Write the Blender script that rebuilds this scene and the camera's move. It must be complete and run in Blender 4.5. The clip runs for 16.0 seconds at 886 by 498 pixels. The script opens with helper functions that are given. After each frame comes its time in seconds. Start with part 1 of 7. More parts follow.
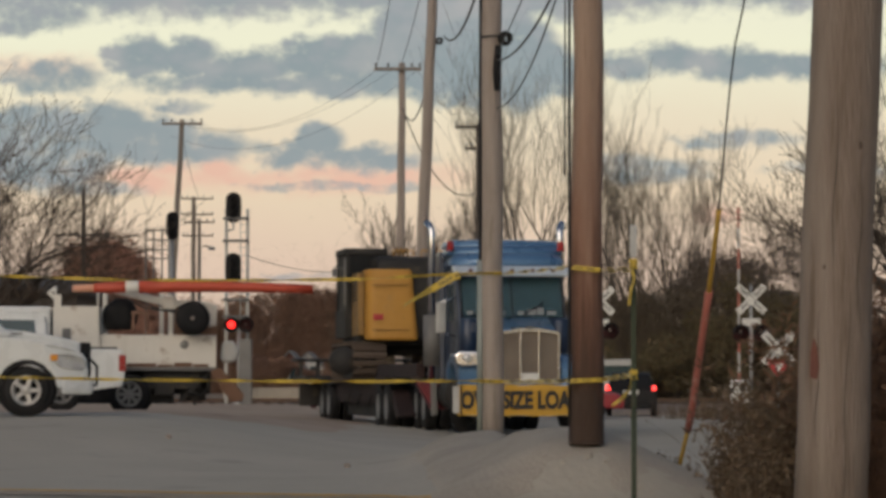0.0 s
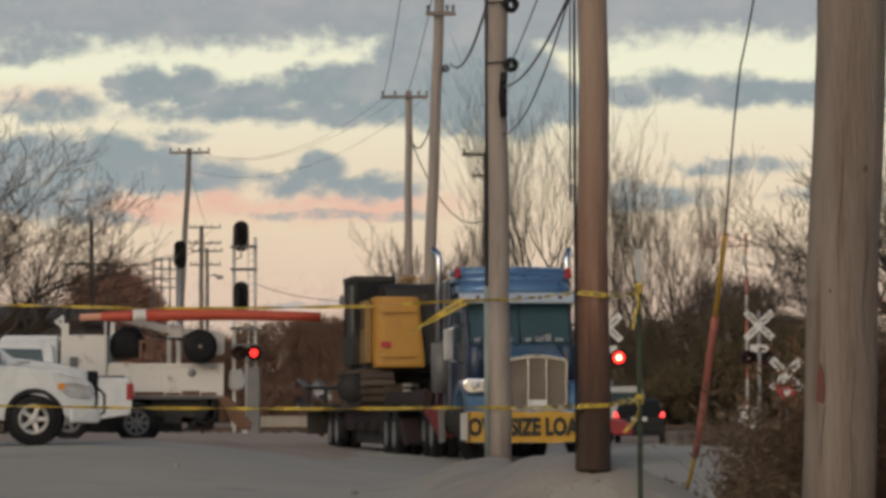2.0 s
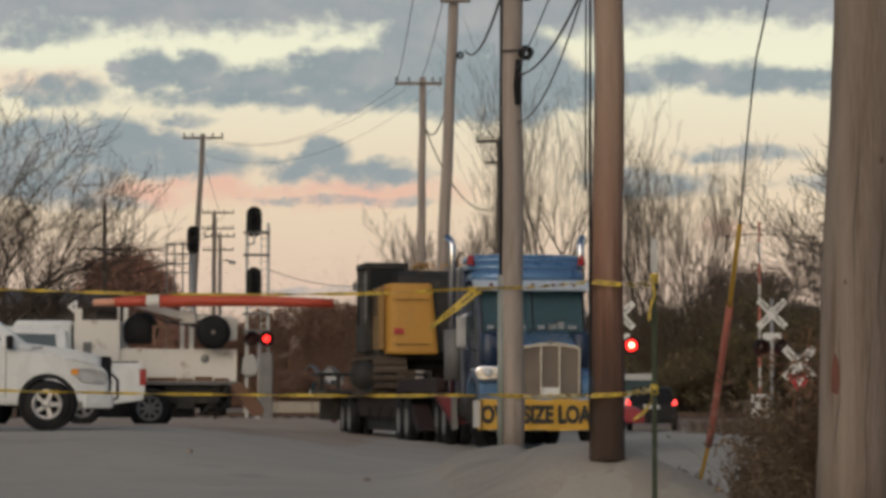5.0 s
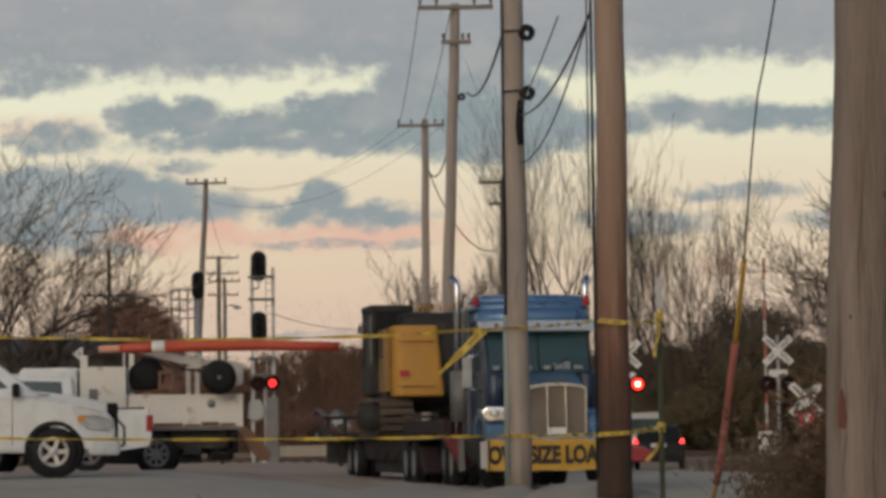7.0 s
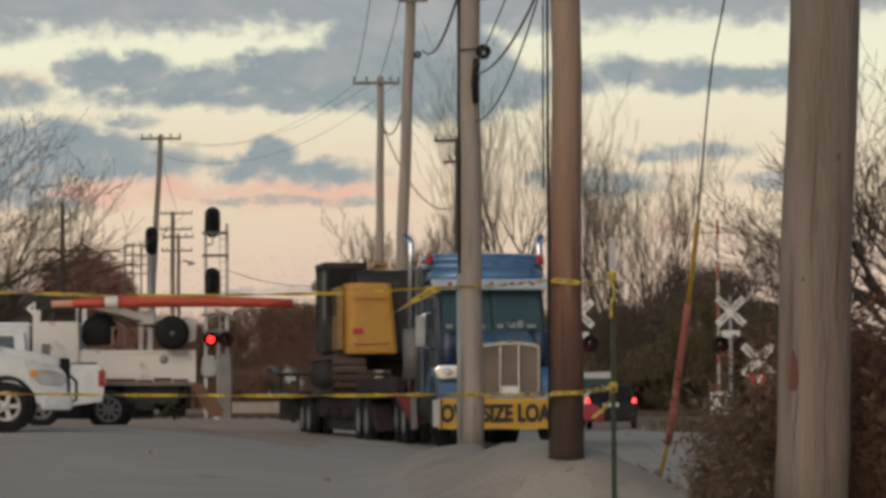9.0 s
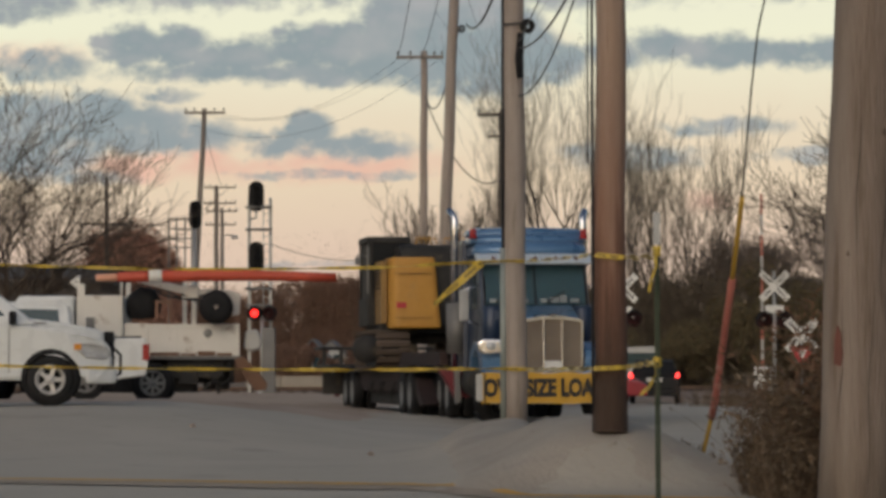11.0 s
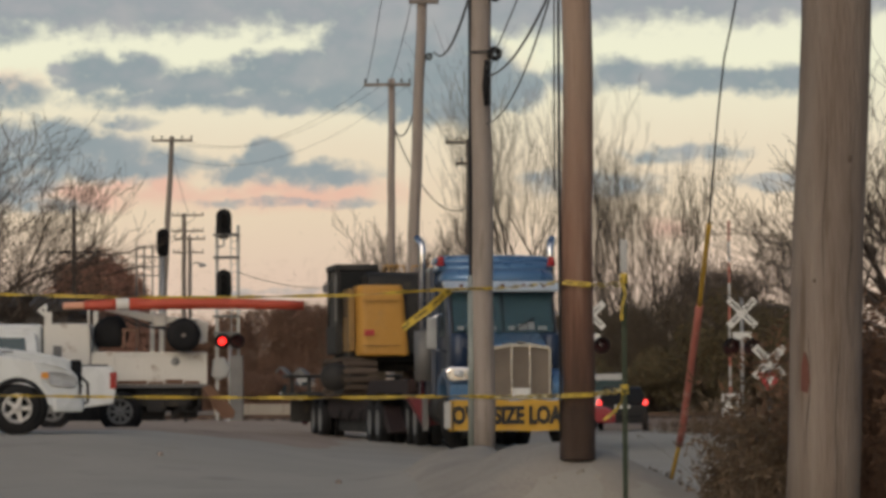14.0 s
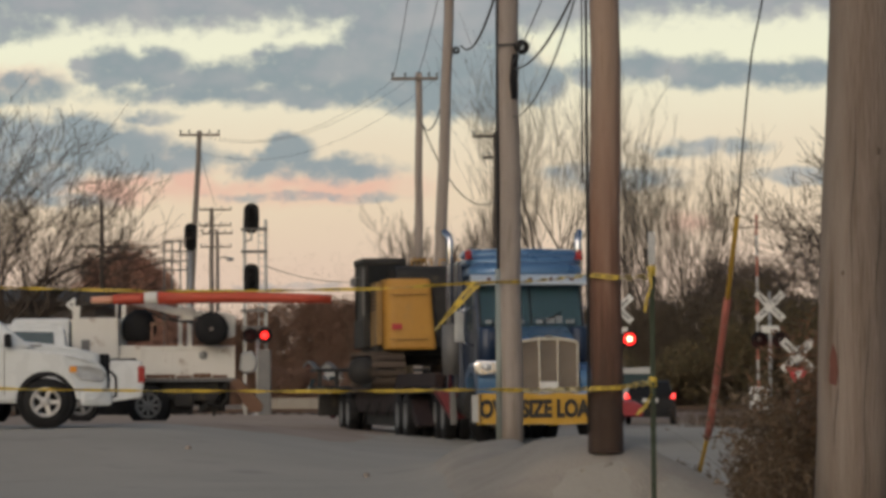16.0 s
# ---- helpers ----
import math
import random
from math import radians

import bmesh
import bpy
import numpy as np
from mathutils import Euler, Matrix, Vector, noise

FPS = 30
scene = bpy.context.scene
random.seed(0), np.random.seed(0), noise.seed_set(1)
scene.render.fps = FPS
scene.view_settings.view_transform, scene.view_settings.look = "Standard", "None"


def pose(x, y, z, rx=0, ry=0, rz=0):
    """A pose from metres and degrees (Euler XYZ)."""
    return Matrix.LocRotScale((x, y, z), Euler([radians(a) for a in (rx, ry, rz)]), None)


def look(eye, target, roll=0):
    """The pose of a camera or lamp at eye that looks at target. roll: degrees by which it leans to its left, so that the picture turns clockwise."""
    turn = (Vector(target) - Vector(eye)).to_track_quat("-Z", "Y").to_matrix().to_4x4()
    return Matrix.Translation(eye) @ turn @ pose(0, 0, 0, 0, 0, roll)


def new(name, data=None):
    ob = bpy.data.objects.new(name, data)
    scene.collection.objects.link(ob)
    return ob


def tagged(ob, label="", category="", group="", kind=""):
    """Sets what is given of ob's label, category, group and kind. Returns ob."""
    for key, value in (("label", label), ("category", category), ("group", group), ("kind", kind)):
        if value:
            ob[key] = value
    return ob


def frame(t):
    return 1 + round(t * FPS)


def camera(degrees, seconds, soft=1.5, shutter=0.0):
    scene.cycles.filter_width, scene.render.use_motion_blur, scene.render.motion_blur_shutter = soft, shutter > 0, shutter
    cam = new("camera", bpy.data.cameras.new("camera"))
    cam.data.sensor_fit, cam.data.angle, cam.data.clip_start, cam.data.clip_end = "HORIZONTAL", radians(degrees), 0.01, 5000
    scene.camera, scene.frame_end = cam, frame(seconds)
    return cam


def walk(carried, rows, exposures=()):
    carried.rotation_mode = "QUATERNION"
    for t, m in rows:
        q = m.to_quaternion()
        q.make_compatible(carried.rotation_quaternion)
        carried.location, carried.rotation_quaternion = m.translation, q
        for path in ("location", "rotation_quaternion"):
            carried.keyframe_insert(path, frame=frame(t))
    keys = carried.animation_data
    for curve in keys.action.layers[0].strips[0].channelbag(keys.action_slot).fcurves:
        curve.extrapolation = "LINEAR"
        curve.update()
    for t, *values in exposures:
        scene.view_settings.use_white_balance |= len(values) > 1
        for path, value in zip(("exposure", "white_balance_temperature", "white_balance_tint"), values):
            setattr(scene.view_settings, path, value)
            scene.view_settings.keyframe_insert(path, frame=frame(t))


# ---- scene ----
cam = camera(18.0, 16.0, soft=3.6)
walk(cam, [
    (0.0, pose(-0.000, 0, 1.150, 90, 0, 0) @ pose(0, 0, 0, 0, 0.001, 0) @ pose(0, 0, 0, 2.742, 0, 0) @ pose(0, 0, 0, 0, 0, 0.000)),
    (0.5, pose(-0.015, 0, 1.151, 90, 0, 0) @ pose(0, 0, 0, 0, 0.058, 0) @ pose(0, 0, 0, 2.817, 0, 0) @ pose(0, 0, 0, 0, 0, -0.191)),
    (1.0, pose(-0.005, 0, 1.156, 90, 0, 0) @ pose(0, 0, 0, 0, -0.013, 0) @ pose(0, 0, 0, 3.140, 0, 0) @ pose(0, 0, 0, 0, 0, -0.047)),
    (1.5, pose(0.022, 0, 1.130, 90, 0, 0) @ pose(0, 0, 0, 0, -0.005, 0) @ pose(0, 0, 0, 3.300, 0, 0) @ pose(0, 0, 0, 0, 0, -0.143)),
    (2.0, pose(0.021, 0, 1.130, 90, 0, 0) @ pose(0, 0, 0, 0, 0.166, 0) @ pose(0, 0, 0, 3.318, 0, 0) @ pose(0, 0, 0, 0, 0, -0.250)),
    (2.5, pose(0.021, 0, 1.150, 90, 0, 0) @ pose(0, 0, 0, 0, 0.190, 0) @ pose(0, 0, 0, 3.464, 0, 0) @ pose(0, 0, 0, 0, 0, -0.286)),
    (3.0, pose(0.022, 0, 1.145, 90, 0, 0) @ pose(0, 0, 0, 0, 0.134, 0) @ pose(0, 0, 0, 3.429, 0, 0) @ pose(0, 0, 0, 0, 0, -0.264)),
    (5.3, pose(-0.002, 0, 1.153, 90, 0, 0) @ pose(0, 0, 0, 0, 0.429, 0) @ pose(0, 0, 0, 3.018, 0, 0) @ pose(0, 0, 0, 0, 0, 0.083)),
    (5.5, pose(-0.000, 0, 1.150, 90, 0, 0) @ pose(0, 0, 0, 0, 0.336, 0) @ pose(0, 0, 0, 3.210, 0, 0) @ pose(0, 0, 0, 0, 0, 0.022)),
    (6.0, pose(0.015, 0, 1.154, 90, 0, 0) @ pose(0, 0, 0, 0, 0.403, 0) @ pose(0, 0, 0, 4.090, 0, 0) @ pose(0, 0, 0, 0, 0, -0.184)),
    (6.5, pose(0.003, 0, 1.153, 90, 0, 0) @ pose(0, 0, 0, 0, 0.458, 0) @ pose(0, 0, 0, 4.278, 0, 0) @ pose(0, 0, 0, 0, 0, -0.721)),
    (7.0, pose(-0.001, 0, 1.146, 90, 0, 0) @ pose(0, 0, 0, 0, 0.506, 0) @ pose(0, 0, 0, 3.889, 0, 0) @ pose(0, 0, 0, 0, 0, -0.805)),
    (7.5, pose(0.001, 0, 1.152, 90, 0, 0) @ pose(0, 0, 0, 0, 0.602, 0) @ pose(0, 0, 0, 3.844, 0, 0) @ pose(0, 0, 0, 0, 0, -0.751)),
    (8.0, pose(-0.006, 0, 1.142, 90, 0, 0) @ pose(0, 0, 0, 0, 0.442, 0) @ pose(0, 0, 0, 3.462, 0, 0) @ pose(0, 0, 0, 0, 0, -0.615)),
    (8.5, pose(0.002, 0, 1.146, 90, 0, 0) @ pose(0, 0, 0, 0, -0.339, 0) @ pose(0, 0, 0, 2.871, 0, 0) @ pose(0, 0, 0, 0, 0, -0.541)),
    (9.0, pose(0.003, 0, 1.150, 90, 0, 0) @ pose(0, 0, 0, 0, -0.422, 0) @ pose(0, 0, 0, 3.019, 0, 0) @ pose(0, 0, 0, 0, 0, -0.314)),
    (9.5, pose(-0.004, 0, 1.150, 90, 0, 0) @ pose(0, 0, 0, 0, -0.195, 0) @ pose(0, 0, 0, 2.585, 0, 0) @ pose(0, 0, 0, 0, 0, -0.206)),
    (9.7, pose(-0.008, 0, 1.153, 90, 0, 0) @ pose(0, 0, 0, 0, 0.460, 0) @ pose(0, 0, 0, 2.472, 0, 0) @ pose(0, 0, 0, 0, 0, -0.330)),
    (11.8, pose(0.010, 0, 1.150, 90, 0, 0) @ pose(0, 0, 0, 0, 0.245, 0) @ pose(0, 0, 0, 2.576, 0, 0) @ pose(0, 0, 0, 0, 0, 0.049)),
    (12.0, pose(0.016, 0, 1.150, 90, 0, 0) @ pose(0, 0, 0, 0, -0.076, 0) @ pose(0, 0, 0, 2.776, 0, 0) @ pose(0, 0, 0, 0, 0, 0.008)),
    (12.5, pose(0.001, 0, 1.146, 90, 0, 0) @ pose(0, 0, 0, 0, -0.183, 0) @ pose(0, 0, 0, 2.851, 0, 0) @ pose(0, 0, 0, 0, 0, -0.056)),
    (13.0, pose(-0.003, 0, 1.140, 90, 0, 0) @ pose(0, 0, 0, 0, -0.262, 0) @ pose(0, 0, 0, 2.781, 0, 0) @ pose(0, 0, 0, 0, 0, -0.097)),
    (13.5, pose(-0.002, 0, 1.154, 90, 0, 0) @ pose(0, 0, 0, 0, -0.164, 0) @ pose(0, 0, 0, 2.856, 0, 0) @ pose(0, 0, 0, 0, 0, -0.194)),
    (14.0, pose(0.003, 0, 1.154, 90, 0, 0) @ pose(0, 0, 0, 0, -0.192, 0) @ pose(0, 0, 0, 3.054, 0, 0) @ pose(0, 0, 0, 0, 0, -0.329)),
    (14.5, pose(0.002, 0, 1.152, 90, 0, 0) @ pose(0, 0, 0, 0, -0.012, 0) @ pose(0, 0, 0, 3.193, 0, 0) @ pose(0, 0, 0, 0, 0, -0.507)),
    (15.0, pose(-0.005, 0, 1.152, 90, 0, 0) @ pose(0, 0, 0, 0, 0.251, 0) @ pose(0, 0, 0, 3.231, 0, 0) @ pose(0, 0, 0, 0, 0, -0.486)),
    (15.5, pose(-0.011, 0, 1.146, 90, 0, 0) @ pose(0, 0, 0, 0, 0.330, 0) @ pose(0, 0, 0, 2.906, 0, 0) @ pose(0, 0, 0, 0, 0, -0.441)),
    (16.0, pose(-0.001, 0, 1.143, 90, 0, 0) @ pose(0, 0, 0, 0, 0.370, 0) @ pose(0, 0, 0, 2.939, 0, 0) @ pose(0, 0, 0, 0, 0, -0.374)),
], exposures=[(0.0, 0.0), (5.5, 0.0), (6.0, -0.1), (7.0, -0.1), (8.0, -0.05), (8.5, 0.0), (16.0, 0.0)])

# ---- light ----
SUN_ELEVATION, SUN_AZIMUTH = radians(26), radians(200)
world = bpy.data.worlds.new("dusk_sky")
scene.world = world
world.use_nodes = True
wn = world.node_tree.nodes
sky = wn.new("ShaderNodeTexSky")
sky.sky_type = 'NISHITA'
sky.sun_disc = False
sky.sun_elevation, sky.sun_rotation = SUN_ELEVATION, SUN_AZIMUTH
sky.air_density, sky.dust_density, sky.ozone_density = 1.0, 3.0, 0.8
world.node_tree.links.new(sky.outputs[0], wn["Background"].inputs[0])
wn["Background"].inputs[1].default_value = 0.073
sun = new("sun", bpy.data.lights.new("sun", "SUN"))
sun.data.energy, sun.data.angle, sun.data.color = 0.36, radians(60), (1.0, 0.97, 0.94)
toward = Vector((math.sin(SUN_AZIMUTH), math.cos(SUN_AZIMUTH), math.tan(SUN_ELEVATION)))
sun.matrix_world = look(toward * 60, (0, 0, 0))


# ---- materials ----
def base_material(name, rough=0.7, metal=0.0):
    m = bpy.data.materials.new(name)
    m.use_nodes = True
    b = m.node_tree.nodes["Principled BSDF"]
    b.inputs["Roughness"].default_value, b.inputs["Metallic"].default_value = rough, metal
    return m, m.node_tree, b


def mixed(tree, fac, a, b):
    n = tree.nodes.new("ShaderNodeMix")
    n.data_type = 'RGBA'
    tree.links.new(fac, n.inputs[0])
    for sock, v in ((n.inputs[6], a), (n.inputs[7], b)):
        if isinstance(v, tuple):
            sock.default_value = (*v, 1)
        else:
            tree.links.new(v, sock)
    return n.outputs[2]


def noise_fac(tree, coords, scale, detail=4, lo=0.35, hi=0.65, rough=0.55):
    n = tree.nodes.new("ShaderNodeTexNoise")
    n.inputs["Scale"].default_value, n.inputs["Detail"].default_value = scale, detail
    n.inputs["Roughness"].default_value = rough
    tree.links.new(coords, n.inputs["Vector"])
    r = tree.nodes.new("ShaderNodeMapRange")
    r.inputs[1].default_value, r.inputs[2].default_value = lo, hi
    tree.links.new(n.outputs[0], r.inputs[0])
    return r.outputs[0]


def surface(name, a, b, rough=0.7, metal=0.0, coarse=1.5, fine=30.0, bump=0.15, wear=None, stretch=(1, 1, 1), vary=0.0, coat=0.0):
    """Two colours mixed by a coarse and a fine grain, with relief; wear is a third colour in sparse stains."""
    m, tree, bsdf = base_material(name, rough, metal)
    tc = tree.nodes.new("ShaderNodeTexCoord")
    mp = tree.nodes.new("ShaderNodeMapping")
    mp.inputs["Scale"].default_value = stretch
    tree.links.new(tc.outputs["Object"], mp.inputs[0])
    co = mp.outputs[0]
    f1 = noise_fac(tree, co, coarse)
    f2 = noise_fac(tree, co, fine, 3, 0.3, 0.7)
    mid = tuple((p + q) / 2 for p, q in zip(a, b))
    col = mixed(tree, f1, a, mixed(tree, f2, mid, b))
    if wear:
        col = mixed(tree, noise_fac(tree, co, coarse * 2.3, 6, 0.58, 0.72), col, wear)
    if vary:
        info = tree.nodes.new("ShaderNodeObjectInfo")
        hs = tree.nodes.new("ShaderNodeHueSaturation")
        r = tree.nodes.new("ShaderNodeMapRange")
        r.inputs[3].default_value, r.inputs[4].default_value = 1 - vary, 1 + vary
        tree.links.new(info.outputs["Random"], r.inputs[0])
        tree.links.new(r.outputs[0], hs.inputs["Value"])
        tree.links.new(col, hs.inputs["Color"])
        col = hs.outputs[0]
    tree.links.new(col, bsdf.inputs["Base Color"])
    rr = tree.nodes.new("ShaderNodeMapRange")
    rr.inputs[3].default_value, rr.inputs[4].default_value = max(0.03, rough - 0.12), min(1, rough + 0.12)
    tree.links.new(f2, rr.inputs[0])
    tree.links.new(rr.outputs[0], bsdf.inputs["Roughness"])
    bsdf.inputs["Coat Weight"].default_value = coat
    if bump:
        bp = tree.nodes.new("ShaderNodeBump")
        bp.inputs["Strength"].default_value, bp.inputs["Distance"].default_value = bump, 0.02
        tree.links.new(f2, bp.inputs["Height"])
        tree.links.new(bp.outputs[0], bsdf.inputs["Normal"])
    return m


def leaf_surface(name, colours):
    """Leaves and twigs whose colour changes from clump to clump."""
    m, tree, bsdf = base_material(name, 0.85)
    geo = tree.nodes.new("ShaderNodeNewGeometry")
    ramp = tree.nodes.new("ShaderNodeValToRGB")
    ramp.color_ramp.interpolation = 'LINEAR'
    for i, c in enumerate(colours):
        e = ramp.color_ramp.elements[i] if i < 2 else ramp.color_ramp.elements.new(1.0)
        e.position, e.color = i / (len(colours) - 1), (*c, 1)
    tree.links.new(geo.outputs["Random Per Island"], ramp.inputs[0])
    tree.links.new(ramp.outputs[0], bsdf.inputs["Base Color"])
    return m


def glowing(name, colour, strength):
    m, tree, bsdf = base_material(name, 0.3)
    bsdf.inputs["Base Color"].default_value = (*colour, 1)
    bsdf.inputs["Emission Color"].default_value = (*colour, 1)
    bsdf.inputs["Emission Strength"].default_value = strength
    return m


def glass_surface(name, tint, rough=0.05):
    m, tree, bsdf = base_material(name, rough)
    bsdf.inputs["Base Color"].default_value = (*tint, 1)
    bsdf.inputs["Transmission Weight"].default_value = 0.75
    bsdf.inputs["IOR"].default_value = 1.3
    return m


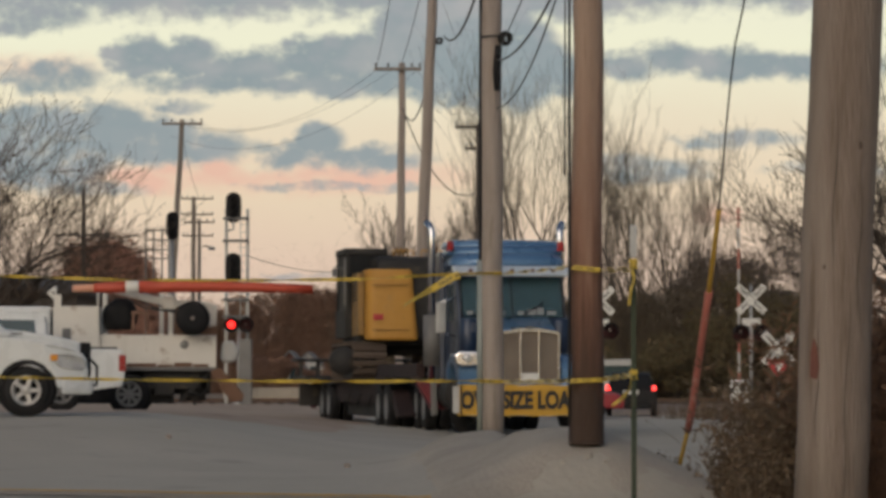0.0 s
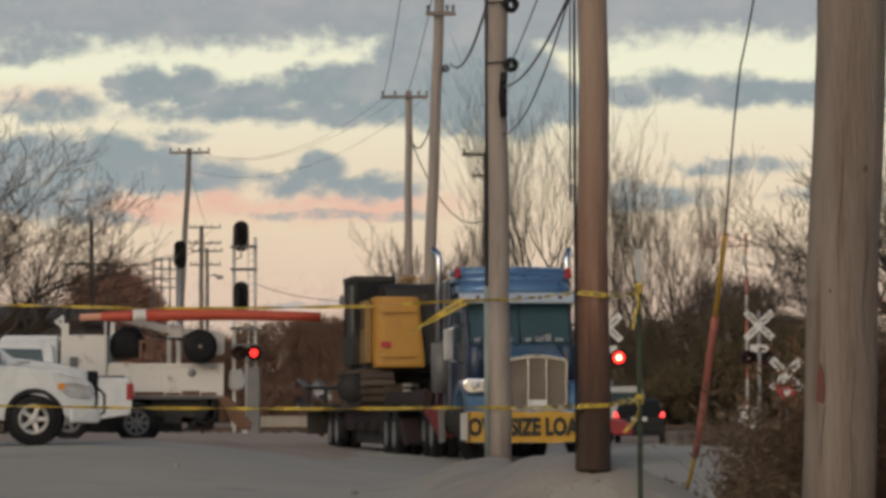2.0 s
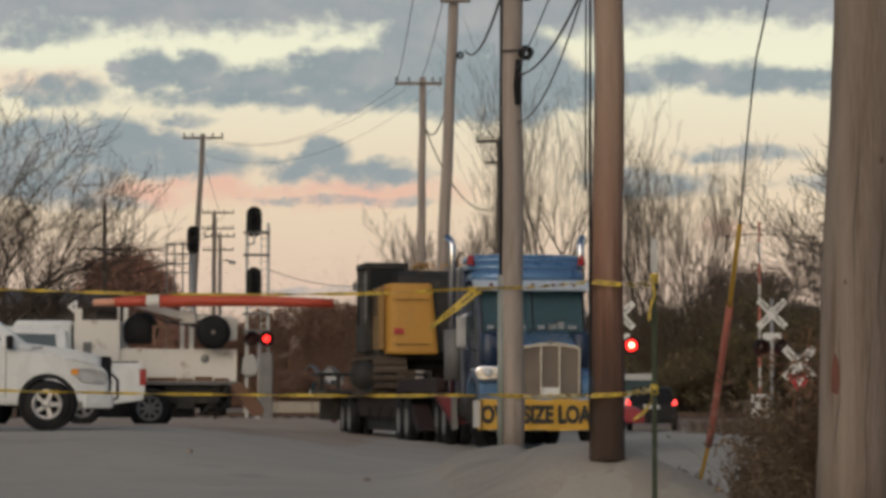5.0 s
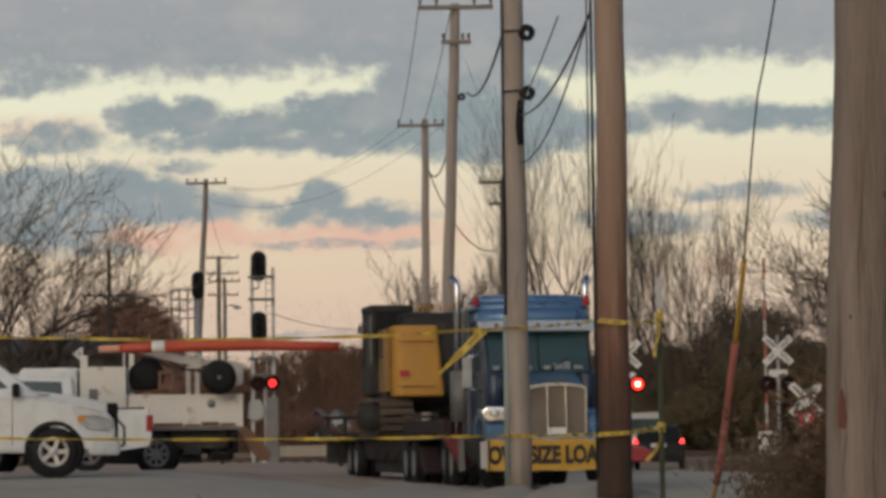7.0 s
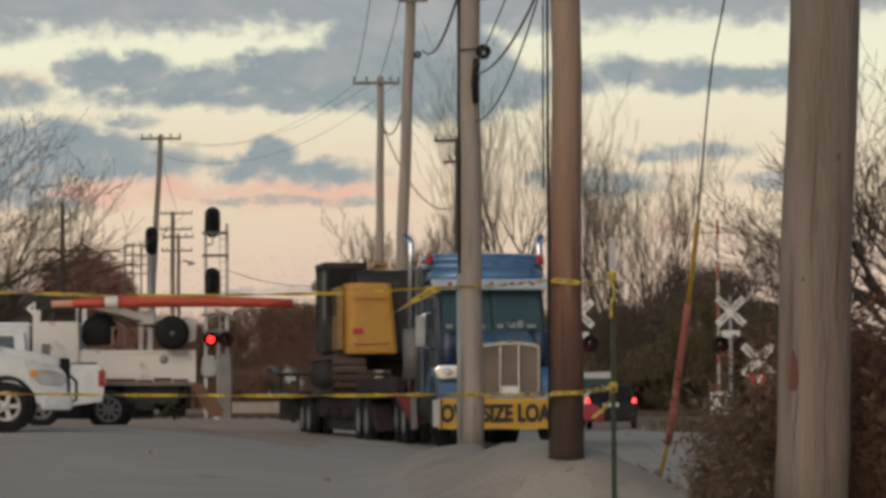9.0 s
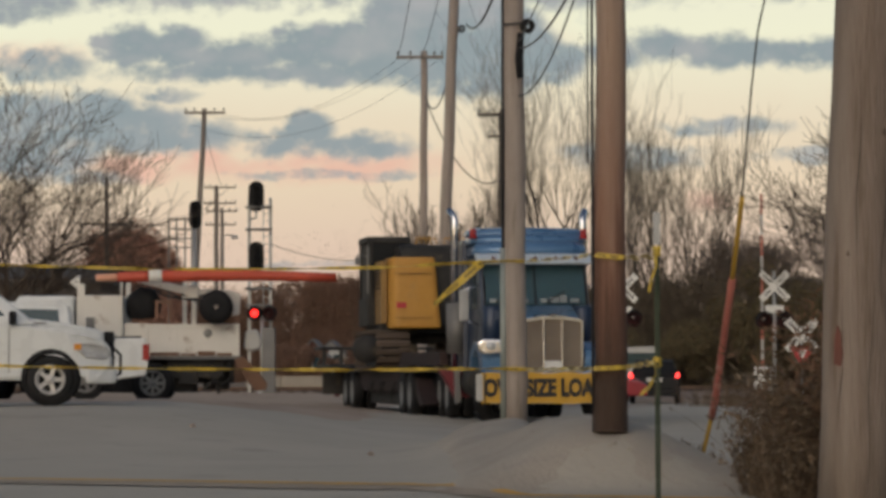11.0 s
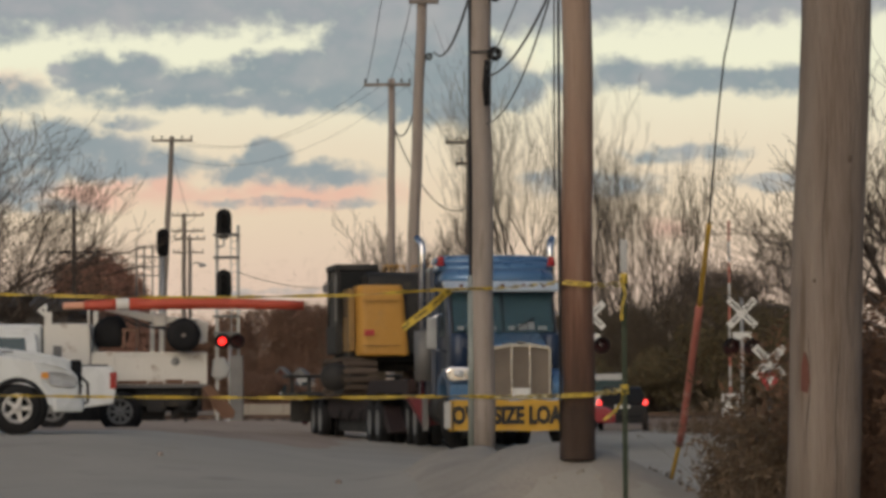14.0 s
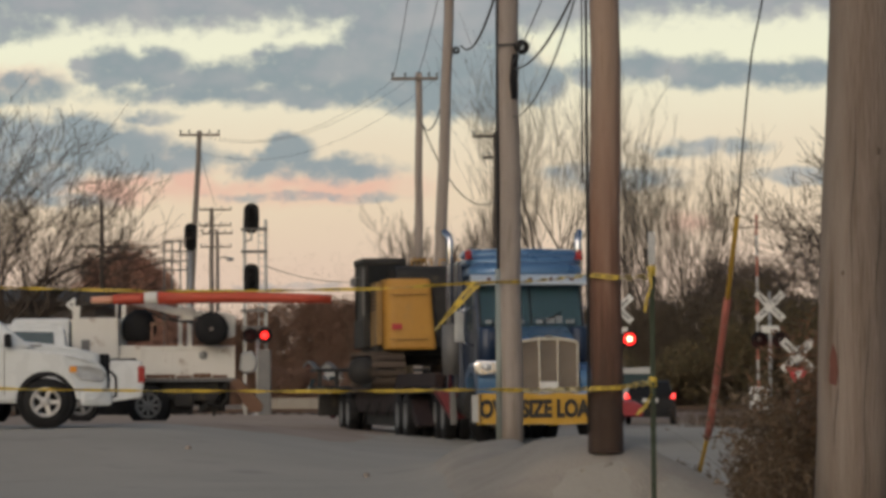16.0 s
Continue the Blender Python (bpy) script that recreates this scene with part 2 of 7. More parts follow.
M = dict(
    asphalt=surface("worn_asphalt", (0.385, 0.350, 0.288), (0.445, 0.408, 0.340), 0.9, coarse=0.35, fine=9, bump=0.4, wear=(0.34, 0.302, 0.254)),
    dirt=surface("brown_dirt", (0.24, 0.175, 0.125), (0.32, 0.245, 0.18), 0.95, coarse=0.5, fine=9, bump=0.5, wear=(0.15, 0.115, 0.07)),
    verge=surface("ruddy_dirt", (0.35, 0.27, 0.205), (0.42, 0.33, 0.255), 0.95, coarse=0.25, fine=7, bump=0.5, wear=(0.22, 0.155, 0.115)),
    shoulder=surface("tan_shoulder", (0.33, 0.27, 0.205), (0.41, 0.34, 0.265), 0.95, coarse=0.7, fine=12, bump=0.5, wear=(0.26, 0.215, 0.165)),
    gravel=surface("pale_gravel", (0.35, 0.308, 0.252), (0.42, 0.375, 0.312), 0.95, coarse=0.9, fine=22, bump=0.6, wear=(0.33, 0.295, 0.255)),
    ballast=surface("rust_brown_ballast", (0.18, 0.135, 0.105), (0.28, 0.22, 0.18), 0.95, coarse=0.8, fine=12, bump=0.6),
    stone=surface("ballast_stone", (0.22, 0.18, 0.15), (0.36, 0.30, 0.26), 0.9, vary=0.35),
    rail=surface("rusty_rail", (0.10, 0.065, 0.05), (0.16, 0.10, 0.07), 0.6, 0.5),
    tie=surface("creosoted_tie", (0.05, 0.04, 0.033), (0.10, 0.08, 0.065), 0.9, stretch=(1, 8, 8), vary=0.3),
    line=surface("worn_yellow_paint", (0.60, 0.33, 0.05), (0.46, 0.28, 0.08), 0.8, coarse=1.2, fine=14, wear=(0.24, 0.21, 0.18)),
    pole_grey=surface("weathered_grey_wood", (0.38, 0.325, 0.285), (0.30, 0.25, 0.215), 0.9, coarse=1.2, fine=14, bump=0.5, stretch=(6, 6, 0.5), wear=(0.25, 0.205, 0.17)),
    pole_brown=surface("treated_brown_wood", (0.33, 0.232, 0.172), (0.41, 0.305, 0.24), 0.88, coarse=1.0, fine=12, bump=0.5, stretch=(6, 6, 0.5), wear=(0.22, 0.13, 0.085)),
    pole_near=surface("sunbleached_pole_wood", (0.305, 0.247, 0.203), (0.175, 0.127, 0.094), 0.9, coarse=0.75, fine=13, bump=0.7, stretch=(5, 5, 0.32), wear=(0.16, 0.115, 0.083)),
    pole_far=surface("grey_brown_wood", (0.20, 0.17, 0.145), (0.27, 0.23, 0.20), 0.9, stretch=(4, 4, 0.5)),
    pole_dark=surface("dark_stained_wood", (0.06, 0.05, 0.042), (0.10, 0.082, 0.07), 0.9, stretch=(4, 4, 0.5)),
    black=surface("black_rubber", (0.012, 0.012, 0.013), (0.028, 0.027, 0.027), 0.75, fine=40),
    cable=surface("black_cable", (0.02, 0.02, 0.022), (0.035, 0.035, 0.037), 0.6),
    conduit=surface("grey_green_conduit", (0.24, 0.27, 0.25), (0.33, 0.35, 0.33), 0.6, 0.2),
    tape=surface("yellow_caution_tape", (0.60, 0.42, 0.045), (0.46, 0.32, 0.035), 0.45, coarse=2, fine=25, bump=0.3),
    tape_ink=surface("black_tape_print", (0.03, 0.028, 0.02), (0.06, 0.05, 0.03), 0.5),
    post=surface("dark_green_steel", (0.035, 0.05, 0.028), (0.06, 0.075, 0.045), 0.6, 0.3, wear=(0.10, 0.06, 0.035)),
    pale_sleeve=surface("pale_grey_plastic", (0.40, 0.40, 0.38), (0.48, 0.47, 0.45), 0.6),
    guard_yellow=surface("yellow_guy_guard", (0.55, 0.33, 0.04), (0.42, 0.25, 0.035), 0.6),
    guard_red=surface("faded_red_guy_guard", (0.48, 0.16, 0.12), (0.36, 0.115, 0.085), 0.7, coarse=2.5, wear=(0.5, 0.3, 0.24)),
    steel=surface("galvanised_steel", (0.34, 0.34, 0.33), (0.46, 0.46, 0.45), 0.5, 0.5, fine=20),
    dull_steel=surface("dull_grey_steel", (0.14, 0.137, 0.134), (0.20, 0.196, 0.19), 0.6, 0.3),
    chrome=surface("chrome", (0.72, 0.72, 0.74), (0.62, 0.62, 0.64), 0.18, 1.0, bump=0.0),
    mesh_grille=surface("bronze_grille_mesh", (0.16, 0.125, 0.095), (0.23, 0.185, 0.14), 0.5, 0.4, fine=60),
    blue=surface("metallic_blue_paint", (0.085, 0.18, 0.32), (0.105, 0.21, 0.37), 0.33, 0.25, coarse=0.8, fine=3, bump=0.0, coat=0.5),
    dark_blue=surface("dark_blue_paint", (0.016, 0.03, 0.062), (0.022, 0.038, 0.075), 0.4, 0.1, coarse=0.8, fine=3, bump=0.0, coat=0.15),
    banner=surface("yellow_vinyl_banner", (0.56, 0.32, 0.032), (0.47, 0.265, 0.028), 0.55, coarse=1.5, fine=8, bump=0.2),
    banner_ink=surface("black_banner_print", (0.015, 0.014, 0.012), (0.03, 0.028, 0.024), 0.6),
    white=surface("white_vehicle_paint", (0.61, 0.63, 0.63), (0.69, 0.71, 0.71), 0.3, coarse=0.7, fine=4, bump=0.0, coat=0.4),
    old_white=surface("grimy_white_paint", (0.67, 0.64, 0.58), (0.74, 0.71, 0.65), 0.55, coarse=1.1, fine=10, wear=(0.34, 0.25, 0.18)),
    yellow=surface("machine_yellow_paint", (0.52, 0.265, 0.045), (0.45, 0.225, 0.037), 0.5, coarse=0.9, fine=9, wear=(0.40, 0.22, 0.05)),
    ochre=surface("grimy_ochre_paint", (0.30, 0.175, 0.05), (0.20, 0.12, 0.045), 0.6, coarse=1.4, fine=10, wear=(0.10, 0.07, 0.045)),
    machine_dark=surface("dark_grey_machine_paint", (0.028, 0.027, 0.026), (0.05, 0.047, 0.044), 0.65, wear=(0.08, 0.065, 0.05)),
    track=surface("muddy_track_steel", (0.085, 0.062, 0.046), (0.135, 0.10, 0.075), 0.85, 0.2, fine=15, vary=0.25),
    trailer_red=surface("faded_red_frame_paint", (0.17, 0.024, 0.032), (0.12, 0.02, 0.024), 0.7, wear=(0.06, 0.03, 0.025)),
    # darkened copy of the frame red; the shade under the deck is in its colour
    trailer_shaded=surface("shaded_dark_red_frame", (0.022, 0.012, 0.011), (0.034, 0.016, 0.014), 0.85, wear=(0.03, 0.026, 0.022)),
    orange=surface("orange_red_fibreglass", (0.53, 0.08, 0.04), (0.44, 0.066, 0.034), 0.5, coarse=0.9, fine=6),
    orange_pale=surface("pale_orange_fibreglass", (0.68, 0.34, 0.22), (0.60, 0.28, 0.17), 0.5),
    rust=surface("rusted_steel", (0.13, 0.07, 0.042), (0.20, 0.11, 0.068), 0.85),
    lamp_glass=surface("headlamp_glass", (0.42, 0.42, 0.41), (0.58, 0.58, 0.56), 0.2, 0.2, coarse=6, bump=0.0),
    knot=surface("dark_wood_knot", (0.10, 0.07, 0.05), (0.15, 0.11, 0.08), 0.9),
    roof_pale=surface("pale_grey_roof", (0.17, 0.165, 0.16), (0.23, 0.225, 0.22), 0.8),
    tag_red=surface("faded_red_plastic", (0.17, 0.062, 0.042), (0.13, 0.05, 0.036), 0.7),
    pane_black=surface("black_glass", (0.010, 0.011, 0.012), (0.014, 0.015, 0.016), 0.45, bump=0.0),
    # chrome visor's sky reflection is put into this pale blue-white base colour
    visor=surface("sky_pale_visor_metal", (0.62, 0.68, 0.72), (0.70, 0.75, 0.78), 0.35, 0.3, bump=0.0),
    rim_dark=surface("road_grimed_rim", (0.22, 0.22, 0.215), (0.32, 0.32, 0.31), 0.5, 0.5),
    creosote=surface("creosote_stained_wood", (0.05, 0.03, 0.021), (0.07, 0.042, 0.029), 0.88, coarse=1.0, fine=12, bump=0.5, stretch=(6, 6, 0.5)),
    rim=surface("alloy_rim", (0.42, 0.41, 0.40), (0.52, 0.51, 0.50), 0.4, 0.5),
    pane=glass_surface("tinted_glass", (0.16, 0.29, 0.34)),
    pane_dark=surface("dark_glass", (0.022, 0.05, 0.06), (0.03, 0.06, 0.07), 0.1, bump=0.0),
    lamp_clear=surface("clear_lamp_lens", (0.62, 0.62, 0.60), (0.75, 0.75, 0.72), 0.15, 0.3, bump=0.0),
    lamp_amber=surface("amber_lens", (0.70, 0.28, 0.03), (0.60, 0.22, 0.02), 0.25, bump=0.0),
    lamp_red=surface("red_lens", (0.36, 0.03, 0.025), (0.28, 0.022, 0.018), 0.25, bump=0.0),
    lamp_unlit=surface("unlit_dark_red_lens", (0.02, 0.005, 0.005), (0.03, 0.007, 0.006), 0.3, bump=0.0),
    sign_white=surface("aged_white_sign", (0.62, 0.61, 0.57), (0.72, 0.71, 0.67), 0.5, coarse=3, fine=20, wear=(0.45, 0.43, 0.39)),
    sign_red=surface("red_sign", (0.50, 0.05, 0.05), (0.42, 0.04, 0.04), 0.5),
    roof=surface("dark_roof", (0.055, 0.05, 0.047), (0.09, 0.08, 0.072), 0.9),
    wall_dark=surface("dark_brown_siding", (0.075, 0.065, 0.06), (0.11, 0.095, 0.085), 0.9, stretch=(0.5, 0.5, 6)),
    house_white=surface("white_siding", (0.55, 0.54, 0.52), (0.65, 0.64, 0.61), 0.7, stretch=(0.5, 0.5, 8)),
    house_red=surface("red_brown_siding", (0.13, 0.05, 0.04), (0.17, 0.065, 0.05), 0.8, stretch=(0.5, 0.5, 8)),
    car_black=surface("black_car_paint", (0.008, 0.008, 0.009), (0.012, 0.012, 0.013), 0.5, bump=0.0),
    car_red=surface("red_car_paint", (0.30, 0.02, 0.03), (0.25, 0.016, 0.024), 0.3, bump=0.0, coat=0.5),
    bark=surface("grey_brown_bark", (0.06, 0.048, 0.04), (0.10, 0.08, 0.066), 0.95, fine=10, stretch=(3, 3, 0.6)),
    bark_tan=surface("tan_bark", (0.055, 0.045, 0.036), (0.09, 0.073, 0.056), 0.95, fine=10, stretch=(3, 3, 0.6)),
    twig=leaf_surface("twigs", [(0.085, 0.066, 0.053), (0.13, 0.10, 0.078), (0.11, 0.08, 0.062)]),
    twig_tan=leaf_surface("tan_twigs", [(0.075, 0.06, 0.046), (0.12, 0.095, 0.068), (0.095, 0.073, 0.053)]),
    leaf_rust=leaf_surface("rust_brown_leaves", [(0.34, 0.19, 0.135), (0.42, 0.22, 0.155), (0.28, 0.165, 0.125)]),
    leaf_brown=leaf_surface("brown_scrub", [(0.21, 0.122, 0.083), (0.25, 0.138, 0.09), (0.19, 0.118, 0.085), (0.235, 0.125, 0.08)]),
    leaf_olive=leaf_surface("olive_scrub", [(0.08, 0.072, 0.036), (0.125, 0.10, 0.05), (0.16, 0.108, 0.054), (0.07, 0.066, 0.036)]),
    leaf_dark=leaf_surface("dark_thicket", [(0.105, 0.083, 0.056), (0.12, 0.092, 0.062), (0.135, 0.097, 0.068), (0.108, 0.093, 0.058)]),
    weed=leaf_surface("dry_weeds", [(0.155, 0.10, 0.06), (0.12, 0.078, 0.045), (0.09, 0.064, 0.038), (0.25, 0.185, 0.125)]),
    weed_red=leaf_surface("reddish_dry_weeds", [(0.15, 0.085, 0.05), (0.20, 0.105, 0.06), (0.11, 0.07, 0.042)]),
    glow_red=glowing("lit_red_lens", (1.0, 0.025, 0.02), 2.5),
    glow_core=glowing("lit_lamp_centre", (1.0, 0.40, 0.22), 6.0),
    glow_amber=glowing("lit_amber_lens", (1.0, 0.45, 0.07), 3.0),
    glow_tail=glowing("lit_tail_lamp", (1.0, 0.05, 0.045), 3.0),
)


for key in ("car_black", "pane_black", "black", "machine_dark"):
    M[key].node_tree.nodes["Principled BSDF"].inputs["Specular IOR Level"].default_value = 0.2


# creosote bled up the lower half of the treated pole, with a ragged upper edge
def bled(material, stain, z0, z1):
    tree = material.node_tree
    bsdf = tree.nodes["Principled BSDF"]
    old = bsdf.inputs["Base Color"].links[0].from_socket
    tc = tree.nodes.new("ShaderNodeTexCoord")
    sep = tree.nodes.new("ShaderNodeSeparateXYZ")
    tree.links.new(tc.outputs["Object"], sep.inputs[0])
    mp = tree.nodes.new("ShaderNodeMapping")
    mp.inputs["Scale"].default_value = (9, 9, 0.7)
    tree.links.new(tc.outputs["Object"], mp.inputs[0])
    streak = noise_fac(tree, mp.outputs[0], 1.2, 5, 0.2, 0.8)
    add = tree.nodes.new("ShaderNodeMath")
    add.operation = 'MULTIPLY_ADD'
    tree.links.new(streak, add.inputs[0])
    add.inputs[1].default_value = 1.6
    tree.links.new(sep.outputs[2], add.inputs[2])
    r = tree.nodes.new("ShaderNodeMapRange")
    r.interpolation_type = 'SMOOTHSTEP'
    r.inputs[1].default_value, r.inputs[2].default_value, r.inputs[3].default_value, r.inputs[4].default_value = z0, z1, 0.85, 0.0
    tree.links.new(add.outputs[0], r.inputs[0])
    tree.links.new(mixed(tree, r.outputs[0], old, stain), bsdf.inputs["Base Color"])


bled(M["pole_brown"], (0.21, 0.085, 0.05), 1.6, 4.9)
bled(M["pole_brown"], (0.05, 0.03, 0.021), 1.3, 3.1)


# ---- mesh helpers ----
def grown():
    return bmesh.new()


def box(bm, lo, hi, bevel=0.0):
    r = bmesh.ops.create_cube(bm, size=1.0, matrix=Matrix.Translation([(a + b) / 2 for a, b in zip(lo, hi)]) @ Matrix.Diagonal([b - a for a, b in zip(lo, hi)] + [1]))
    if bevel:
        edges = {e for v in r["verts"] for e in v.link_edges}
        bmesh.ops.bevel(bm, geom=list(edges), offset=bevel, segments=2, profile=0.6, affect='EDGES')
    return bm


def tube(bm, points, radii, seg=10, cap=True):
    """A round tube along the points; radii one number or one for each point."""
    points = [Vector(p) for p in points]
    if isinstance(radii, (int, float)):
        radii = [radii] * len(points)
    rings = []
    for i, (p, r) in enumerate(zip(points, radii)):
        way = (points[min(i + 1, len(points) - 1)] - points[max(i - 1, 0)]).normalized()
        side = way.cross(Vector((0, 1, 0.013)) if abs(way.y) < 0.9 else Vector((1, 0, 0))).normalized()
        up = side.cross(way)
        rings.append([bm.verts.new(p + r * (math.cos(a) * side + math.sin(a) * up)) for a in (2 * math.pi * k / seg for k in range(seg))])
    for a, b in zip(rings, rings[1:]):
        for k in range(seg):
            f = bm.faces.new((a[k], a[(k + 1) % seg], b[(k + 1) % seg], b[k]))
            f.smooth = True
    if cap:
        bm.faces.new(rings[0][::-1])
        bm.faces.new(rings[-1])
    return bm


def lathe(bm, profile, m=Matrix(), seg=24):
    """Turns (radius, height) pairs round the local z axis, then moves them by m."""
    rings = []
    for r, h in profile:
        rings.append([bm.verts.new(m @ Vector((max(r, 1e-4) * math.cos(2 * math.pi * k / seg), max(r, 1e-4) * math.sin(2 * math.pi * k / seg), h))) for k in range(seg)])
    for a, b in zip(rings, rings[1:]):
        for k in range(seg):
            f = bm.faces.new((a[k], a[(k + 1) % seg], b[(k + 1) % seg], b[k]))
            f.smooth = True
    return bm


def prism(bm, outline, lo, hi, axis="y", bevel=0.0, taper=None):
    """An outline in the two other axes, drawn from lo to hi along axis. taper(p, end) may shift a corner."""
    def at(p, w):
        u, v = p
        return {"x": (w, u, v), "y": (u, w, v), "z": (u, v, w)}[axis]
    a = [bm.verts.new(at(taper(p, 0) if taper else p, lo)) for p in outline]
    b = [bm.verts.new(at(taper(p, 1) if taper else p, hi)) for p in outline]
    faces = [bm.faces.new(a), bm.faces.new(b[::-1])]
    n = len(outline)
    for k in range(n):
        faces.append(bm.faces.new((a[k], b[k], b[(k + 1) % n], a[(k + 1) % n])))
    bmesh.ops.recalc_face_normals(bm, faces=faces)
    if bevel:
        edges = {e for f in faces for e in f.edges}
        bmesh.ops.bevel(bm, geom=list(edges), offset=bevel, segments=2, profile=0.6, affect='EDGES')
    return bm


def bar(bm, a, b, w, h):
    """A square bar from a to b, w wide and h high."""
    a, b = Vector(a), Vector(b)
    way = b - a
    m = Matrix.Translation((a + b) / 2) @ way.to_track_quat('Z', 'Y').to_matrix().to_4x4() @ Matrix.Diagonal((w, h, way.length, 1))
    bmesh.ops.create_cube(bm, size=1.0, matrix=m)
    return bm


def to_mesh(name, bm, material):
    me = bpy.data.meshes.new(name)
    bm.normal_update()
    bm.to_mesh(me)
    bm.free()
    for mat in material if isinstance(material, (list, tuple)) else [material]:
        me.materials.append(mat)
    return me


def part(name, bm, material, parent=None, label="", m=None):
    me = bm if isinstance(bm, bpy.types.Mesh) else to_mesh(name, bm, material)
    ob = new(name, me)
    ob.parent = parent
    if m is not None:
        ob.matrix_basis = m
    return tagged(ob, label)


def thing(name, m, label, category, group=""):
    ob = new(name)
    ob.empty_display_size = 0.2
    ob.matrix_basis = m
    return tagged(ob, label, category, group)


def raw_mesh(name, verts, faces, material, smooth=False):
    me = bpy.data.meshes.new(name)
    me.from_pydata(verts, [], faces)
    me.materials.append(material)
    if smooth:
        me.polygons.foreach_set("use_smooth", [True] * len(me.polygons))
    return me


# ---- ground ----
def step(v):
    v = min(1.0, max(0.0, v))
    return v * v * (3 - 2 * v)


def height(x, y):
    west = step((0.5 - x) / 6.2)
    z = 0.58 * west * step((y - 34) / 11)
    z -= 0.28 * west * step((y - 53) / 16)
    z += 0.09 * step((y - 44) / 10) * step((x + 3) / 2.5) * step((90 - y) / 20)
    z += 0.58 * math.exp(-(((1.45 - x) / 1.1) ** 2.6 if x < 1.45 else ((x - 1.45) / 0.98) ** 2) - (abs(y - 29.0) / (2.8 if y < 29 else 4.5)) ** 8)
    z += 0.42 * math.exp(-(abs(x - 0.60) / (0.95 if x < 0.6 else 0.5)) ** 2.6 - ((y - 38.0) / 5.0) ** 4)
    z += 0.05 * noise.noise(Vector((x * 0.25, y * 0.12, 0)))
    return z


def sheet(name, xs, ys, material, lift=0.0, fade=None):
    verts = [(x, y, height(x, y) + lift + (fade(x, y) if fade else 0)) for y in ys for x in xs]
    n = len(xs)
    faces = [(j * n + i, j * n + i + 1, (j + 1) * n + i + 1, (j + 1) * n + i) for j in range(len(ys) - 1) for i in range(n - 1)]
    return raw_mesh(name, verts, faces, material, True)


def steps(*spans):
    out = []
    for a, b, n in spans:
        out += [a + (b - a) * i / n for i in range(n)]
    return out + [spans[-1][1]]


XS = steps((-2500, -200, 8), (-200, -30, 12), (-30, 30, 90), (30, 200, 12), (200, 2500, 8))
YS = steps((-300, -10, 10), (-10, 20, 10), (20, 130, 150), (130, 400, 14), (400, 4500, 8))
ground = tagged(part("ground", sheet("ground", XS, YS, M["dirt"], 0.0, lambda x, y: -0.16 * step((x + 40) / 3) * step((9.5 - 0.02 * y - x) / 2) * step((97 - y) / 4) * step((y + 12) / 3)), None), "brown autumn dirt and dead grass", "ground", kind="structure")
lot_x, lot_y = steps((-40, 14, 108)), steps((-12, 20, 16), (20, 45, 110), (45, 104, 100))
road = tagged(part("road", sheet("road", lot_x, lot_y, M["asphalt"], 0.012, lambda x, y: -0.10 * step((y - 98) / 4) - 0.1 * step((x - 10 + 0.02 * y) / 2)), None), "worn grey asphalt lot and road", "road", kind="structure")
verge_x, verge_y = steps((-40, -0.4, 80)), steps((46, 106, 100))
verge = tagged(part("dirt_verge", sheet("dirt_verge", verge_x, verge_y, M["verge"], 0.035,
    lambda x, y: 0.03 * noise.noise(Vector((x * 1.1, y * 0.7, 5))) - 0.12 * step((52 - 0.35 * (x + 4) + 1.5 * noise.noise(Vector((x * 0.5, 2, 1))) - y) / 6) - 0.14 * step((x + 2.2 + 0.5 * noise.noise(Vector((1, y * 0.3, 1)))) / 1.2)), None),
    "brown dirt verge strewn with gravel before the railway", "dirt verge", kind="structure")
mound_x, mound_y = steps((-1.6, 3.9, 55)), steps((22.5, 44.5, 88))
mound = tagged(part("gravel_bank", sheet("gravel_bank", mound_x, mound_y, M["gravel"], 0.02,
    lambda x, y: 0.05 - 0.22 * step((max(abs(x - 1.15 + 0.03 * (y - 33)) / 1.9, abs(y - 33.5) / 10.0) - 0.62 + 0.12 * noise.noise(Vector((x * 1.3, y * 0.5, 3)))) / 0.35) + 0.025 * noise.noise(Vector((x * 3, y * 2, 9)))), None),
    "low pale gravel bank round the utility poles", "gravel bank", kind="structure")


def strip(name, pts, w, material, lift):
    verts, faces = [], []
    n = 60
    (x0, y0), (x1, y1) = pts
    for i in range(n + 1):
        x, y = x0 + (x1 - x0) * i / n, y0 + (y1 - y0) * i / n
        for s in (-w / 2, w / 2):
            verts.append((x, y + s, height(x, y + s) + lift))
    faces = [(2 * i, 2 * i + 2, 2 * i + 3, 2 * i + 1) for i in range(n)]
    return raw_mesh(name, verts, faces, material)


LINE = [(-14, 31.8), (-0.6, 28.0), (0.6, 25.3), (2.4, 24.2)]
for ends in zip(LINE, LINE[1:]):
    tagged(part("road_line", strip("road_line", ends, 0.40, M["line"], 0.03), None), "worn yellow painted road line", "road line", kind="structure")
    tagged(part("shoulder", strip("shoulder", tuple((x, y - 0.68) for x, y in ends), 0.9, M["shoulder"], 0.026), None), "tan gravel shoulder beside the road line", "road shoulder", kind="structure")

# railway across the view
RAIL_TURN = math.atan2(5, 60)


def track_m(s, off, z):
    c, t = math.cos(RAIL_TURN), math.sin(RAIL_TURN)
    return (s * c - off * t, 114 + s * t + off * c, z)


bed = grown()
v_rows = []
for i in range(41):
    s = -120 + 6 * i
    v_rows.append([bed.verts.new(track_m(s, o, z)) for o, z in ((-5.2, -0.12), (-2.0, 0.30), (2.0, 0.30), (5.2, -0.12))])
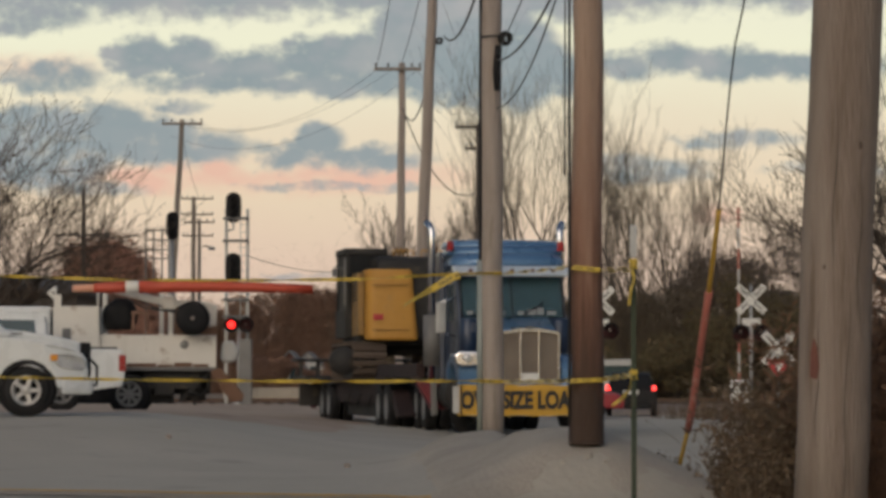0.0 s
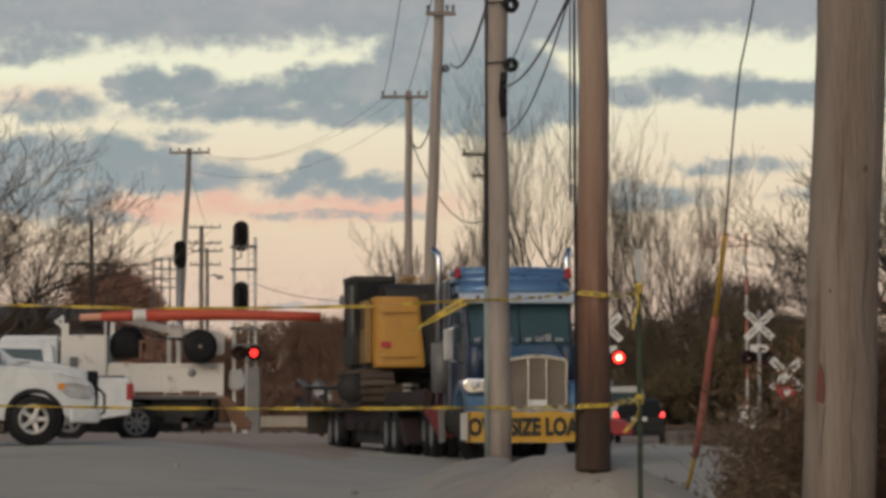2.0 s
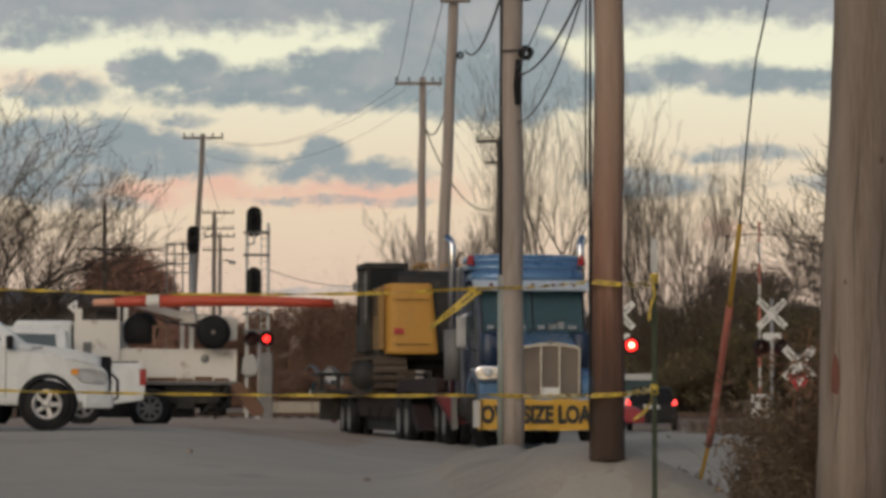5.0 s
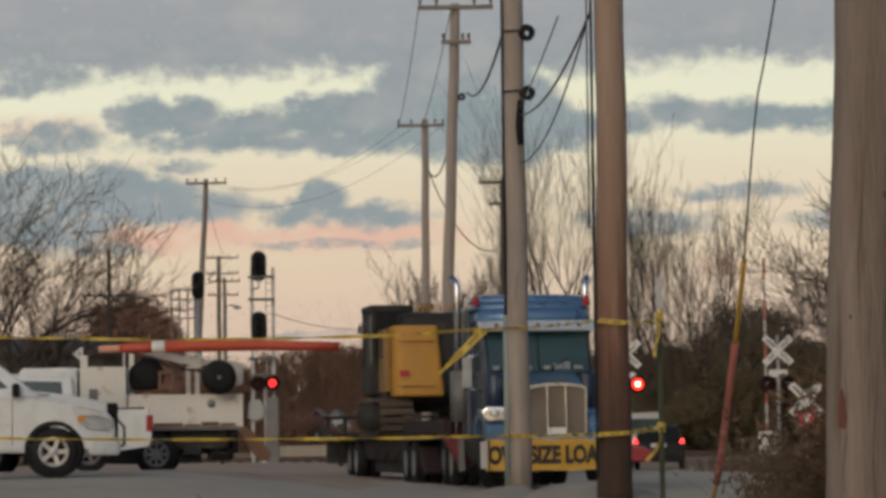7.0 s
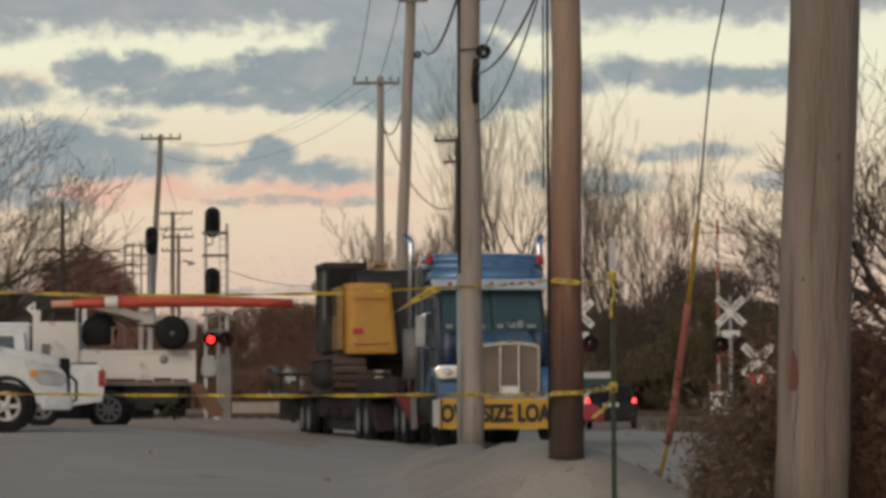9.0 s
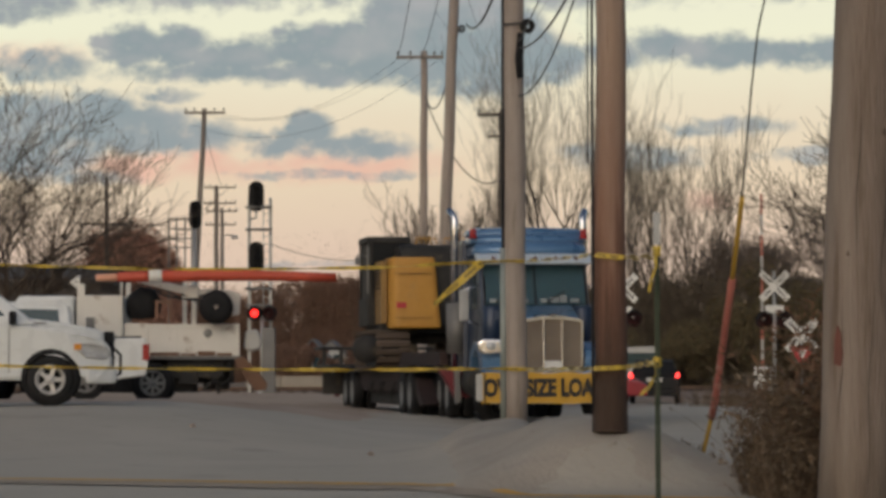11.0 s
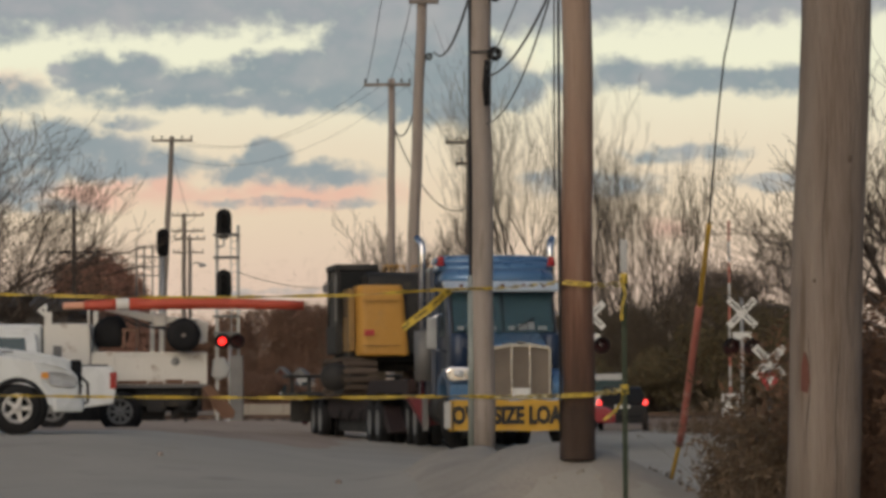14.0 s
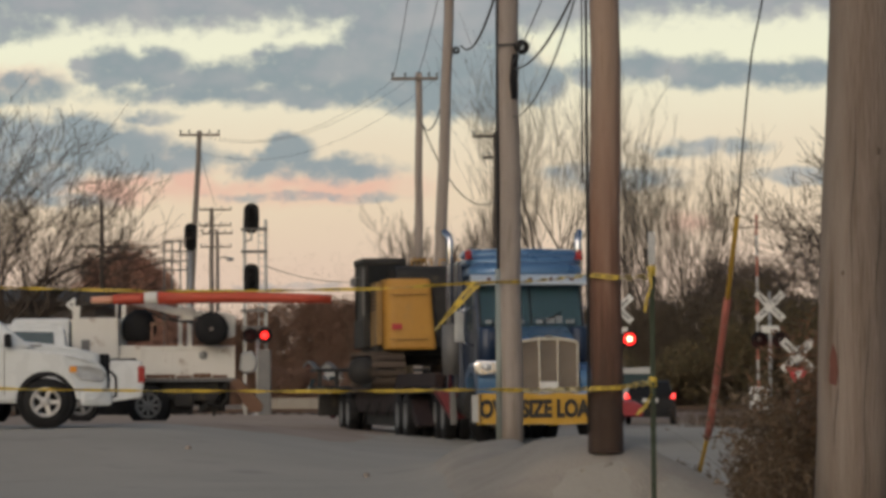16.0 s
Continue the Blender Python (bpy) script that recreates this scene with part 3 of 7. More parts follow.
for a, b in zip(v_rows, v_rows[1:]):
    for k in range(3):
        bed.faces.new((a[k], b[k], b[k + 1], a[k + 1]))
ballast = tagged(part("ballast_bed", bed, M["ballast"]), "rust-brown railway ballast bed", "ballast", kind="structure")
for off in (-0.75, 0.75):
    rb = grown()
    prev = [(-0.07, 0), (-0.03, 0.03), (-0.03, 0.11), (-0.037, 0.16), (0.037, 0.16), (0.03, 0.11), (0.03, 0.03), (0.07, 0)]
    ends = [[rb.verts.new(track_m(s, off + o, 0.36 + z)) for o, z in prev] for s in (-120, 120)]
    for k in range(8):
        rb.faces.new((ends[0][k], ends[1][k], ends[1][(k + 1) % 8], ends[0][(k + 1) % 8]))
    tagged(part("rail", rb, M["rail"]), "rusty steel rail on wooden ties", "rail", "railway rails", "structure")
tb = grown()
box(tb, (-0.12, -1.3, 0), (0.12, 1.3, 0.17), 0.015)
tie_mesh = to_mesh("railway_tie", tb, M["tie"])
for i in range(120):
    s = -33 + 0.55 * i
    part("tie", tie_mesh, None, ballast, m=Matrix.Translation(track_m(s, 0, 0.21)) @ pose(0, 0, 0, 0, 0, math.degrees(RAIL_TURN) + random.uniform(-2, 2)))

# ---- sky backdrop: dusk clouds far behind the place ----
SKY_D = 2600.0
UNIT = SKY_D / 4949.8
# cloud lobes: centre across and down, reach across and down, weight
CLOUDS = [(330, -95, 560, 128, 1.0), (860, -105, 620, 150, 1.0), (1420, -110, 420, 124, 1.0), (40, 20, 120, 40, 0.7),
          (250, 100, 62, 38, 1.0), (335, 102, 60, 42, 1.0), (430, 118, 110, 34, 1.0), (560, 100, 75, 44, 1.0), (650, 105, 90, 52, 1.0), (410, 146, 200, 22, 0.9), (610, 140, 160, 32, 0.9),
          (800, 60, 160, 125, 1.0), (900, 110, 110, 90, 1.0), (840, 160, 70, 40, 0.8),
          (90, 135, 90, 32, 0.6), (180, 215, 85, 38, 0.9), (250, 245, 120, 44, 1.0), (350, 262, 95, 32, 1.0), (60, 260, 160, 80, 0.8), (312, 190, 50, 15, 0.8),
          (562, 248, 46, 34, 1.0), (508, 274, 66, 22, 1.0), (590, 276, 80, 22, 1.0), (690, 284, 70, 18, 0.9), (640, 268, 60, 16, 0.8),
          (1110, 112, 70, 26, 0.9), (1200, 104, 90, 28, 1.0), (1310, 112, 120, 30, 1.0), (1450, 116, 130, 28, 0.9), (1010, 130, 60, 40, 0.8),
          (1300, 247, 110, 18, 0.6), (1130, 300, 120, 26, 0.5), (160, 335, 100, 14, 0.6), (600, 330, 150, 9, 0.35), (1480, 300, 100, 14, 0.5), (560, 488, 90, 7, 0.4)]


def sky_material():
    m, tree, bsdf = base_material("dusk_cloud_sky", 1.0)
    tree.nodes.remove(bsdf)
    N, K = tree.nodes, tree.links

    def vec(op, a, b):
        n = N.new("ShaderNodeVectorMath")
        n.operation = op
        for sock, v in zip(n.inputs, (a, b)):
            if isinstance(v, tuple):
                sock.default_value = v
            elif v is not None:
                K.new(v, sock)
        return n

    def num(op, a, b=None, c=None):
        n = N.new("ShaderNodeMath")
        n.operation = op
        for sock, v in zip(n.inputs, (a, b, c)):
            if isinstance(v, (int, float)):
                sock.default_value = v
            elif v is not None:
                K.new(v, sock)
        return n.outputs[0]

    tc = N.new("ShaderNodeTexCoord")
    co = vec('MULTIPLY', tc.outputs["Object"], (1 / UNIT, 0, 1 / UNIT)).outputs[0]

    def wobble(scale, amount, detail, stretch):
        s = vec('MULTIPLY', co, (scale, 1, scale * stretch)).outputs[0]
        n = N.new("ShaderNodeTexNoise")
        n.inputs["Scale"].default_value, n.inputs["Detail"].default_value, n.inputs["Roughness"].default_value = 1.0, detail, 0.52
        K.new(s, n.inputs["Vector"])
        d = vec('SUBTRACT', n.outputs["Color"], (0.5, 0.5, 0.5)).outputs[0]
        return vec('MULTIPLY', d, (amount, 0, amount * 0.55)).outputs[0], n.outputs[0]

    w1, broad = wobble(0.008, 60, 2, 1.6)
    w2, fine = wobble(0.026, 36, 3, 1.3)
    w3, curl = wobble(0.085, 13, 3, 1.1)
    p = vec('ADD', vec('ADD', vec('ADD', co, w1).outputs[0], w2).outputs[0], w3).outputs[0]
    field = None
    for cx, cy, rx, ry, weight in CLOUDS:
        d = vec('MULTIPLY', vec('SUBTRACT', p, (cx - 784.0, 0.0, 678.0 - cy)).outputs[0], (1 / rx, 0, 1 / ry)).outputs[0]
        e = num('SUBTRACT', 1.0, vec('LENGTH', d, None).outputs["Value"])
        e = num('MULTIPLY', e, min(2.2, max(0.7, ry / 30)))
        e = num('MINIMUM', e, 0.62 * weight - 0.1)
        field = e if field is None else num('SMOOTH_MAX', field, e, 0.12)
    puff = num('ADD', num('MULTIPLY', num('SUBTRACT', fine, 0.5), 1.1), num('MULTIPLY', num('SUBTRACT', curl, 0.5), 0.22))
    mask = N.new("ShaderNodeMapRange")
    mask.interpolation_type = 'SMOOTHSTEP'
    mask.inputs[1].default_value, mask.inputs[2].default_value = -0.30, 0.46
    K.new(num('ADD', field, puff), mask.inputs[0])
    sep = N.new("ShaderNodeSeparateXYZ")
    K.new(p, sep.inputs[0])
    v = num('DIVIDE', sep.outputs[2], 800.0)
    clear = N.new("ShaderNodeValToRGB")
    for i, (pos, c) in enumerate([(0.0, (0.67, 0.52, 0.42)), (0.27, (0.75, 0.57, 0.44)), (0.42, (0.80, 0.65, 0.47)), (0.56, (0.82, 0.71, 0.53)), (0.76, (0.87, 0.86, 0.65)), (1.0, (0.82, 0.81, 0.66))]):
        e = clear.color_ramp.elements[i] if i < 2 else clear.color_ramp.elements.new(pos)
        e.position, e.color = pos, (*c, 1)
    K.new(v, clear.inputs[0])
    # pink lit underside
    pk = vec('LENGTH', vec('MULTIPLY', vec('SUBTRACT', p, (-300.0, 0.0, 365.0)).outputs[0], (1 / 460, 0, 1 / 40)).outputs[0], None).outputs["Value"]
    pm = N.new("ShaderNodeMapRange")
    pm.interpolation_type = 'SMOOTHSTEP'
    pm.inputs[1].default_value, pm.inputs[2].default_value, pm.inputs[3].default_value, pm.inputs[4].default_value = 0.2, 1.1, 0.85, 0.0
    K.new(pk, pm.inputs[0])
    patchy = num('MULTIPLY', pm.outputs[0], num('MULTIPLY', num('SUBTRACT', broad, 0.36), 5.0))
    for px, pz, rx, rz, strength in ((-490.0, 380.0, 70, 26, 0.8), (-130.0, 372.0, 110, 22, 0.7), (-720.0, 560.0, 150, 34, 0.6), (490.0, 300.0, 60, 26, 0.7), (160.0, 580.0, 120, 60, 0.3)):
        d = vec('LENGTH', vec('MULTIPLY', vec('SUBTRACT', p, (px, 0.0, pz)).outputs[0], (1 / rx, 0, 1 / rz)).outputs[0], None).outputs["Value"]
        patchy = num('MAXIMUM', patchy, num('MULTIPLY', num('MAXIMUM', num('SUBTRACT', 1.0, d), 0.0), strength))
    patchy = num('MINIMUM', num('MAXIMUM', patchy, 0.0), 0.75)
    sky_col = mixed(tree, patchy, clear.outputs[0], (0.80, 0.46, 0.36))
    grey = N.new("ShaderNodeValToRGB")
    for i, (pos, c) in enumerate([(0.3, (0.42, 0.39, 0.37)), (0.46, (0.32, 0.36, 0.37)), (0.7, (0.29, 0.345, 0.36)), (0.95, (0.37, 0.385, 0.40))]):
        e = grey.color_ramp.elements[i] if i < 2 else grey.color_ramp.elements.new(pos)
        e.position, e.color = pos, (*c, 1)
    K.new(num('ADD', v, num('MULTIPLY', num('SUBTRACT', fine, 0.5), 0.5)), grey.inputs[0])
    pale = N.new("ShaderNodeMapRange")
    pale.interpolation_type = 'SMOOTHSTEP'
    pale.inputs[1].default_value, pale.inputs[2].default_value, pale.inputs[4].default_value = 0.45, 0.72, 0.55
    K.new(broad, pale.inputs[0])
    cloud = mixed(tree, pale.outputs[0], grey.outputs[0], (0.46, 0.45, 0.44))
    col = mixed(tree, mask.outputs[0], sky_col, cloud)
    em = N.new("ShaderNodeEmission")
    K.new(col, em.inputs[0])
    K.new(em.outputs[0], N["Material Output"].inputs[0])
    return m


sb = grown()
cols = []
for i in range(49):
    a = radians(-36 + 1.5 * i)
    cols.append([sb.verts.new((SKY_D * math.tan(a) if abs(a) < 0.3 else SKY_D * (math.copysign(math.tan(0.3), a) + (a - math.copysign(0.3, a))), SKY_D - 3000 * max(0, abs(a) - 0.3) ** 2, z)) for z in (-60, 900)])
for a, b in zip(cols, cols[1:]):
    sb.faces.new((a[0], b[0], b[1], a[1]))
backdrop = tagged(part("backdrop", sb, sky_material()), "dusk sky with grey clouds and peach light", "sky", kind="structure")


# ---- vegetation ----
def bare_tree(name, at, tall, radius, seed, label, lean=(0, 0), spread=0.55, levels=5, fork=0.3, bark="bark", twig="twig", bend=0.12, least=0.012, group="bare trees", kids=(3, 5), fan=(), rise=0.18, bole=1.0):
    """A leafless tree: tapered trunk, limbs and many fine twigs."""
    rnd = random.Random(seed)
    wood, fine = ([], []), ([], [])

    def limb(store, pts, radii, seg):
        verts, faces = store
        base = len(verts)
        for i, (p, r) in enumerate(zip(pts, radii)):
            way = (pts[min(i + 1, len(pts) - 1)] - pts[max(i - 1, 0)]).normalized()
            side = way.orthogonal().normalized()
            up = way.cross(side)
            for k in range(seg):
                a = 2 * math.pi * k / seg
                verts.append(tuple(p + r * (math.cos(a) * side + math.sin(a) * up)))
        for i in range(len(pts) - 1):
            for k in range(seg):
                a, b = base + i * seg + k, base + i * seg + (k + 1) % seg
                faces.append((a, b, b + seg, a + seg))

    def grow(p, way, length, r, level):
        n = 5 if level < 2 else 4
        pts, radii = [p.copy()], [r]
        for i in range(n):
            way = (way + Vector((rnd.gauss(0, bend), rnd.gauss(0, bend), rnd.gauss(rise * 0.28, bend * 0.6)))).normalized()
            p = p + way * (length / n)
            pts.append(p.copy())
            radii.append(max(least, r * (1 - 0.62 * (i + 1) / n)))
        limb(wood if level < 2 else fine, pts, radii, 8 if level == 0 else 5 if level < 3 else 3)
        if level >= levels:
            return
        count = rnd.randint(*kids) + (2 if level in (1, 2) else 0)
        for c in range(count):
            f = rnd.uniform(fork if level == 0 else 0.2, 1.0)
            if c == 0:
                f = 1.0
            k = min(n - 1, int(f * n))
            q = pts[k].lerp(pts[k + 1], f * n - k) if f < 1 else pts[-1]
            axis = Vector((rnd.gauss(0, 1), rnd.gauss(0, 1), rnd.gauss(0.15, 0.5))).normalized()
            turn = (way * (1 - spread) + axis * spread + Vector((0, 0, rise))).normalized()
            grow(q, turn, length * rnd.uniform(0.5, 0.78), max(least, radii[k] * rnd.uniform(0.45, 0.7)), level + 1)

    if fan:
        limb(wood, [Vector((0, 0, 0)), Vector((lean[0] * 0.6, 0, bole * 0.6)), Vector((lean[0] * 1.2, 0, bole * 1.3))], [radius * 1.3, radius, radius * 0.9], 10)
        for degrees_out, share in fan:
            a = radians(degrees_out)
            root = Vector((lean[0] * rnd.uniform(0.4, 1.2), 0, bole * rnd.uniform(0.7, 1.25)))
            grow(root, Vector((math.sin(a), rnd.gauss(0, 0.15), math.cos(a))).normalized(), tall * 0.5 * share, radius * rnd.uniform(0.35, 0.6), 1)
    else:
        grow(Vector((0, 0, 0)), Vector((lean[0], lean[1], 1)).normalized(), tall * 0.36, radius, 0)
    x, y = at
    t = thing(name, pose(x, y, height(x, y) - 0.1), label, "tree", group)
    part("trunk", raw_mesh("trunk", *wood, M[bark], True), None, t)
    part("crown", raw_mesh("crown", *fine, M[twig], True), None, t)
    return t


def foliage(name, blobs, count, size, material, label, category, seed, flat=0.0):
    """Many small leaf clumps spread in uneven lobes; blobs: x, y, z, rx, ry, rz."""
    rnd = random.Random(seed)
    verts, faces = [], []
    weights = [b[3] * b[5] for b in blobs]
    for _ in range(count):
        x, y, z, rx, ry, rz = rnd.choices(blobs, weights)[0]
        while True:
            u = Vector((rnd.uniform(-1, 1), rnd.uniform(-1, 1), rnd.uniform(-1, 1)))
            if u.length < 1 and rnd.random() < 0.35 + 0.65 * u.length:
                break
        p = Vector((x + u.x * rx, y + u.y * ry, z + u.z * rz))
        g = noise.noise(p * (1.3 / max(rx, 0.6)) + Vector((seed, 0, 0)))
        core = rnd.random() < 0.4
        if core:
            p = Vector((x + u.x * rx * 0.8, y + ry * (0.5 + 0.4 * u.y), z + u.z * rz * 0.85 - 0.1 * rz))
        elif g < -0.15 and rnd.random() < 0.7:
            continue
        a, b = Vector((rnd.gauss(0, 1), rnd.gauss(0, 1), rnd.gauss(0, 1))).normalized(), Vector((rnd.gauss(0, 1), rnd.gauss(0, 1), rnd.gauss(0, 1)))
        b = (b - a * b.dot(a)).normalized()
        s, w = size * rnd.uniform(0.5, 1.3), size * rnd.uniform(0.25, 0.6)
        if core:
            s, w = s * 2.2, w * 2.5
        i = len(verts)
        verts += [tuple(p - a * s), tuple(p + b * w), tuple(p + a * s), tuple(p - b * w)]
        faces.append((i, i + 1, i + 2, i + 3))
    ob = part(name, raw_mesh(name, verts, faces, M[material]), None)
    return tagged(ob, label, category, kind="stuff")


def stems(name, spots, count, tall, material, label, category, seed, radius=0.006, bend=0.25):
    """Dry weed stalks and thin saplings; spots: x, y, rx, ry, share of the height."""
    rnd = random.Random(seed)
    verts, faces = [], []
    for _ in range(count):
        x0, y0, rx, ry, hh = rnd.choice(spots)
        x, y = rnd.gauss(x0, rx * 0.6), rnd.gauss(y0, ry * 0.6)
        p = Vector((x, y, height(x, y) - 0.03))
        way = Vector((rnd.gauss(0, bend), rnd.gauss(0, bend), 1)).normalized()
        h = tall * hh * rnd.uniform(0.35, 1.0)
        n = 4
        base = len(verts)
        for i in range(n + 1):
            r = radius * (1 - 0.7 * i / n)
            for k in range(3):
                a = 2.1 * k
                verts.append((p.x + r * math.cos(a), p.y + r * math.sin(a), p.z))
            way = (way + Vector((rnd.gauss(0, bend * 0.5), rnd.gauss(0, bend * 0.5), -0.03 * i))).normalized()
            p = p + way * (h / n)
            if i > 0:
                for _s in range(2):
                    w = Vector((rnd.gauss(0, 1), rnd.gauss(0, 1), rnd.gauss(0.5, 0.6))).normalized() * min(h * rnd.uniform(0.05, 0.2), 22 * radius * rnd.uniform(0.5, 1.4))
                    s = Vector((rnd.gauss(0, 1), rnd.gauss(0, 1), rnd.gauss(0, 1))).normalized() * radius * (2.2 if radius < 0.01 else 0.7)
                    verts_q = [p, p + w * 0.5 + s, p + w, p + w * 0.5 - s]
                    faces.append(tuple(10 ** 7 + k for k in range(4)) + tuple(tuple(q) for q in verts_q))
        for i in range(n):
            for k in range(3):
                a, b = base + 3 * i + k, base + 3 * i + (k + 1) % 3
                faces.append((a, b, b + 3, a + 3))
    done = []
    for f in faces:
        if f[0] == 10 ** 7:
            i = len(verts)
            verts += f[4:]
            done.append((i, i + 1, i + 2, i + 3))
        else:
            done.append(f)
    return tagged(part(name, raw_mesh(name, verts, done, M[material]), None), label, category, kind="stuff")


# ---- poles and wires ----
def pole(name, foot, top, r0, r1, material, label, group="utility poles", arms=(), arm_mat="pole_far"):
    """A tapered wooden pole; arms: height, reach to one side and the other, depth turn."""
    foot, top = Vector(foot), Vector(top)
    t = thing(name, Matrix.Translation(foot), label, "pole", group)
    d = top - foot
    bm = grown()
    n = 14
    tube(bm, [d * (i / n) + Vector((0.012 * math.sin(i * 1.7), 0, 0)) for i in range(n + 1)], [r0 + (r1 - r0) * i / n for i in range(n + 1)], 20)
    part("shaft", bm, M[material], t)
    for z, left, right, *rest in arms:
        c = d * ((z - foot.z) / d.z)
        am = grown()
        box(am, (c.x - left, c.y - r1 - 0.10, c.z - 0.05), (c.x + right, c.y - r1 + 0.0, c.z + 0.06), 0.01)
        arm = part("crossarm", am, M[arm_mat], t)
        for k in (-left + 0.06, -left * 0.5, right * 0.5, right - 0.06):
            if abs(k) < 0.2:
                continue
            ins = grown()
            lathe(ins, [(0.0, 0.0), (0.022, 0.0), (0.022, 0.06), (0.05, 0.07), (0.035, 0.11), (0.05, 0.12), (0.03, 0.17), (0.0, 0.18)], Matrix.Translation((c.x + k, c.y - r1 - 0.05, c.z + 0.055)), 10)
            part("insulator", ins, M["dull_steel"], arm)
    return t


def wire(name, a, b, sag, radius, label, n=18, material="cable"):
    a, b = Vector(a), Vector(b)
    pts = [a.lerp(b, i / n) - Vector((0, 0, 4 * sag * (i / n) * (1 - i / n))) for i in range(n + 1)]
    return tagged(part(name, tube(grown(), pts, radius, 6), M[material]), label, "cable", "overhead cables")


near_a = pole("utility_pole", (3.022, 22, -0.05), (3.022 + 0.47, 22, 11.6), 0.290, 0.255, "pole_near", "thick weathered grey-brown utility pole with a red tag")
for k, (x, z0, z1) in enumerate(((0.06, 0.2, 1.9), (-0.08, 1.9, 3.4), (0.13, 1.6, 2.9), (-0.16, 0.7, 1.8))):
    bm = grown()
    n = 10
    zs = [z0 + (z1 - z0) * i / n for i in range(n + 1)]
    ring = []
    for i, z in enumerate(zs):
        cx = x + 0.012 * math.sin(i * 0.9 + k) + z * 0.0405
        w = 0.004 * math.sin(math.pi * i / n) + 0.0005
        ring.append([bm.verts.new((cx + s * w, -math.sqrt(max(0.0, (0.2895 - 0.003 * z) ** 2 - x * x)) - 0.002, z)) for s in (-1, 1)])
    for p, q in zip(ring, ring[1:]):
        bm.faces.new((p[0], p[1], q[1], q[0]))
    part("drying_crack", bm, M["pole_dark"], near_a, "dark drying crack")
for x, z, r in ((0.11, 3.05, 0.026), (-0.14, 2.1, 0.018)):
    bm = grown()
    lathe(bm, [(0.0, 0.010), (r * 0.6, 0.008), (r, 0.0), (r, -0.01)], pose(x + z * 0.0405, -math.sqrt((0.2895 - 0.003 * z) ** 2 - x * x) + 0.001, z, 90, 0, math.degrees(math.asin(x / 0.285))) @ Matrix.Diagonal((0.7, 1.25, 1, 1)), 12)
    part("knot", bm, M["knot"], near_a)
tg = grown()
prism(tg, [(-0.045, -0.13), (0.03, -0.15), (0.05, -0.05), (0.035, 0.11), (0.0, 0.19), (-0.035, 0.08)], -0.006, 0.006, "y", 0.003)
part("tag", tg, M["tag_red"], near_a, "faded red tag", m=pose(-0.135, -0.222, 1.319 + 0.05, 0, 0, -41) @ Matrix.Diagonal((0.85, 1, 0.95, 1)))
pole_b = pole("utility_pole", (1.380, 27, 0.56), (1.413 + 0.035, 27, 11.0), 0.160, 0.122, "pole_brown", "reddish-brown treated wooden utility pole on the gravel bank")
tube_b = grown()
tube(tube_b, [(-0.165, -0.07, 0.2), (-0.155, -0.07, 5.0), (-0.13, -0.06, 10.4)], 0.014, 6)
part("cable", tube_b, M["cable"], pole_b)
tube_b = grown()
tube(tube_b, [(-0.20, 0.05, 2.6), (-0.19, 0.05, 5.0), (-0.165, 0.05, 10.4)], 0.008, 6)
part("cable", tube_b, M["cable"], pole_b)
dk = grown()
ring_lo, ring_mid, ring_hi = [], [], []
stain = random.Random(2)
for k in range(72):
    an = 2 * math.pi * k / 72
    for ring, rr, zz in ((ring_lo, 0.172, 0.0), (ring_mid, 0.170, 0.30), (ring_hi, 0.162, 0.45 + 0.15 * stain.random() ** 1.4)):
        ring.append(dk.verts.new((rr * math.cos(an), rr * math.sin(an), zz)))
for r0, r1 in ((ring_lo, ring_mid), (ring_mid, ring_hi)):
    for k in range(72):
        dk.faces.new((r0[k], r0[(k + 1) % 72], r1[(k + 1) % 72], r1[k]))
part("butt_wrap", dk, M["creosote"], pole_b, "dark creosoted butt of the pole")
pole_c = pole("utility_pole", (0.703, 40, 0.35), (0.679, 40, 11.6), 0.165, 0.14, "pole_grey", "grey weathered utility pole with conduit and cable hardware", arms=[(8.62, 0.12, 0.36)], arm_mat="dull_steel")
cd = grown()
tube(cd, [(-0.175, -0.06, 0.0), (-0.172, -0.06, 2.55)], 0.045, 10)
part("conduit", cd, M["conduit"], pole_c, "grey-green steel conduit")
cd = grown()
tube(cd, [(-0.172, -0.06, 2.5), (-0.165, -0.06, 6.0), (-0.155, -0.06, 8.2)], 0.024, 8)
part("cable", cd, M["cable"], pole_c)
for zz, rr in ((6.08, 0.11), (6.95, 0.125)):
    cl = grown()
    lathe(cl, [(rr * 0.45, -0.06), (rr * 0.8, -0.07), (rr, 0.0), (rr * 0.8, 0.07), (rr * 0.45, 0.06), (rr * 0.45, -0.06)], pose(0.19, -0.14, zz - 0.35, 90, 0, 25), 20)
    part("cable_coil", cl, M["black"], pole_c, "black cable coil")
    br = grown()
    bar(br, (-0.16, -0.16, zz - 0.33), (0.22, -0.16, zz - 0.31), 0.03, 0.03)
    part("bracket", br, M["cable"], pole_c)
cl = grown()
tube(cl, [(0.075, -0.2, 4.98), (0.06, -0.2, 5.25), (0.09, -0.2, 5.62)], [0.045, 0.055, 0.05], 10)
part("splice_case", cl, M["black"], pole_c, "black cable splice case")
pole_d = pole("utility_pole", (-0.693, 70, 0.0), (-0.219, 70, 12.1), 0.165, 0.12, "pole_grey", "tall leaning grey utility pole with crossarm", arms=[(11.98, 0.95, 0.95), (11.1, 0.33, 0.42)])
cl = grown()
lathe(cl, [(0.03, -0.05), (0.08, -0.06), (0.10, 0.0), (0.08, 0.06), (0.03, 0.05)], pose(0.60, -0.16, 9.72, 90, 0, 0), 14)
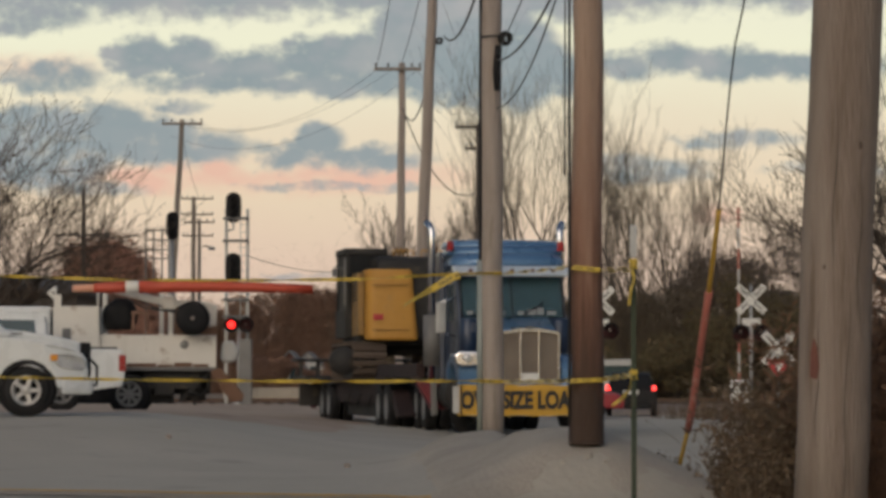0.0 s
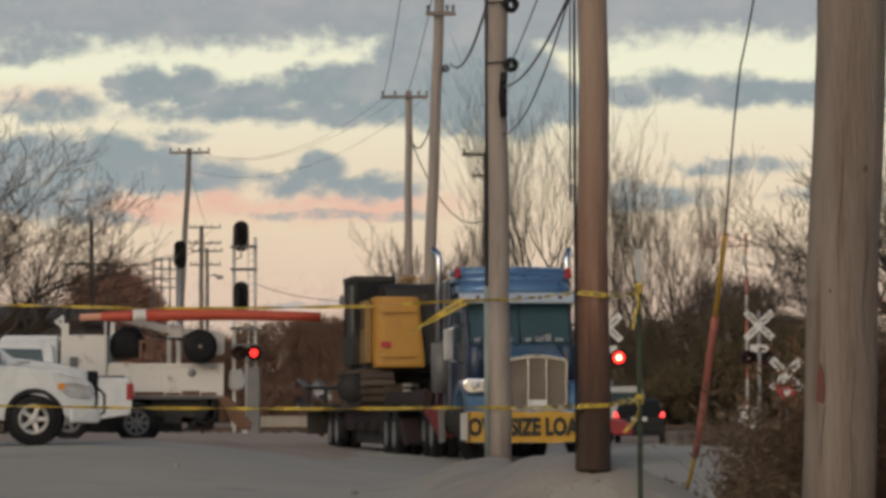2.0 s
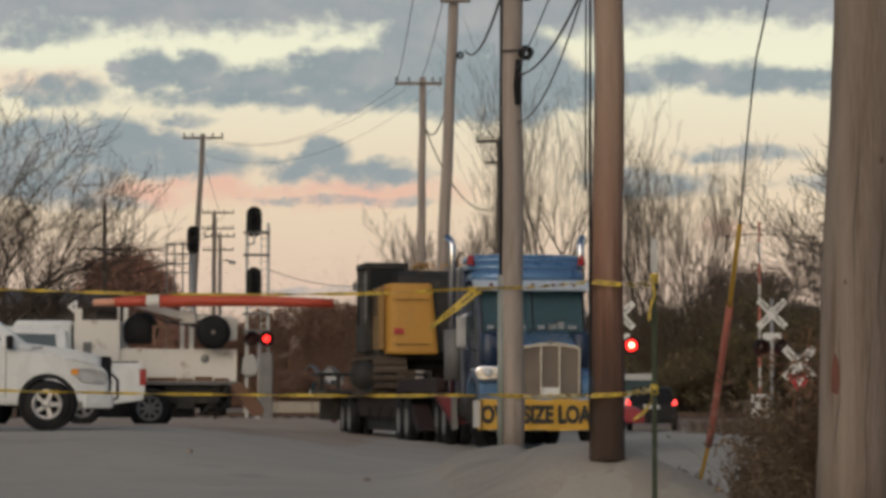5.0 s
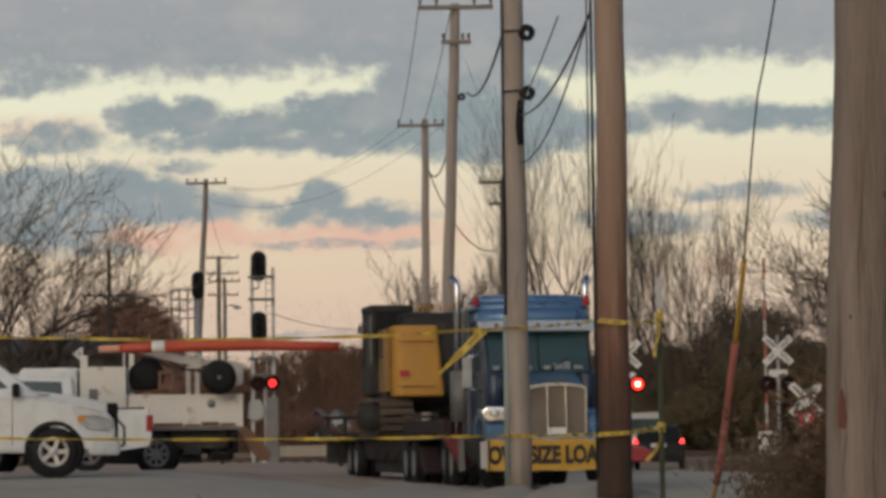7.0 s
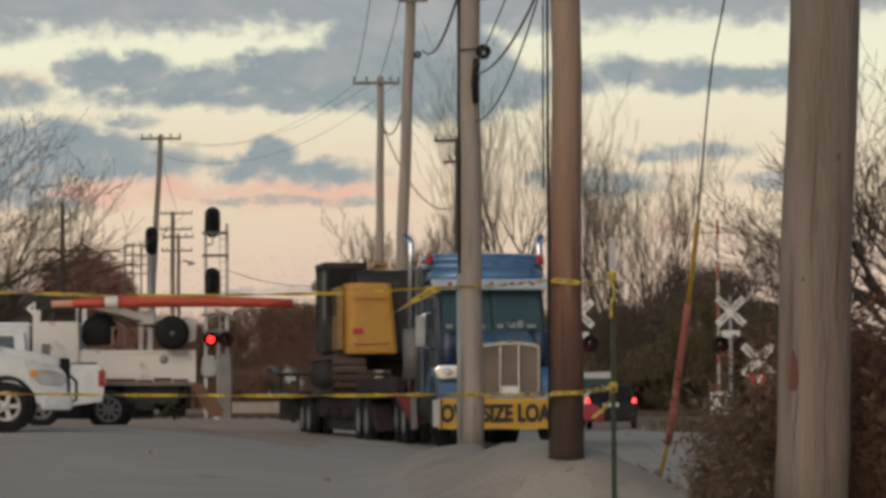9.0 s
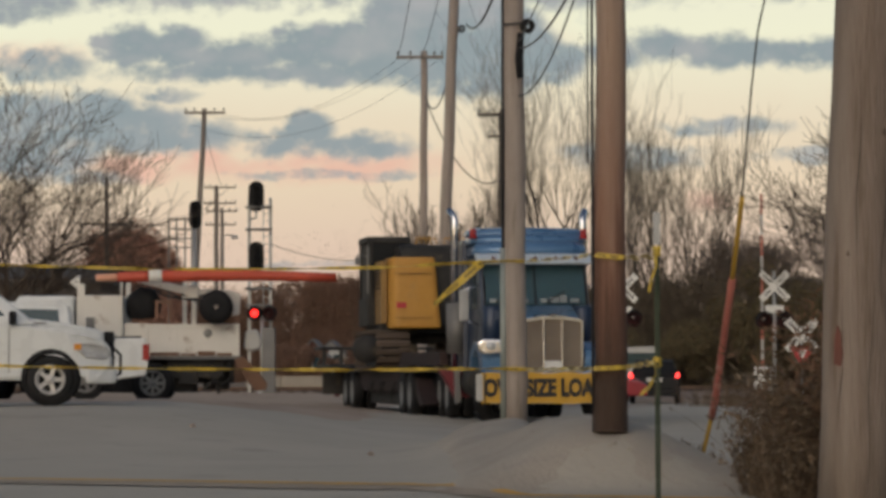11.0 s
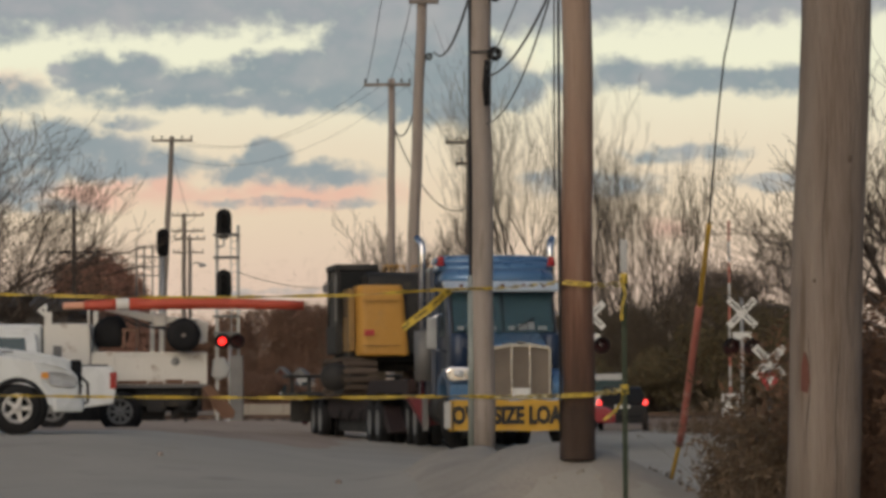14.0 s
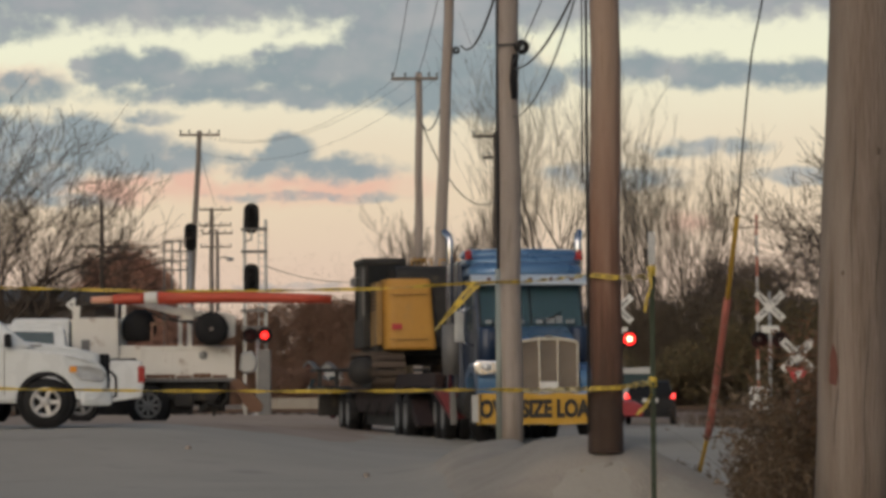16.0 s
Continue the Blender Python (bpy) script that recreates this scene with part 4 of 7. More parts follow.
part("cable_coil", cl, M["cable"], pole_d)
pole("utility_pole", (-1.576, 100, -0.05), (-1.465, 100, 12.625), 0.17, 0.12, "pole_grey", "slender grey utility pole with a wide crossarm", arms=[(12.382, 1.0, 0.70)])
pole("utility_pole", (1.378, 110, -0.05), (1.422, 110, 11.372), 0.15, 0.11, "pole_dark", "dark utility pole with short crossarms", arms=[(11.217, 0.95, 0.55), (10.372, 0.55, 0.35)], arm_mat="pole_dark")
pole("utility_pole", (-12.572, 127, -0.05), (-11.879, 127, 13.132), 0.16, 0.11, "pole_far", "leaning grey-brown utility pole with crossarm", arms=[(12.926, 0.9, 0.95)])
pole("utility_pole", (-17.004, 190, -0.05), (-16.966, 190, 13.817), 0.19, 0.14, "pole_far", "railway line pole with stacked crossarms", arms=[(13.663, 0.85, 1.35), (12.588, 0.85, 1.35), (11.130, 0.75, 1.35)])
pole("utility_pole", (-15.709, 180, -0.05), (-15.709, 180, 11.695), 0.14, 0.11, "pole_far", "thin grey pole with a crossarm", arms=[(11.477, 1.0, 1.0)])
pole("utility_pole", (-18.016, 140, -0.05), (-18.016, 140, 10.879), 0.14, 0.10, "pole_dark", "dark wooden pole with a long crossarm", arms=[(8.560, 1.35, 1.3)], arm_mat="pole_dark")
sl = thing("street_lamp", pose(-15.289, 176, -0.05), "small grey street lamp on a bracket arm", "street lamp")
bm = grown()
tube(bm, [(0, 0, 0), (0, 0, 9.754), (0.35, 0, 9.826), (0.6, 0, 9.754)], 0.05, 8)
part("arm", bm, M["dull_steel"], sl)
bm = grown()
lathe(bm, [(0.0, -0.14), (0.2, -0.12), (0.26, 0.0), (0.12, 0.1), (0.0, 0.12)], pose(0.72, 0, 9.683), 12)
part("lamp_head", bm, M["steel"], sl)

CABLES = [
    ((0.03, 70.00, 9.86), (0.63, 40.00, 7.26), 0.5, 0.022), ((-1.45, 100.00, 11.01), (-0.17, 70.00, 9.75), 1.1, 0.022), ((1.42, 110.00, 8.71), (-1.45, 100.00, 10.97), 1.2, 0.022),
    ((-2.42, 100.00, 12.34), (-11.08, 127.00, 12.85), 0.9, 0.007), ((-1.90, 100.00, 12.34), (-11.65, 127.00, 12.85), 1.0, 0.007), ((-0.93, 100.00, 12.34), (-12.42, 127.00, 12.39), 1.5, 0.007),
    ((-1.16, 70.00, 11.94), (-2.42, 100.00, 12.38), 0.25, 0.012), ((-0.34, 70.00, 11.94), (-1.58, 100.00, 12.38), 0.25, 0.012),
    ((0.78, 40.00, 5.78), (1.22, 27.00, 5.26), 0.24, 0.014), ((0.76, 40.00, 5.09), (1.19, 27.00, 5.18), 0.34, 0.010), ((0.76, 40.00, 5.86), (0.91, 27.00, 5.23), 0.05, 0.008),
    ((-16.58, 190.00, 13.66), (-12.01, 127.00, 12.85), 0.3, 0.014), ((-7.36, 105.00, 5.94), (-3.26, 112.00, 5.68), 0.3, 0.014), ((-15.39, 140.00, 8.59), (-19.63, 140.00, 8.67), 0.2, 0.012),
]
for a, b, sag, r in CABLES:
    wire("overhead_cable", a, b, sag, r, "black overhead utility cable")

# guy wire with guards
guy = thing("guy_wire", Matrix.Translation((2.497, 30.000, 0.192)), "guy wire with yellow and faded red guards", "guy wire")
anchor = Vector((0, 0, -0.014))
GUY = [Vector(p) - Vector((2.497, 30.000, 0.192)) for p in ((2.508, 30.000, 0.183), (2.608, 29.500, 0.783), (2.700, 28.417, 2.058), (2.742, 27.750, 2.850), (2.733, 26.750, 3.783), (2.750, 26.250, 4.325), (2.800, 25.833, 4.692), (3.000, 18.417, 9.250))]
GUY_F = (0.0, 0.055, 0.17, 0.25, 0.36, 0.43, 0.48, 1.0)


def guy_at(f):
    k = max(i for i in range(7) if GUY_F[i] <= f)
    return GUY[k].lerp(GUY[k + 1], (f - GUY_F[k]) / (GUY_F[k + 1] - GUY_F[k]))


bm = grown()
tube(bm, [guy_at(i / 30) for i in range(31)], 0.009, 6)
part("strand", bm, M["cable"], guy)
for f0, f1, r, mat, lab in ((0.008, 0.045, 0.022, "guard_yellow", "yellow plastic guard"), (0.042, 0.172, 0.038, "guard_red", "faded red plastic guard"), (0.170, 0.252, 0.025, "guard_yellow", "yellow plastic guard")):
    bm = grown()
    tube(bm, [guy_at(f0 + (f1 - f0) * i / 8) for i in range(9)], r, 12)
    part("guard", bm, M[mat], guy, lab)
bm = grown()
tube(bm, [anchor + Vector((0, 0, -0.25)), anchor + Vector((0.02, -0.02, 0.12))], 0.035, 8)
lathe(bm, [(0.09, -0.03), (0.12, 0.02), (0.06, 0.08), (0.0, 0.09)], Matrix.Translation(anchor), 10)
part("anchor", bm, M["rust"], guy, "rusty ground anchor")

# ---- caution tape ----
post = thing("fence_post", pose(1.362, 20, 0.0), "dark green steel fence post holding caution tape", "post")
bm = grown()
prism(bm, [(-0.019, -0.004), (-0.004, -0.004), (-0.004, -0.03), (0.004, -0.03), (0.004, -0.004), (0.019, -0.004), (0.019, 0.004), (-0.019, 0.004)], -0.1, 2.023, "z")
for i in range(26):
    box(bm, (-0.012, -0.036, 0.1 + 0.072 * i), (0.012, -0.028, 0.125 + 0.072 * i))
part("stake", bm, M["post"], post)
bm = grown()
prism(bm, [(-0.022, -0.008), (0.022, -0.008), (0.026, 0.008), (-0.026, 0.008)], 2.051, 2.281, "z", 0.004)
part("sleeve", bm, M["pale_sleeve"], post, "pale grey plastic flag sleeve")
TAPE_W = 0.048


def ribbon(name, pts, m, label, twist, width=TAPE_W, seed=1, group="caution tapes", per=14):
    """A twisted plastic tape with dark print bars along it."""
    pts = [Vector(p) for p in pts]
    path = []
    for a, b in zip(pts, pts[1:]):
        path += [a.lerp(b, i / per) for i in range(per)]
    path.append(pts[-1])
    rnd = random.Random(seed)
    phase = rnd.uniform(0, 6)
    verts, quads, ink = [], [], []
    run = 0.0
    for i, p in enumerate(path):
        way = (path[min(i + 1, len(path) - 1)] - path[max(i - 1, 0)]).normalized()
        run += (p - path[i - 1]).length if i else 0
        a = 0.95 * math.sin(run * twist + phase) + 0.5 * math.sin(run * twist * 2.3 + 1)
        side = way.cross(Vector((0, 1, 0))).normalized()
        over = side.cross(way)
        w = (math.cos(a) * side + math.sin(a) * over) * width / 2
        verts += [p + w, p - w]
        if i:
            quads.append((2 * i - 2, 2 * i, 2 * i + 1, 2 * i - 1))
            if (i // 2) % 3 != 2:
                ink.append(i)
    t = thing(name, m, label, "caution tape", group)
    me = raw_mesh("band", [tuple(v) for v in verts], quads, M["tape"])
    band = part("band", me, None, t)
    iv, iq = [], []
    for i in ink:
        a0, b0, a1, b1 = verts[2 * i - 2], verts[2 * i - 1], verts[2 * i], verts[2 * i + 1]
        for f0, f1 in ((0.12, 0.42), (0.58, 0.88)):
            n = (a1 - a0).cross(b0 - a0).normalized() * 0.002
            q0, q1 = a0.lerp(a1, f0), a0.lerp(a1, f1)
            r0, r1 = b0.lerp(b1, f0), b0.lerp(b1, f1)
            for off in (n, -n):
                k = len(iv)
                iv += [tuple(q0.lerp(r0, 0.28) + off), tuple(q1.lerp(r1, 0.28) + off), tuple(q1.lerp(r1, 0.72) + off), tuple(q0.lerp(r0, 0.72) + off)]
                iq.append((k, k + 1, k + 2, k + 3))
    part("print", raw_mesh("print", iv, iq, M["tape_ink"]), None, t, "black printed bars")["kind"] = "stuff"
    return t


ribbon("caution_tape", [(-8.58, 45.00, 2.93), (-6.97, 44.00, 2.83), (-4.81, 43.00, 2.73), (-2.83, 42.00, 2.69), (-1.19, 41.00, 2.67), (-0.20, 40.30, 2.70), (0.53, 39.80, 2.71), (0.84, 39.80, 2.71)], Matrix(), "yellow caution tape stretched to a grey utility pole", 2.2, seed=3)
ribbon("caution_tape", [(0.84, 39.80, 2.71), (1.14, 32.00, 2.44), (1.24, 26.82, 2.26), (1.52, 26.82, 2.23), (1.35, 19.96, 1.96)], Matrix(), "yellow caution tape between the poles and a green post", 2.0, seed=8)
ribbon("caution_tape", [(-8.58, 45.00, 1.30), (-6.97, 44.00, 1.24), (-4.81, 43.00, 1.20), (-2.83, 42.00, 1.18), (-1.19, 41.00, 1.17), (-0.20, 40.30, 1.18), (0.53, 39.80, 1.18), (0.85, 39.80, 1.17), (1.14, 32.00, 1.17), (1.22, 26.82, 1.17), (1.53, 26.82, 1.18), (1.35, 19.96, 1.21)], Matrix(), "lower yellow caution tape stretched across the lot", 2.6, seed=12)
loose = ribbon("caution_tape", [(0, 0, 0), (-0.10, -0.02, -0.04), (-0.34, -0.05, -0.18), (-0.60, -0.03, -0.33), (-0.80, -0.02, -0.45)], pose(*(0.23, 40.01, 2.70)), "loose yellow caution tape end fluttering in the wind", 1.6, seed=5, per=5, width=0.115)
tail_top = ribbon("caution_tape", [(0, 0, 0.02), (0.02, -0.02, -0.1), (-0.01, -0.03, -0.2), (-0.015, -0.02, -0.29)], pose(*(1.34, 19.93, 1.99)), "knotted tape end hanging from the green post", 6, seed=6, per=6, width=0.020)
tail_low = ribbon("caution_tape", [(0, 0, 0.02), (0.0, -0.02, -0.09), (-0.05, -0.03, -0.17), (-0.12, -0.02, -0.23)], pose(*(1.34, 19.93, 1.21)), "knotted tape end trailing from the green post", 5, seed=7, per=6, width=0.024)
for y in (468, 664):
    bm = grown()
    lathe(bm, [(0.022, -0.035), (0.032, -0.025), (0.026, 0.0), (0.035, 0.02), (0.023, 0.04)], pose(1.362, 19.995, 1.15 + (678 - y) * 0.0040406), 10)
    tagged(part("tape_knot", bm, M["tape"]), "yellow tape knotted round the post", "caution tape", "caution tapes")


# ---- vehicles ----
def wheel_meshes(r, w, rim_r, spokes, rim_mat):
    t = grown()
    lathe(t, [(rim_r, -w / 2), (r - 0.05, -w / 2), (r - 0.012, -w / 2 + 0.03), (r, -w * 0.28), (r, w * 0.28), (r - 0.012, w / 2 - 0.03), (r - 0.05, w / 2), (rim_r, w / 2)], pose(0, 0, 0, 0, 90, 0), 32)
    m = grown()
    lathe(m, [(rim_r + 0.006, -w * 0.42), (rim_r + 0.006, w * 0.5), (rim_r - 0.03, w * 0.48), (rim_r - 0.045, w * 0.2), (rim_r - 0.06, w * 0.16)], pose(0, 0, 0, 0, 90, 0), 32)
    lathe(m, [(0.0, w * 0.40), (0.07, w * 0.40), (0.09, w * 0.3), (0.09, 0.0)], pose(0, 0, 0, 0, 90, 0), 16)
    for k in range(spokes):
        a = 2 * math.pi * k / spokes
        bar(m, (w * 0.30, 0.06 * math.cos(a), 0.06 * math.sin(a)), (w * 0.33, (rim_r - 0.02) * math.cos(a), (rim_r - 0.02) * math.sin(a)), 0.05, 0.07)
    lathe(t, [(0.0, 0.0), (rim_r + 0.005, 0.0)], pose(0.01, 0, 0, 0, 90, 0), 24)
    return to_mesh("tyre", t, M["black"]), to_mesh("rim", m, M[rim_mat])


def add_wheel(parent, meshes, at, turn):
    """A wheel part with its tyre and rim; turn: degrees round z that the outer face is turned from +x."""
    hub = grown()
    lathe(hub, [(0.0, -0.06), (0.06, -0.06), (0.06, 0.06), (0.0, 0.06)], pose(0, 0, 0, 0, 90, 0), 12)
    w = part("wheel", hub, M["dull_steel"], parent, m=pose(*at, 0, 0, turn))
    part("tyre", meshes[0], None, w)
    part("rim", meshes[1], None, w)
    return w


def letters(name, text, size, material, parent, m, depth=0.004):
    cu = bpy.data.curves.new(name, 'FONT')
    cu.body, cu.size, cu.extrude, cu.align_x, cu.align_y, cu.offset = text, size, depth, 'CENTER', 'CENTER', 0.02
    tmp = bpy.data.objects.new(name, cu)
    me = bpy.data.meshes.new_from_object(tmp)
    bpy.data.objects.remove(tmp)
    me.materials.clear()
    me.materials.append(M[material])
    return part(name, me, None, parent, m=m)


# tractor of the heavy haul rig; front at y = 0, facing -y
tractor = thing("semi_truck", pose(1.67, 54, 0.15, 0, 0, 7.6), "blue conventional semi truck with an oversize load banner", "truck")


bm = grown()
prism(bm, [(0.12, 1.0), (0.08, 1.95), (0.25, 2.05), (2.15, 2.32), (2.15, 1.0)], -0.62, 0.62, "x", 0.06)
for v in bm.verts:
    v.co.x *= 0.86 + 0.34 * v.co.y / 2.15
part("hood", bm, M["blue"], tractor)
bm = grown()
arch = [(-0.58, 0.98), (-0.59, 1.93), (-0.55, 1.99), (-0.2, 2.05), (0.2, 2.05), (0.55, 1.99), (0.59, 1.93), (0.58, 0.98)]
inner = [(-0.54, 1.05), (-0.55, 1.90), (-0.52, 1.94), (-0.2, 1.99), (0.2, 1.99), (0.52, 1.94), (0.55, 1.90), (0.54, 1.05)]
rings = [[bm.verts.new((x, y, z)) for x, z in o] for o, y in ((arch, 0.10), (arch, -0.04), (inner, -0.04), (inner, 0.06))]
for a, b in zip(rings, rings[1:]):
    for k in range(8):
        bm.faces.new((a[k], a[(k + 1) % 8], b[(k + 1) % 8], b[k]))
grille = part("grille", bm, M["chrome"], tractor, "chrome grille surround")
bm = grown()
prism(bm, inner, 0.03, 0.05, "y")
part("grille_mesh", bm, M["mesh_grille"], grille, "bronze mesh")
for x in (-0.18, 0.18):
    bm = grown()
    box(bm, (x - 0.016, -0.045, 1.03), (x + 0.016, 0.03, 2.0), 0.006)
    part("grille_bar", bm, M["chrome"], grille)
for i in range(16):
    bm = grown()
    box(bm, (-0.52, 0.022, 1.08 + 0.054 * i), (0.52, 0.032, 1.088 + 0.054 * i))
    part("grille_slat", bm, M["dull_steel"], grille)
bm = grown()
prism(bm, [(-0.09, 2.06), (0.0, 2.02), (0.09, 2.06), (0.05, 2.10), (-0.05, 2.10)], -0.06, -0.03, "y", 0.008)
part("emblem", bm, M["dull_steel"], grille, "plain oval badge")
bm = grown()
box(bm, (-0.17, -0.07, 1.02), (0.17, -0.055, 1.19), 0.006)
part("plate", bm, M["sign_white"], tractor, "blank white plate")
bm = grown()
box(bm, (-1.24, -0.02, 0.36), (1.24, 0.22, 0.98), 0.05)
part("bumper", bm, M["chrome"], tractor, "chrome bumper")
bm = grown()
nb = 24
tops, bots = [], []
for i in range(nb + 1):
    x = -1.40 + 2.52 * i / nb
    y = -0.045 + 0.012 * math.sin(i * 1.3)
    tops.append((bm.verts.new((x, y, 0.96 + 0.012 * math.sin(i * 0.9))), bm.verts.new((x, y + 0.012, 0.96 + 0.012 * math.sin(i * 0.9)))))
    bots.append((bm.verts.new((x, y, 0.37 + 0.012 * math.sin(i * 0.7))), bm.verts.new((x, y + 0.012, 0.37 + 0.012 * math.sin(i * 0.7)))))
for i in range(nb):
    bm.faces.new((tops[i][0], tops[i + 1][0], bots[i + 1][0], bots[i][0]))
    bm.faces.new((tops[i + 1][1], tops[i][1], bots[i][1], bots[i + 1][1]))
    bm.faces.new((tops[i][0], tops[i][1], tops[i + 1][1], tops[i + 1][0]))
    bm.faces.new((bots[i][1], bots[i][0], bots[i + 1][0], bots[i + 1][1]))
banner = part("banner", bm, M["banner"], tractor, "yellow vinyl banner reading OVERSIZE LOAD")
ink = letters("banner_text", "OVERSIZE LOAD", 0.40, "banner_ink", banner, Matrix.Translation((-0.17, -0.066, 0.655)) @ pose(0, 0, 0, 90, 0, 0) @ Matrix.Diagonal((0.80, 1.12, 1, 1)))
for x0, x1 in ((-1.35, -1.325), (1.025, 1.05)):
    bm = grown()
    box(bm, (x0, -0.068, 0.38), (x1, -0.05, 0.95))
    part("banner_edge", bm, M["banner_ink"], banner)
bm = grown()
box(bm, (-1.50, -0.05, 0.42), (-1.365, 0.0, 0.94), 0.02)
part("bumper_end", bm, M["pale_sleeve"], tractor, "pale bumper end")
for s in (-1, 1):
    bm = grown()
    prism(bm, [(0.02, 0.92), (-0.02, 1.25), (0.10, 1.42), (0.5, 1.56), (1.2, 1.58), (1.75, 1.40), (2.0, 1.05), (1.82, 1.02), (1.6, 1.28), (1.15, 1.40), (0.65, 1.32), (0.38, 1.0), (0.34, 0.92)], 0.62 * s, 1.38 * s, "x", 0.05)
    part("fender", bm, M["blue"], tractor)
    bm = grown()
    prism(bm, [(-0.26, -0.13), (-0.16, -0.19), (0.18, -0.15), (0.27, 0.0), (0.2, 0.12), (-0.2, 0.14), (-0.28, 0.05)], -0.16, 0.12, "y", 0.04)
    hl = part("headlight", bm, M["chrome"], tractor, "chrome headlight pod", m=pose(1.12 * s, -0.02, 1.48, 0, 0, 8 * s) @ Matrix.Diagonal((1.25, 1.0, 0.9, 1)))
    for k, mat in ((-0.13, "lamp_clear"), (0.07, "lamp_clear")):
        bm = grown()
        lathe(bm, [(0.0, 0.03), (0.06, 0.025), (0.085, 0.0), (0.085, -0.04)], pose(k * s, -0.16, 0.0, 90, 0, 0), 16)
        part("lens", bm, M[mat], hl)
bm = grown()
prism(bm, [(2.1, 1.0), (2.1, 2.28), (2.47, 3.16), (2.52, 3.28), (4.1, 3.34), (4.1, 1.0)], -1.10, 1.10, "x", 0.06)
cab = part("cab", bm, M["dark_blue"], tractor, "dark blue cab")
for x0, x1 in ((-1.01, -0.02), (0.02, 1.01)):
    bm = grown()
    prism(bm, [(2.12, 2.33), (2.13, 2.31), (2.465, 3.14), (2.455, 3.16)], x0, x1, "x")
    part("windshield_pane", bm, M["pane"], cab, "tinted windshield pane", m=pose(0, -0.075, 0.0))
    bm = grown()
    prism(bm, [(2.12, 2.33), (2.13, 2.31), (2.465, 3.14), (2.455, 3.16)], x0, x1, "x")
    inner_cab = part("interior", bm, M["pane_black"], cab, "dim cab interior", m=pose(0, -0.03, 0.0))
    # grey strips stand in for the whitish reflection low on the windshield
    for k in range(4):
        bm = grown()
        q0, w = x0 + 0.08 + 0.2 * k, 0.13 + 0.05 * (k % 2)
        prism(bm, [(2.125, 2.36), (2.115, 2.37), (2.14 + 0.02 * (k % 3), 2.44 + 0.04 * (k % 3)), (2.155 + 0.02 * (k % 3), 2.43 + 0.04 * (k % 3))], q0, q0 + w, "x")
        part("dash_paper", bm, M["rim_dark"], inner_cab, m=pose(0, -0.035, 0.0))
    bm = grown()
    tube(bm, [((x0 + x1) / 2 - 0.3, 2.03, 2.36), ((x0 + x1) / 2 + 0.12, 2.13, 2.62)], 0.012, 6)
    part("wiper", bm, M["black"], cab)
for s in (-1, 1):
    bm = grown()
    box(bm, (1.102 * s - 0.008, 2.75, 2.25), (1.102 * s + 0.008, 3.75, 3.0), 0.006)
    part("side_window", bm, M["pane_dark"], cab)
bm = grown()
prism(bm, [(2.08, 3.13), (2.05, 3.18), (2.36, 3.36), (2.6, 3.36), (2.6, 3.30), (2.45, 3.24)], -1.17, 1.17, "x", 0.015)
visor = part("sun_visor", bm, M["visor"], cab, "metal sun visor coloured pale like reflected sky")
for k in range(5):
    bm = grown()
    lathe(bm, [(0.0, 0.05), (0.035, 0.035), (0.045, 0.0)], pose(-0.84 + 0.42 * k, 2.16, 3.245, 50, 0, 0), 10)
    part("marker_lamp", bm, M["tag_red"], visor)
for z0, z1, y0, half in ((3.34, 3.62, 2.36, 1.14), (3.58, 3.79, 2.70, 1.17), (3.75, 3.93, 3.04, 1.19)):
    bm = grown()
    layers = []
    for f, inset in ((0.0, 0.05), (0.12, 0.0), (0.45, 0.01), (0.7, 0.05), (0.88, 0.12), (1.0, 0.24)):
        h = half - inset * 0.6
        ring = [(h * k / 8, y0 + inset + 0.34 * abs(k / 8) ** 2.8) for k in range(-8, 9)] + [(h, 4.1), (-h, 4.1)]
        layers.append([bm.verts.new((x, y, z0 + (z1 - z0) * f)) for x, y in ring])
    for p, q in zip(layers, layers[1:]):
        for k in range(len(p)):
            bm.faces.new((p[k], p[(k + 1) % len(p)], q[(k + 1) % len(p)], q[k])).smooth = True
    bm.faces.new(layers[0][::-1])
    bm.faces.new(layers[-1])
    part("roof_fairing", bm, M["blue"], cab)
bm = grown()
box(bm, (-1.22, 4.05, 0.95), (1.22, 6.0, 3.72), 0.08)
part("sleeper", bm, M["dark_blue"], tractor, "dark blue sleeper box")
for x in (-1.14, 1.14):
    bm = grown()
    lathe(bm, [(0.0, 0.17), (0.06, 0.16), (0.072, 0.13), (0.076, 0.0), (0.09, 0.0), (0.09, -0.03)], pose(x, 3.0, 3.72), 16)
    part("beacon", bm, M["lamp_red"], tractor, "red roof beacon")
